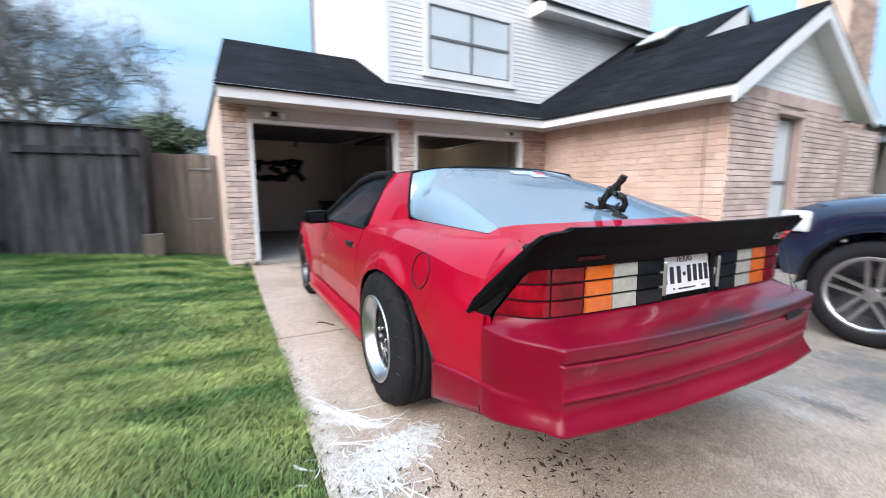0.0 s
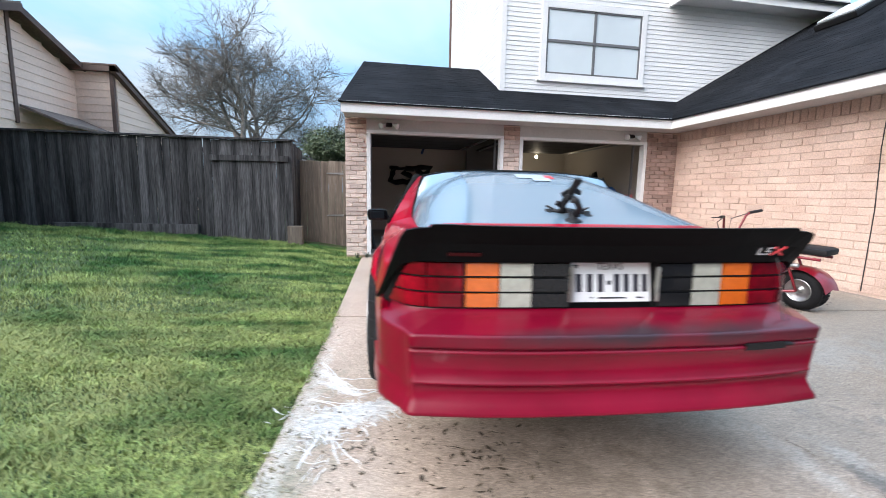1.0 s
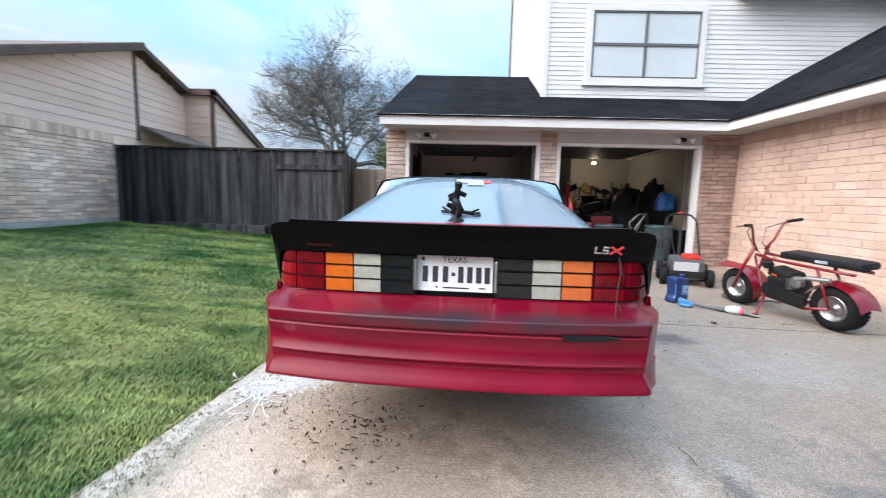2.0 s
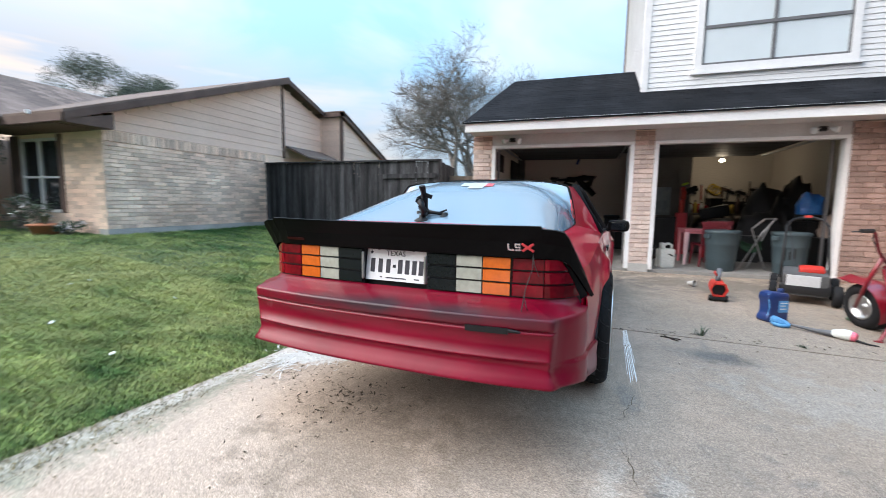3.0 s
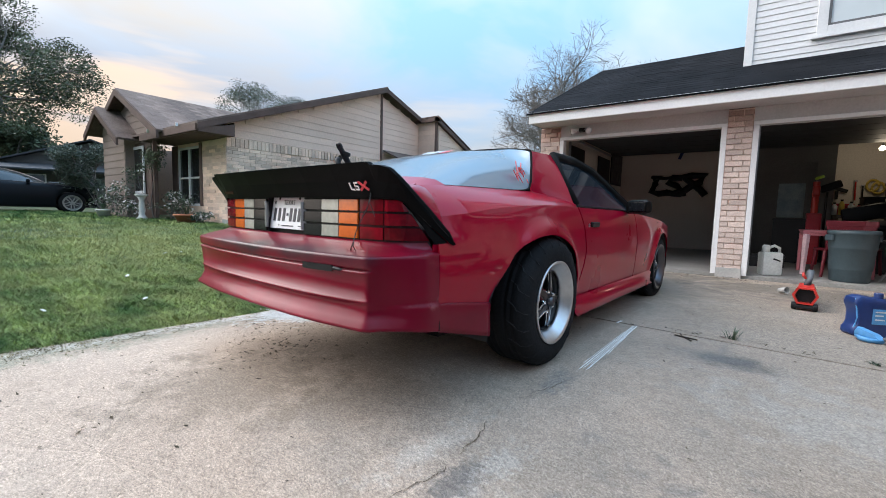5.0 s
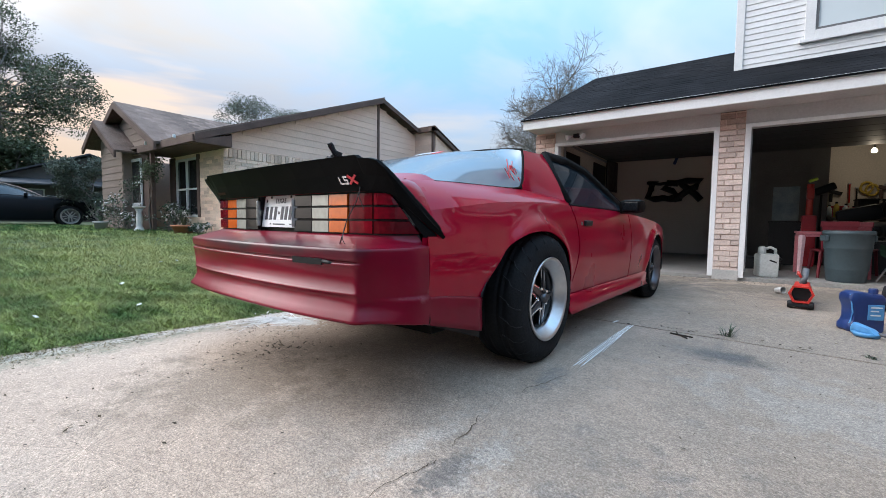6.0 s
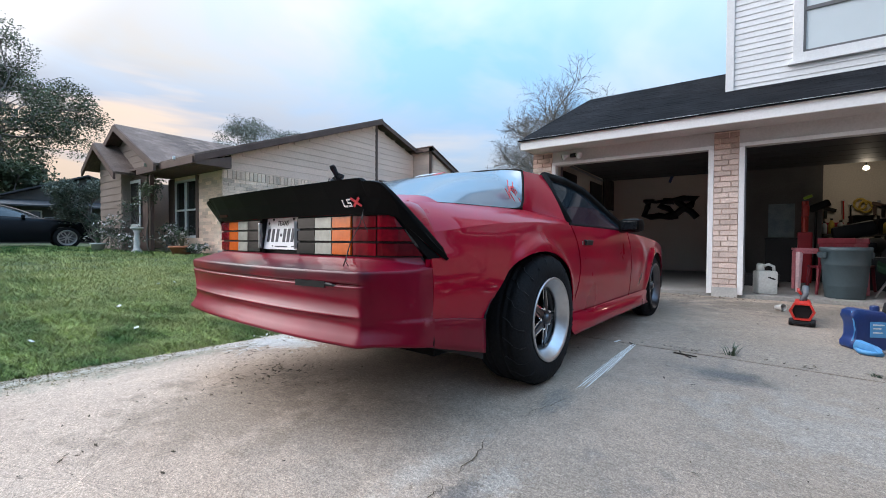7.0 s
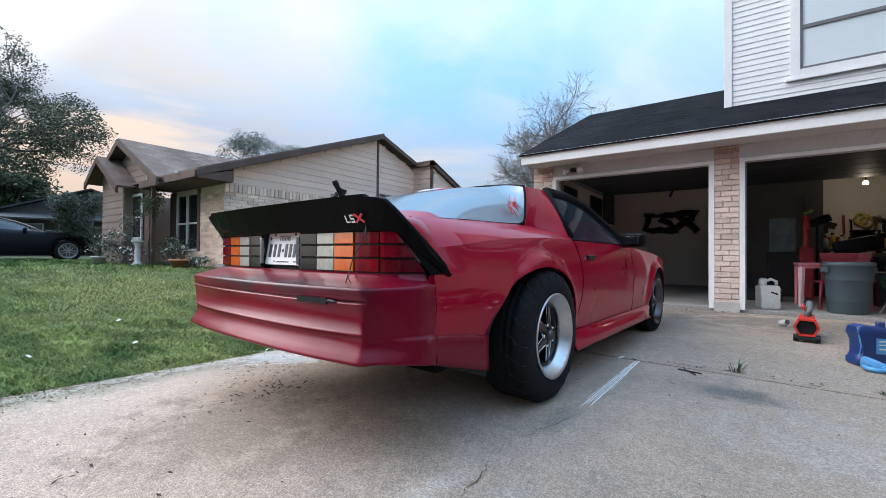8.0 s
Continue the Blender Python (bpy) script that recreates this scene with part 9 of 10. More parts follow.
def weed(x, y, seed, size):
    rng = random.Random(seed)
    t = thing("weed", pose(x, y, drive_z(y)), "small weed growing from the slab joint", "weed", "weeds in the joint")
    for k in range(22):
        bm = bmesh.new()
        a = rng.uniform(0, 6.28)
        l = size * rng.uniform(0.5, 1.2)
        d = Vector((math.cos(a), math.sin(a), 0))
        w = Vector((-d.y, d.x, 0)) * 0.0035
        p0, p1, p2 = Vector((rng.gauss(0, 0.012), rng.gauss(0, 0.008), -0.004)), d * l * 0.4, d * l * 0.8
        v = [bm.verts.new(q) for q in (p0 - w, p0 + w, p0 + p1 + w + Vector((0, 0, l * 0.7)), p0 + p1 - w + Vector((0, 0, l * 0.7)), p0 + p2 + Vector((0, 0, l * 0.9)))]
        bm.faces.new(v[:4])
        bm.faces.new((v[3], v[2], v[4]))
        part("blade", bm, "leaf_bush", t)


weed(1.66, 3.02, 1, 0.09)
weed(2.35, 2.97, 2, 0.03)
weed(-1.0, 6.45, 4, 0.12)
weed(-1.15, 6.3, 5, 0.10)
bm = bmesh.new()
for p, q in (((1.33, 2.86), (1.47, 2.80)), ((1.40, 2.83), (1.44, 2.75)), ((1.38, 2.84), (1.36, 2.90))):
    tube(bm, [(p[0], p[1], 0.006), (q[0], q[1], 0.012)], 0.005, 5)
solid("twig", bm, "debris", "short dark forked twig on the driveway", "twig")
bm = bmesh.new()
tube(bm, [(-0.8, 3.2, 0.012), (-0.86, 3.32, 0.014), (-0.9, 3.35, 0.01)], 0.006, 5)
solid("twig", bm, "debris", "short dark twig on the driveway", "twig")
bm = bmesh.new()
lathe(bm, [(0.0, 0.0), (0.026, 0.0), (0.036, 0.09), (0.033, 0.09), (0.024, 0.004), (0.0, 0.004)], pose(2.02, 5.35, drive_z(5.3) + 0.036, 80, 0, 40), 14)
solid("plastic_cup", bm, "cup_clear", "crumpled clear plastic cup on the driveway", "cup")
rl = random.Random(77)
for k in range(7):
    x, y = rl.uniform(-4.5, -1.7), rl.uniform(-0.8, 2.5)
    bm = bmesh.new()
    boxm(bm, pose(x, y, lawn_z(x, y) + 0.04, rl.uniform(-30, 30), rl.uniform(-30, 30), rl.uniform(0, 180)), 0.035, 0.025, 0.006, 0.002)
    solid("paper_scrap", bm, "milky", "small white paper scrap lying in the grass", "litter", group="paper scraps on the lawn")


# ---- garage contents ----
def grey_bin(x, y, mark):
    t = thing("trash_bin", pose(x, y, 0.05), "round blue-grey plastic trash bin without a lid", "bin", "trash bins")
    bm = bmesh.new()
    lathe(bm, [(0.185, 0.0), (0.195, 0.01), (0.205, 0.15), (0.209, 0.155), (0.212, 0.165), (0.228, 0.42), (0.233, 0.425), (0.236, 0.44), (0.240, 0.60), (0.252, 0.61), (0.256, 0.62), (0.256, 0.65), (0.246, 0.66), (0.232, 0.655), (0.22, 0.61), (0.18, 0.03), (0.0, 0.025)], steps=36)
    part("bin_body", bm, "bin_grey", t, smooth=True)
    for a in (0.4, 0.4 + math.pi):
        bm = bmesh.new()
        boxm(bm, pose(0.258 * math.cos(a), 0.258 * math.sin(a), 0.56, 0, 0, math.degrees(a)), 0.045, 0.13, 0.08, 0.016)
        part("handle", bm, "bin_grey", t)
    if mark:
        for k in range(3):
            bm = bmesh.new()
            boxm(bm, pose(-0.13 + 0.055 * k, -0.185 - 0.02 * k, 0.36, -4, 0, -32 + 14 * k), 0.022, 0.012, 0.26 - 0.03 * k, 0.004)
            part("painted_mark", bm, "black", t, "black painted bar")


grey_bin(2.80, 7.02, False)
grey_bin(3.72, 7.0, True)


def plastic_table():
    t = thing("plastic_table", pose(2.62, 7.75, 0.05), "small pink plastic table piled with odds and ends", "table")
    bm = bmesh.new()
    box(bm, -0.28, -0.28, 0.60, 0.50, 0.35, 0.635, 0.01)
    box(bm, -0.26, -0.26, 0.56, 0.48, 0.33, 0.60, 0.004)
    part("tabletop", bm, "pink_plastic", t)
    for x in (-0.23, 0.45):
        for y in (-0.23, 0.30):
            bm = bmesh.new()
            tube(bm, [(x, y, 0.58), (x * 1.05, y * 1.05, 0.0)], [0.045, 0.03], 6)
            part("leg", bm, "pink_white" if x < 0 and y < 0 else "pink_plastic", t)


plastic_table()


def child_chair(x, y, turn):
    t = thing("plastic_chair", pose(x, y, 0.05, 0, 0, turn), "dark red plastic garden chair beside the bin", "chair", "red chairs in the garage")
    bm = bmesh.new()
    box(bm, -0.2, -0.2, 0.36, 0.2, 0.2, 0.39, 0.012)
    part("seat", bm, "maroon", t)
    bm = bmesh.new()
    box(bm, -0.185, 0.18, 0.39, 0.185, 0.205, 0.71, 0.01)
    part("backrest", bm, "maroon", t)
    bm = bmesh.new()
    box(bm, -0.2, 0.175, 0.70, 0.2, 0.21, 0.78, 0.012)
    part("top_rail", bm, "maroon", t)
    for sx in (-1, 1):
        for sy in (-1, 1):
            bm = bmesh.new()
            tube(bm, [(sx * 0.17, sy * 0.17, 0.37), (sx * 0.2, sy * 0.2, 0.0)], [0.024, 0.018], 6)
            part("leg", bm, "maroon", t)


child_chair(2.72, 7.52, 190)
child_chair(3.05, 8.1, 160)


def jug():
    t = thing("plastic_jug", pose(1.98, 6.98, 0.05, 0, 0, 20), "milky white plastic jug with a moulded handle", "jug")
    bm = bmesh.new()
    boxm(bm, pose(0, 0, 0.16), 0.235, 0.20, 0.32, 0.03)
    lathe(bm, [(0.05, 0.30), (0.045, 0.40), (0.03, 0.42)], Matrix.Translation((-0.06, 0, 0)), 16)
    part("jug_body", bm, "milky", t, smooth=True)
    bm = bmesh.new()
    tube(bm, [(-0.03, 0, 0.38), (0.04, 0, 0.41), (0.10, 0, 0.38), (0.105, 0, 0.30)], 0.02, 8)
    part("handle", bm, "milky", t, smooth=True)
    bm = bmesh.new()
    boxm(bm, pose(0.04, -0.102, 0.22, 0, 20, 0), 0.09, 0.004, 0.02)
    part("print_bar", bm, "black", t)


jug()


def wall_sign():
    """Black brush-stroke lettering shape, drawn as plain strokes."""
    t = thing("wall_sign", pose(0.22, 11.46, 1.62), "black brush-stroke emblem painted shapes on the cream wall", "sign")
    strokes = (
        [(-0.56, 0.17), (-0.40, 0.20), (-0.50, 0.05), (-0.58, -0.17), (-0.42, -0.22), (-0.20, -0.19)],
        [(0.10, 0.16), (-0.12, 0.18), (-0.22, 0.06), (-0.02, -0.02), (0.08, -0.12), (-0.08, -0.22), (-0.26, -0.18)],
        [(0.10, 0.17), (0.30, 0.22), (0.60, 0.20), (0.48, 0.06), (0.26, -0.06), (0.10, -0.20), (0.02, -0.24)],
        [(0.18, 0.14), (0.34, 0.0), (0.48, -0.12), (0.60, -0.26)],
        [(-0.60, 0.20), (-0.30, 0.16), (0.0, 0.2)],
        [(-0.30, -0.22), (0.0, -0.26), (0.2, -0.24)],
    )
    for k, s in enumerate(strokes):
        bm = bmesh.new()
        tube(bm, [(x, 0.01 - 0.003 * k, z) for x, z in s], [0.08 if k < 4 else 0.04] * len(s), 6)
        part("stroke", bm, "black", t)


wall_sign()


def tall_bin():
    t = thing("black_bin", pose(1.28, 10.9, 0.05), "tall black plastic kitchen bin against the wall", "bin")
    bm = bmesh.new()
    boxm(bm, pose(0, 0, 0.36), 0.36, 0.3, 0.72, 0.03)
    part("bin_body", bm, "black", t)
    bm = bmesh.new()
    boxm(bm, pose(0, 0, 0.75), 0.4, 0.34, 0.07, 0.02)
    part("lid", bm, "black", t)


tall_bin()


def ceiling_bulb():
    t = thing("ceiling_light", pose(3.56, 10.44, 2.5), "bare warm ceiling bulb in a dark holder", "lamp")
    bm = bmesh.new()
    lathe(bm, [(0.06, 0.0), (0.06, -0.03), (0.012, -0.05), (0.006, -0.27), (0.016, -0.275), (0.016, -0.305)], steps=16)
    part("holder", bm, "dark_metal", t)
    bm = bmesh.new()
    lathe(bm, [(0.016, -0.30), (0.032, -0.32), (0.046, -0.35), (0.034, -0.378), (0.0, -0.388)], steps=20)
    part("bulb", bm, "bulb", t, "glowing bulb", smooth=True).visible_shadow = False


ceiling_bulb()

# back door with a frosted pane
d1 = thing("door_1", pose(2.31, 10.53, 0.05), "dark inner door with a pale frosted window", "door", kind="structure")
bm = bmesh.new()
for b in ((-0.41, -0.02, 0, -0.16, 0.02, 1.91), (0.26, -0.02, 0, 0.41, 0.02, 1.91), (-0.16, -0.02, 0, 0.26, 0.02, 0.82), (-0.16, -0.02, 1.5, 0.26, 0.02, 1.91)):
    box(bm, *b)
part("door_leaf", bm, "garage_dark", d1)
bm = bmesh.new()
box(bm, -0.16, -0.006, 0.82, 0.26, 0.006, 1.5)
part("pane", bm, "pane_door", d1)
bm = bmesh.new()
lathe(bm, [(0.0, -0.07), (0.03, -0.06), (0.03, -0.03), (0.012, -0.02)], pose(0.35, 0, 0.95, 90, 0, 0), 12)
part("door_knob", bm, "steel", d1)


def crate(x, y, z, w, d, h, material, label, name="box", turn=0, lidless=True):
    t = thing(name, pose(x, y, z, 0, 0, turn), label, "box", "clutter in the garage")
    bm = bmesh.new()
    boxm(bm, pose(0, 0, h / 2), w, d, h, 0.012)
    part("box_body", bm, material, t)
    bm = bmesh.new()
    boxm(bm, pose(0, 0, h - 0.02), w + 0.02, d + 0.02, 0.03, 0.006)
    part("rim", bm, material, t)


# workbench along the back, with things heaped on it
bench = thing("workbench", pose(3.6, 10.9, 0.05), "cluttered wooden workbench against the back wall", "workbench")
bm = bmesh.new()
box(bm, -0.6, -0.35, 0.84, 1.25, 0.5, 0.89, 0.006)
part("worktop", bm, "gatewood", bench)
for x in (-0.55, 0.3, 1.2):
    for y in (-0.3, 0.45):
        bm = bmesh.new()
        box(bm, x - 0.04, y - 0.04, 0, x + 0.04, y + 0.04, 0.84)
        part("leg", bm, "gatewood", bench)
bm = bmesh.new()
box(bm, -0.55, -0.3, 0.22, 1.2, 0.45, 0.25)
part("shelf", bm, "gatewood", bench)
rc = random.Random(12)
for k, (x, y, z, w, d, h, m_) in enumerate((
        (3.15, 10.75, 0.94, 0.3, 0.25, 0.22, "red_plastic"), (3.55, 10.7, 0.94, 0.28, 0.3, 0.35, "black"), (3.95, 10.8, 0.94, 0.35, 0.3, 0.28, "dark_metal"), (4.35, 10.75, 0.94, 0.3, 0.3, 0.42, "black"),
        (4.7, 10.8, 0.94, 0.2, 0.3, 0.25, "orange"), (3.3, 10.8, 0.3, 0.5, 0.4, 0.35, "black"), (4.0, 10.8, 0.3, 0.5, 0.4, 0.4, "poster"), (4.5, 9.9, 0.05, 0.6, 0.5, 0.6, "black"), (4.55, 9.9, 0.65, 0.5, 0.45, 0.4, "blue_plastic"),
        (4.5, 9.1, 0.05, 0.6, 0.6, 0.75, "dark_metal"), (4.5, 9.1, 0.8, 0.5, 0.5, 0.5, "black"), (4.55, 8.3, 0.05, 0.55, 0.6, 0.8, "black"), (4.5, 8.3, 0.85, 0.4, 0.4, 0.12, "black"), (4.55, 7.6, 0.05, 0.5, 0.5, 0.55, "black"),
        (3.55, 8.6, 0.05, 0.5, 0.45, 0.5, "dark_metal"), (3.4, 9.3, 0.05, 0.5, 0.45, 0.55, "black"), (3.1, 8.95, 0.05, 0.35, 0.3, 0.3, "red_plastic"), (1.45, 10.0, 0.05, 0.3, 0.3, 0.5, "black"), (2.35, 9.6, 0.05, 0.5, 0.4, 0.8, "black"), (1.95, 8.3, 0.05, 0.5, 0.3, 0.2, "dark_metal"))):
    label = {"black": "black plastic storage box in the garage", "dark_metal": "dark metal tool case in the garage", "red_plastic": "red plastic tool box in the garage", "orange": "small orange tool case on the bench", "poster": "patterned carton on the bench shelf", "blue_plastic": "blue plastic tub on a black box", "lightblue": "light blue bag heaped on a box"}[m_]
    crate(x, y, z, w, d, h, m_, label, "storage_box", rc.uniform(-12, 12))


def bench_bottle(x, y, h, material, label):
    """Small can or bottle with a shoulder and a cap."""
    t = thing("bottle", pose(x, y, 0.94), label, "bottle", "bottles on the workbench")
    bm = bmesh.new()
    lathe(bm, [(0.0, 0.0), (0.045, 0.0), (0.045, h * 0.7), (0.02, h * 0.85), (0.018, h * 0.9)], steps=12)
    part("bottle_body", bm, material, t, smooth=True)
    bm = bmesh.new()
    lathe(bm, [(0.022, h * 0.88), (0.022, h), (0.0, h)], steps=10)
    part("cap", bm, "black", t)


for k, (x, h, material, colour) in enumerate(((3.02, 0.24, "milky", "white"), (3.13, 0.3, "yellow", "yellow"), (3.38, 0.22, "red_plastic", "red"), (3.46, 0.32, "black", "black"), (3.70, 0.26, "milky", "white"), (3.78, 0.34, "black", "black"), (3.87, 0.24, "yellow", "yellow"), (4.10, 0.36, "black", "black"), (4.17, 0.28, "milky", "white"), (4.55, 0.3, "blue_plastic", "blue"), (4.80, 0.26, "red_plastic", "red"))):
    bench_bottle(x, 10.58 + 0.05 * (k % 3), h, material, colour + " plastic bottle on the cluttered workbench")
for x, y, h, material, colour in ((4.00, 10.62, 0.42, "brown_trim", "brown"), (4.25, 10.62, 0.46, "milky", "white"), (4.33, 10.63, 0.40, "black", "black"), (4.44, 10.62, 0.50, "brown_trim", "brown"), (4.63, 10.62, 0.44, "black", "black"), (4.72, 10.64, 0.52, "brown_trim", "brown"), (3.60, 10.62, 0.30, "orange", "orange"), (3.26, 10.62, 0.26, "milky", "white")):
    bench_bottle(x, y, h, material, colour + " plastic bottle standing at the front of the workbench")


def tool_on_wall(x, z, kind, material, label):
    t = thing("hand_tool", pose(x, 11.44, z), label, "tool", "tools on the back wall")
    bm = bmesh.new()
    if kind == 0:
        tube(bm, [(0, 0, 0.18), (0.01, 0, -0.2)], 0.014, 6)
    elif kind == 1:
        ring = [(0.09 * math.cos(a), 0, 0.11 * math.sin(a)) for a in (2 * math.pi * k / 16 for k in range(17))]
        tube(bm, ring, 0.022, 6, cap=False)
    else:
        boxm(bm, pose(0, 0, 0.05, 0, 20, 0), 0.22, 0.05, 0.07, 0.01)
        boxm(bm, pose(-0.06, 0, -0.06), 0.05, 0.04, 0.18, 0.01)
    part("tool_body", bm, material, t)
    bm = bmesh.new()
    boxm(bm, pose(0, 0.015, 0.19 if kind == 0 else 0.12), 0.05, 0.02, 0.04, 0.006)
    part("hook", bm, "steel", t)


for x, z, kind, material, label in ((3.41, 1.45, 0, "orange", "red screwdriver hung on the back wall"), (3.66, 1.55, 1, "yellow", "coiled yellow cord hung on the back wall"), (3.74, 1.50, 1, "yellow", "coiled yellow cord hung on the back wall"), (3.93, 1.48, 2, "brown_trim", "brown power tool hung on the back wall"), (4.05, 1.42, 2, "dark_metal", "dark power tool hung on the back wall"), (4.28, 1.40, 2, "black", "black power tool hung on the back wall"), (3.20, 1.42, 2, "black", "black power tool hung on the back wall"), (3.52, 1.36, 0, "black", "black handled tool hung on the back wall"), (4.45, 1.52, 0, "brown_trim", "brown handled tool hung on the back wall"), (4.58, 1.45, 2, "dark_metal", "dark power tool hung on the back wall"), (4.72, 1.5, 0, "black", "black handled tool hung on the back wall")):
    tool_on_wall(x, z, kind, material, label)


def heap(name, x, y, z, sx, sy, sz, material, label, seed, category="clutter"):
    """An uneven pile: a lump pushed in and out by a coarse and a fine noise, flat underneath."""
    bm = bmesh.new()
    bmesh.ops.create_icosphere(bm, subdivisions=4, radius=1.0)
    off = Vector((seed * 3.1, seed * 1.7, 0))
    for v in bm.verts:
        k = 1 + 0.34 * noise.noise(v.co * 1.6 + off) + 0.20 * abs(noise.noise(v.co * 3.4 + off)) + 0.10 * abs(noise.noise(v.co * 8.0 + off))
        c = v.co * k
        v.co = Vector((x + c.x * sx, y + c.y * sy, z + max(0.0, c.z + 0.35) / 1.35 * sz))
    return solid(name, bm, material, label, category, group="heaps in the garage", smooth=True)


M["blue_bag"] = mat("blue_tarp", (0.01, 0.10, 0.42), (0.05, 0.2, 0.55), rough=0.4, scale=6)
heap("tarpaulin", 4.45, 9.0, 0.05, 0.32, 0.42, 1.45, "black", "black tarpaulin draped in a tall heap by the wall", 1)
heap("tarpaulin", 4.2, 9.6, 0.05, 0.40, 0.35, 1.30, "interior", "dark tarpaulin thrown in a heap beside the bench", 2)
heap("blue_bag", 4.46, 8.35, 0.97, 0.19, 0.18, 0.36, "blue_bag", "crumpled bright blue bag on top of a box", 3, "bag")
heap("tarpaulin", 3.9, 8.9, 0.05, 0.42, 0.35, 0.98, "interior", "dark tarpaulin crumpled low on the garage floor", 4)
heap("tarpaulin", 4.62, 7.75, 0.55, 0.18, 0.28, 0.42, "brown_siding", "brown tarpaulin bundled up on a black box", 5)
heap("tarpaulin", 3.35, 9.9, 0.05, 0.45, 0.3, 0.84, "garage_dark", "grey tarpaulin piled on the floor beside the bench", 6)


def bar_stool():
    """Black padded swivel chair with a wide slanting back."""
    t = thing("shop_chair", pose(3.28, 9.55, 0.05), "black padded shop chair with a slanting back", "chair")
    bm = bmesh.new()
    boxm(bm, pose(0.0, 0, 0.92, 0, -14, 0), 0.58, 0.16, 0.26, 0.07)
    part("backrest", bm, "black", t, smooth=True)
    bm = bmesh.new()
    boxm(bm, pose(0, -0.1, 0.68), 0.46, 0.42, 0.09, 0.03)
    part("seat", bm, "black", t)
    bm = bmesh.new()
    tube(bm, [(0, 0, 0.0), (0, 0, 0.66)], [0.2, 0.03], 10)
    part("pedestal", bm, "dark_metal", t)


bar_stool()


def work_lamp():
    t = thing("shop_lamp", pose(2.83, 10.05, 0.05), "black floor lamp with a tilted shade", "lamp")
    bm = bmesh.new()
    tube(bm, [(0, 0, 0), (0.01, 0, 1.3)], 0.018, 8)
    part("pole", bm, "black", t)
    bm = bmesh.new()
    boxm(bm, pose(0.05, 0, 1.40, 0, -24, 0), 0.32, 0.18, 0.14, 0.04)
    part("shade", bm, "black", t)
    bm = bmesh.new()
    lathe(bm, [(0.0, 0.03), (0.14, 0.02), (0.15, 0.0)], steps=18)
    part("base", bm, "black", t)


work_lamp()


def folding_frame():
    """Folded metal chair frame with green cloth between the bins."""
    t = thing("folding_chair", pose(3.32, 7.25, 0.05), "folded metal camp chair with dark green cloth", "chair")
    for p, q in (((-0.2, 0, 0.0), (0.12, 0.05, 0.62)), ((0.2, 0.05, 0.0), (-0.05, 0, 0.68)), ((-0.05, 0.1, 0.0), (0.22, 0.1, 0.72)), ((0.12, 0.05, 0.62), (0.30, 0.08, 0.86)), ((-0.05, 0, 0.68), (0.12, 0.0, 0.85)), ((0.12, 0.0, 0.85), (0.30, 0.08, 0.86))):
        bm = bmesh.new()
        tube(bm, [p, q], 0.013, 7)
        part("frame_tube", bm, "steel", t)
    bm = bmesh.new()
    grid(bm, [[(lerp(-0.17, 0.12, i / 6), 0.03 + 0.05 * math.sin(j), 0.34 + 0.05 * j - 0.06 * math.sin(math.pi * i / 6)) for i in range(7)] for j in range(4)])
    thick(bm, 0.01)
    part("cloth", bm, "camp_green", t, "dark green cloth", smooth=True)


folding_frame()


def tool_cart():
    """Tall red stand with a bright green top, like a drill press."""
    t = thing("tool_stand", pose(2.62, 9.4, 0.05), "tall orange-red shop stand with a lime green cap", "tool stand")
    bm = bmesh.new()
    boxm(bm, pose(0, 0, 0.45), 0.2, 0.2, 0.9, 0.02)
    part("cabinet", bm, "red_plastic", t)
    bm = bmesh.new()
    tube(bm, [(0, 0, 0.9), (0, 0, 1.45)], 0.05, 10)
    boxm(bm, pose(0, -0.04, 1.28), 0.10, 0.14, 0.2, 0.03)
    part("column", bm, "orange", t)
    bm = bmesh.new()
    boxm(bm, pose(0.03, -0.02, 1.52, 0, -22, 0), 0.13, 0.06, 0.05, 0.02)
    part("cap", bm, "lime", t, "lime green cap")


M["lime"] = mat("lime_plastic", (0.35, 0.5, 0.04), rough=0.5)
tool_cart()

# shelf and posters on the left wall of the garage
for y, z, w, h, dark in ((9.75, 1.72, 0.95, 0.85, True), (10.88, 1.98, 1.05, 0.78, False), (7.85, 1.95, 0.9, 0.36, True)):
    p = thing("poster", pose(-1.12, y, z), "dark framed poster on the garage wall", "poster", "posters in the garage")
    bm = bmesh.new()
    box(bm, 0, -w / 2, -h / 2, 0.02, w / 2, h / 2, 0.003)
    part("frame", bm, "black", p)
    bm = bmesh.new()
    box(bm, 0.021, -w / 2 + 0.04, -h / 2 + 0.04, 0.024, w / 2 - 0.04, h / 2 - 0.04)
    part("print", bm, "black" if dark else "poster", p)
bm = bmesh.new()
box(bm, -1.12, 9.95, 0.9, -1.06, 10.15, 1.3, 0.004)
solid("wall_panel", bm, "white_trim", "small pale electric panel on the garage wall", "electric panel")


def coil(x, y, z):
    t = thing("hanging_cord", pose(x, y, z), "black cord with a blue clip hanging from the ceiling", "cord")
    bm = bmesh.new()
    tube(bm, [(0, 0, 0), (0.01, 0, -0.14), (-0.01, 0, -0.26)], 0.012, 6)
    part("cord", bm, "cord", t)
    bm = bmesh.new()
    boxm(bm, pose(-0.02, 0, -0.33, 0, 20, 0), 0.06, 0.04, 0.16, 0.015)
    part("clip", bm, "blue_plastic", t, "blue clip")


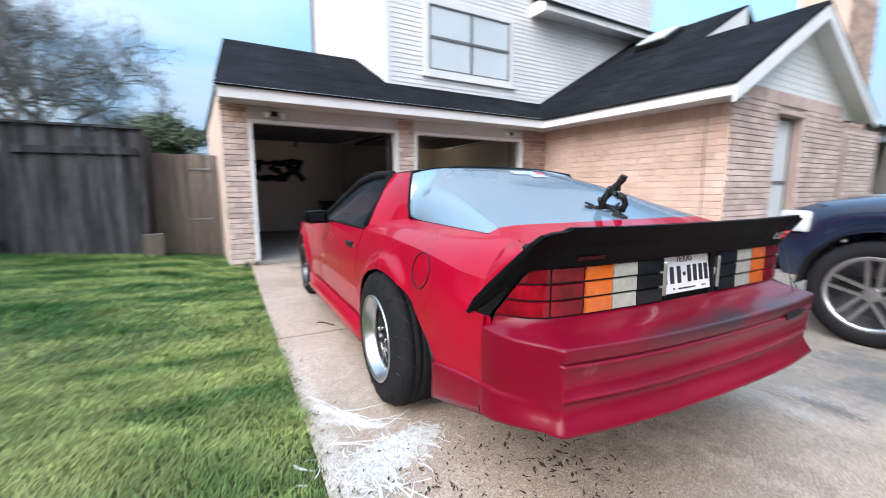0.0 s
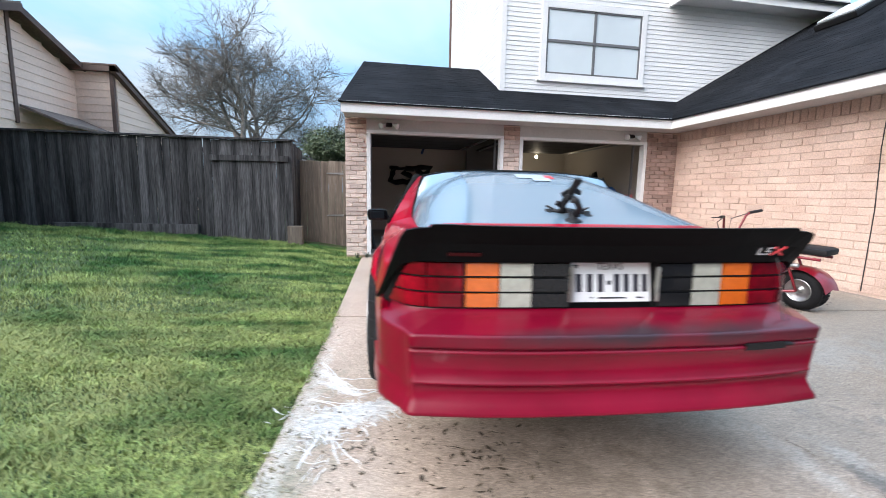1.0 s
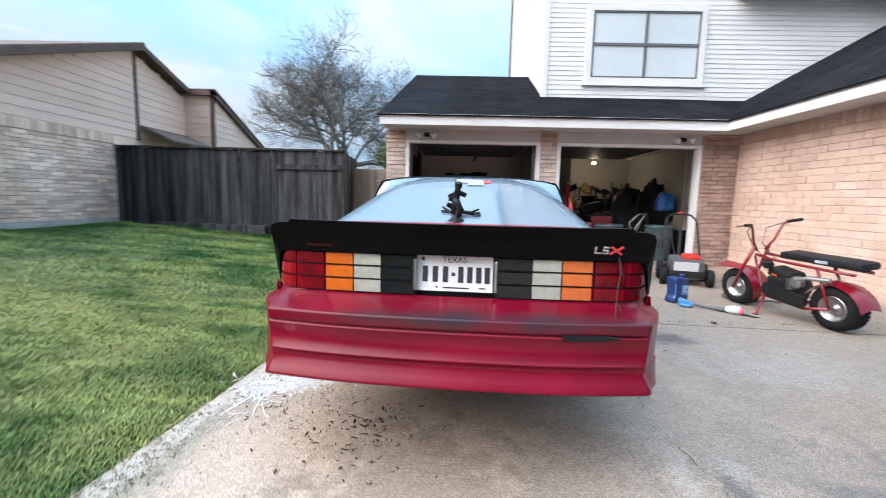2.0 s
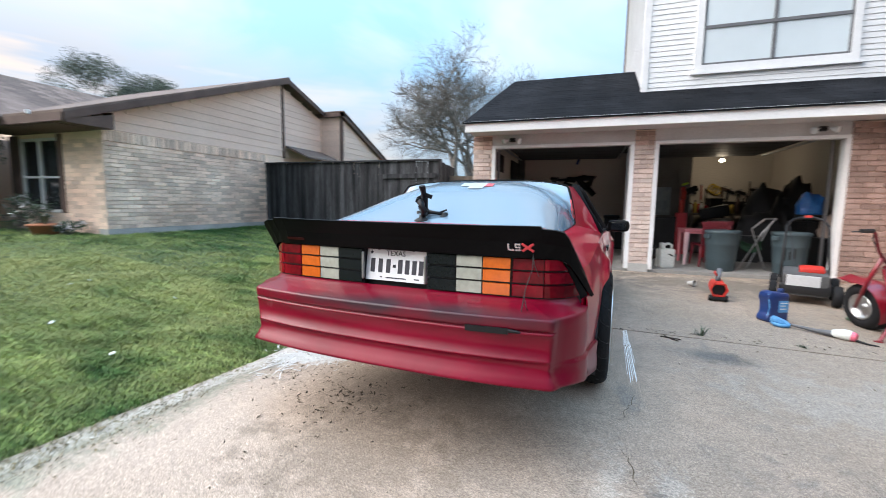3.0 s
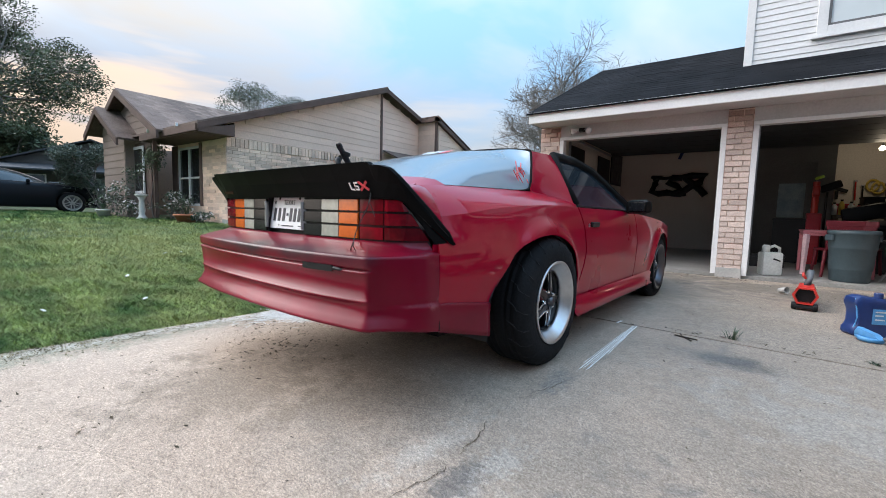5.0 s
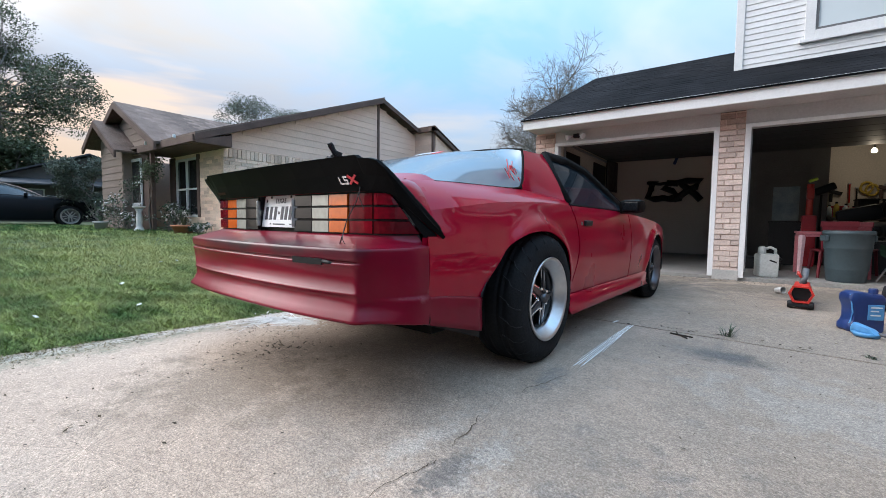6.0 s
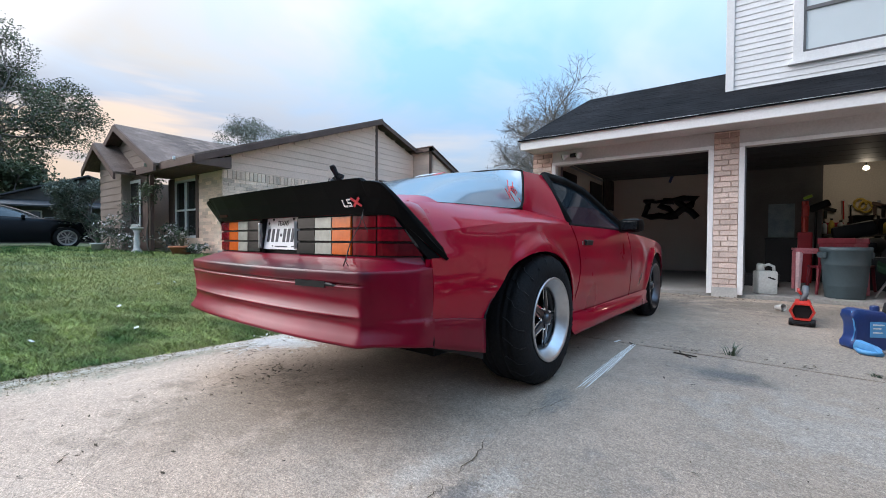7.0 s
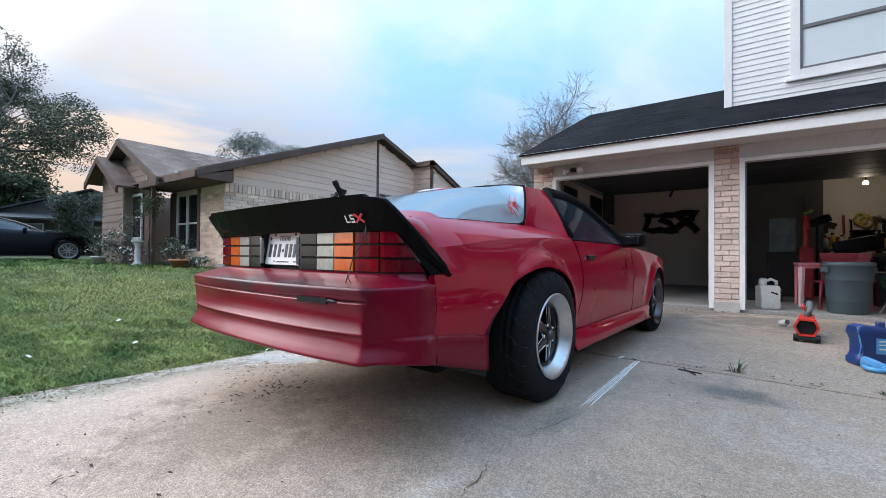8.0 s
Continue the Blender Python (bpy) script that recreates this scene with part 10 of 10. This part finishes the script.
coil(0.42, 10.2, 2.5)
bm = bmesh.new()
tube(bm, [(1.78, 10.35, 0.05), (1.72, 10.3, 0.5), (1.7, 10.4, 1.1)], 0.02, 6)
solid("broom_pole", bm, "steel", "metal pole leaning in the garage corner", "pole")
bm = bmesh.new()
tube(bm, [(-0.86, 7.3, 0.05), (-0.95, 7.45, 0.5), (-1.08, 7.5, 0.85)], [0.05, 0.02, 0.02], 7)
solid("garden_fork", bm, "dark_metal", "dark garden tool leaning on the garage wall", "garden tool")


def flood_lights(x):
    t = thing("flood_light", pose(x, GY, 2.21), "twin white flood lights on a black bracket", "lamp", "flood lights over the doors")
    bm = bmesh.new()
    boxm(bm, pose(0, -0.02, 0), 0.10, 0.05, 0.07, 0.015)
    boxm(bm, pose(0, -0.06, -0.01), 0.07, 0.06, 0.05, 0.015)
    part("bracket", bm, "black", t)
    for s in (-1, 1):
        bm = bmesh.new()
        m_ = pose(s * 0.06, -0.05, 0.0) @ Vector((0, 0, 1)).rotation_difference(Vector((s * 0.75, -0.55, -0.30))).to_matrix().to_4x4()
        lathe(bm, [(0.018, 0.0), (0.022, 0.03), (0.045, 0.075), (0.055, 0.10), (0.048, 0.115), (0.0, 0.12)], m_, 18)
        part("bulb", bm, "headlamp", t, "white lamp bulb", smooth=True)


flood_lights(-0.62)
flood_lights(3.80)

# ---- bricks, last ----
# pier tops and inner corner pier carry eave shade as darker bricks
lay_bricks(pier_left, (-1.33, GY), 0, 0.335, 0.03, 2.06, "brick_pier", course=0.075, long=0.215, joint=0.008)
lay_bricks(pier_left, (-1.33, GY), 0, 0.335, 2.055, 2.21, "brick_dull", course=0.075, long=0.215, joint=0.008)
lay_bricks(pier_left, (-1.33, GY), 0, 0.335, 2.205, 2.29, "brick_shaded", course=0.075, long=0.215, joint=0.008)
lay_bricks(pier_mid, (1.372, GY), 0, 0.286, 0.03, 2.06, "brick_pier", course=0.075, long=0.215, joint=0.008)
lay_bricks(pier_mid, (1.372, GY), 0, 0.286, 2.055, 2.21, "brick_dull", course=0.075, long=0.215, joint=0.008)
lay_bricks(pier_mid, (1.372, GY), 0, 0.286, 2.205, 2.29, "brick_shaded", course=0.075, long=0.215, joint=0.008)
lay_bricks(pier_right, (4.152, GY), 0, 0.62, 0.03, 2.29, "brick_shaded", course=0.075, long=0.215, joint=0.008)
# one wing, two brick colours: lit side and greyer, shaded front
lay_bricks(wing_side, (WX, GY), -90, GY - WFY, 0.03, 2.14, "brick_lit", soldier=0.18, proud=-0.005, joint=0.009)
lay_bricks(wing_front, (WX + 0.02, WFY), 0, 6.17 - WX - 0.02, 0.03, 2.41, "brick_wing", course=0.085, long=0.26, joint=0.010)
lay_bricks(wing_front, (7.14, WFY), 0, 1.72, 0.03, 2.41, "brick_wing", course=0.085, long=0.26, joint=0.010)
lay_bricks(wing_front, (6.17, WFY), 0, 0.97, 0.03, 0.6, "brick_wing", course=0.085, long=0.26, joint=0.010)
lay_bricks(wing_front, (6.17, WFY), 0, 0.97, 2.28, 2.37, "brick_wing", course=0.085, long=0.26, joint=0.010)
for k in range(22):
    piece("brick", wing_front, "brick_wing", (0.152, 0.03, 0.19), pose(5.16 + 0.164 * k, WFY - 0.012, 2.505), 0.004)
lay_bricks(wing_back, (10.13, 3.3), 0, 1.86, 0.03, 2.36, "brick_wing", course=0.085, long=0.26, joint=0.010)
lay_bricks(chimney, (11.4, 3.9), 0, 1.8, 0.03, 5.6, "brick_dull")
lay_bricks(neighbour_side, (NX, NY), 90, 8.4 - NY, 0.52, 2.12, "brick_tan", soldier=0.2, course=0.076, long=0.27, joint=0.006, proud=-0.004)
lay_bricks(neighbour, (NX - 1.16, NY), 0, 1.16, 0.42, 2.22, "brick_tan", course=0.076, long=0.27, joint=0.006, proud=-0.004)
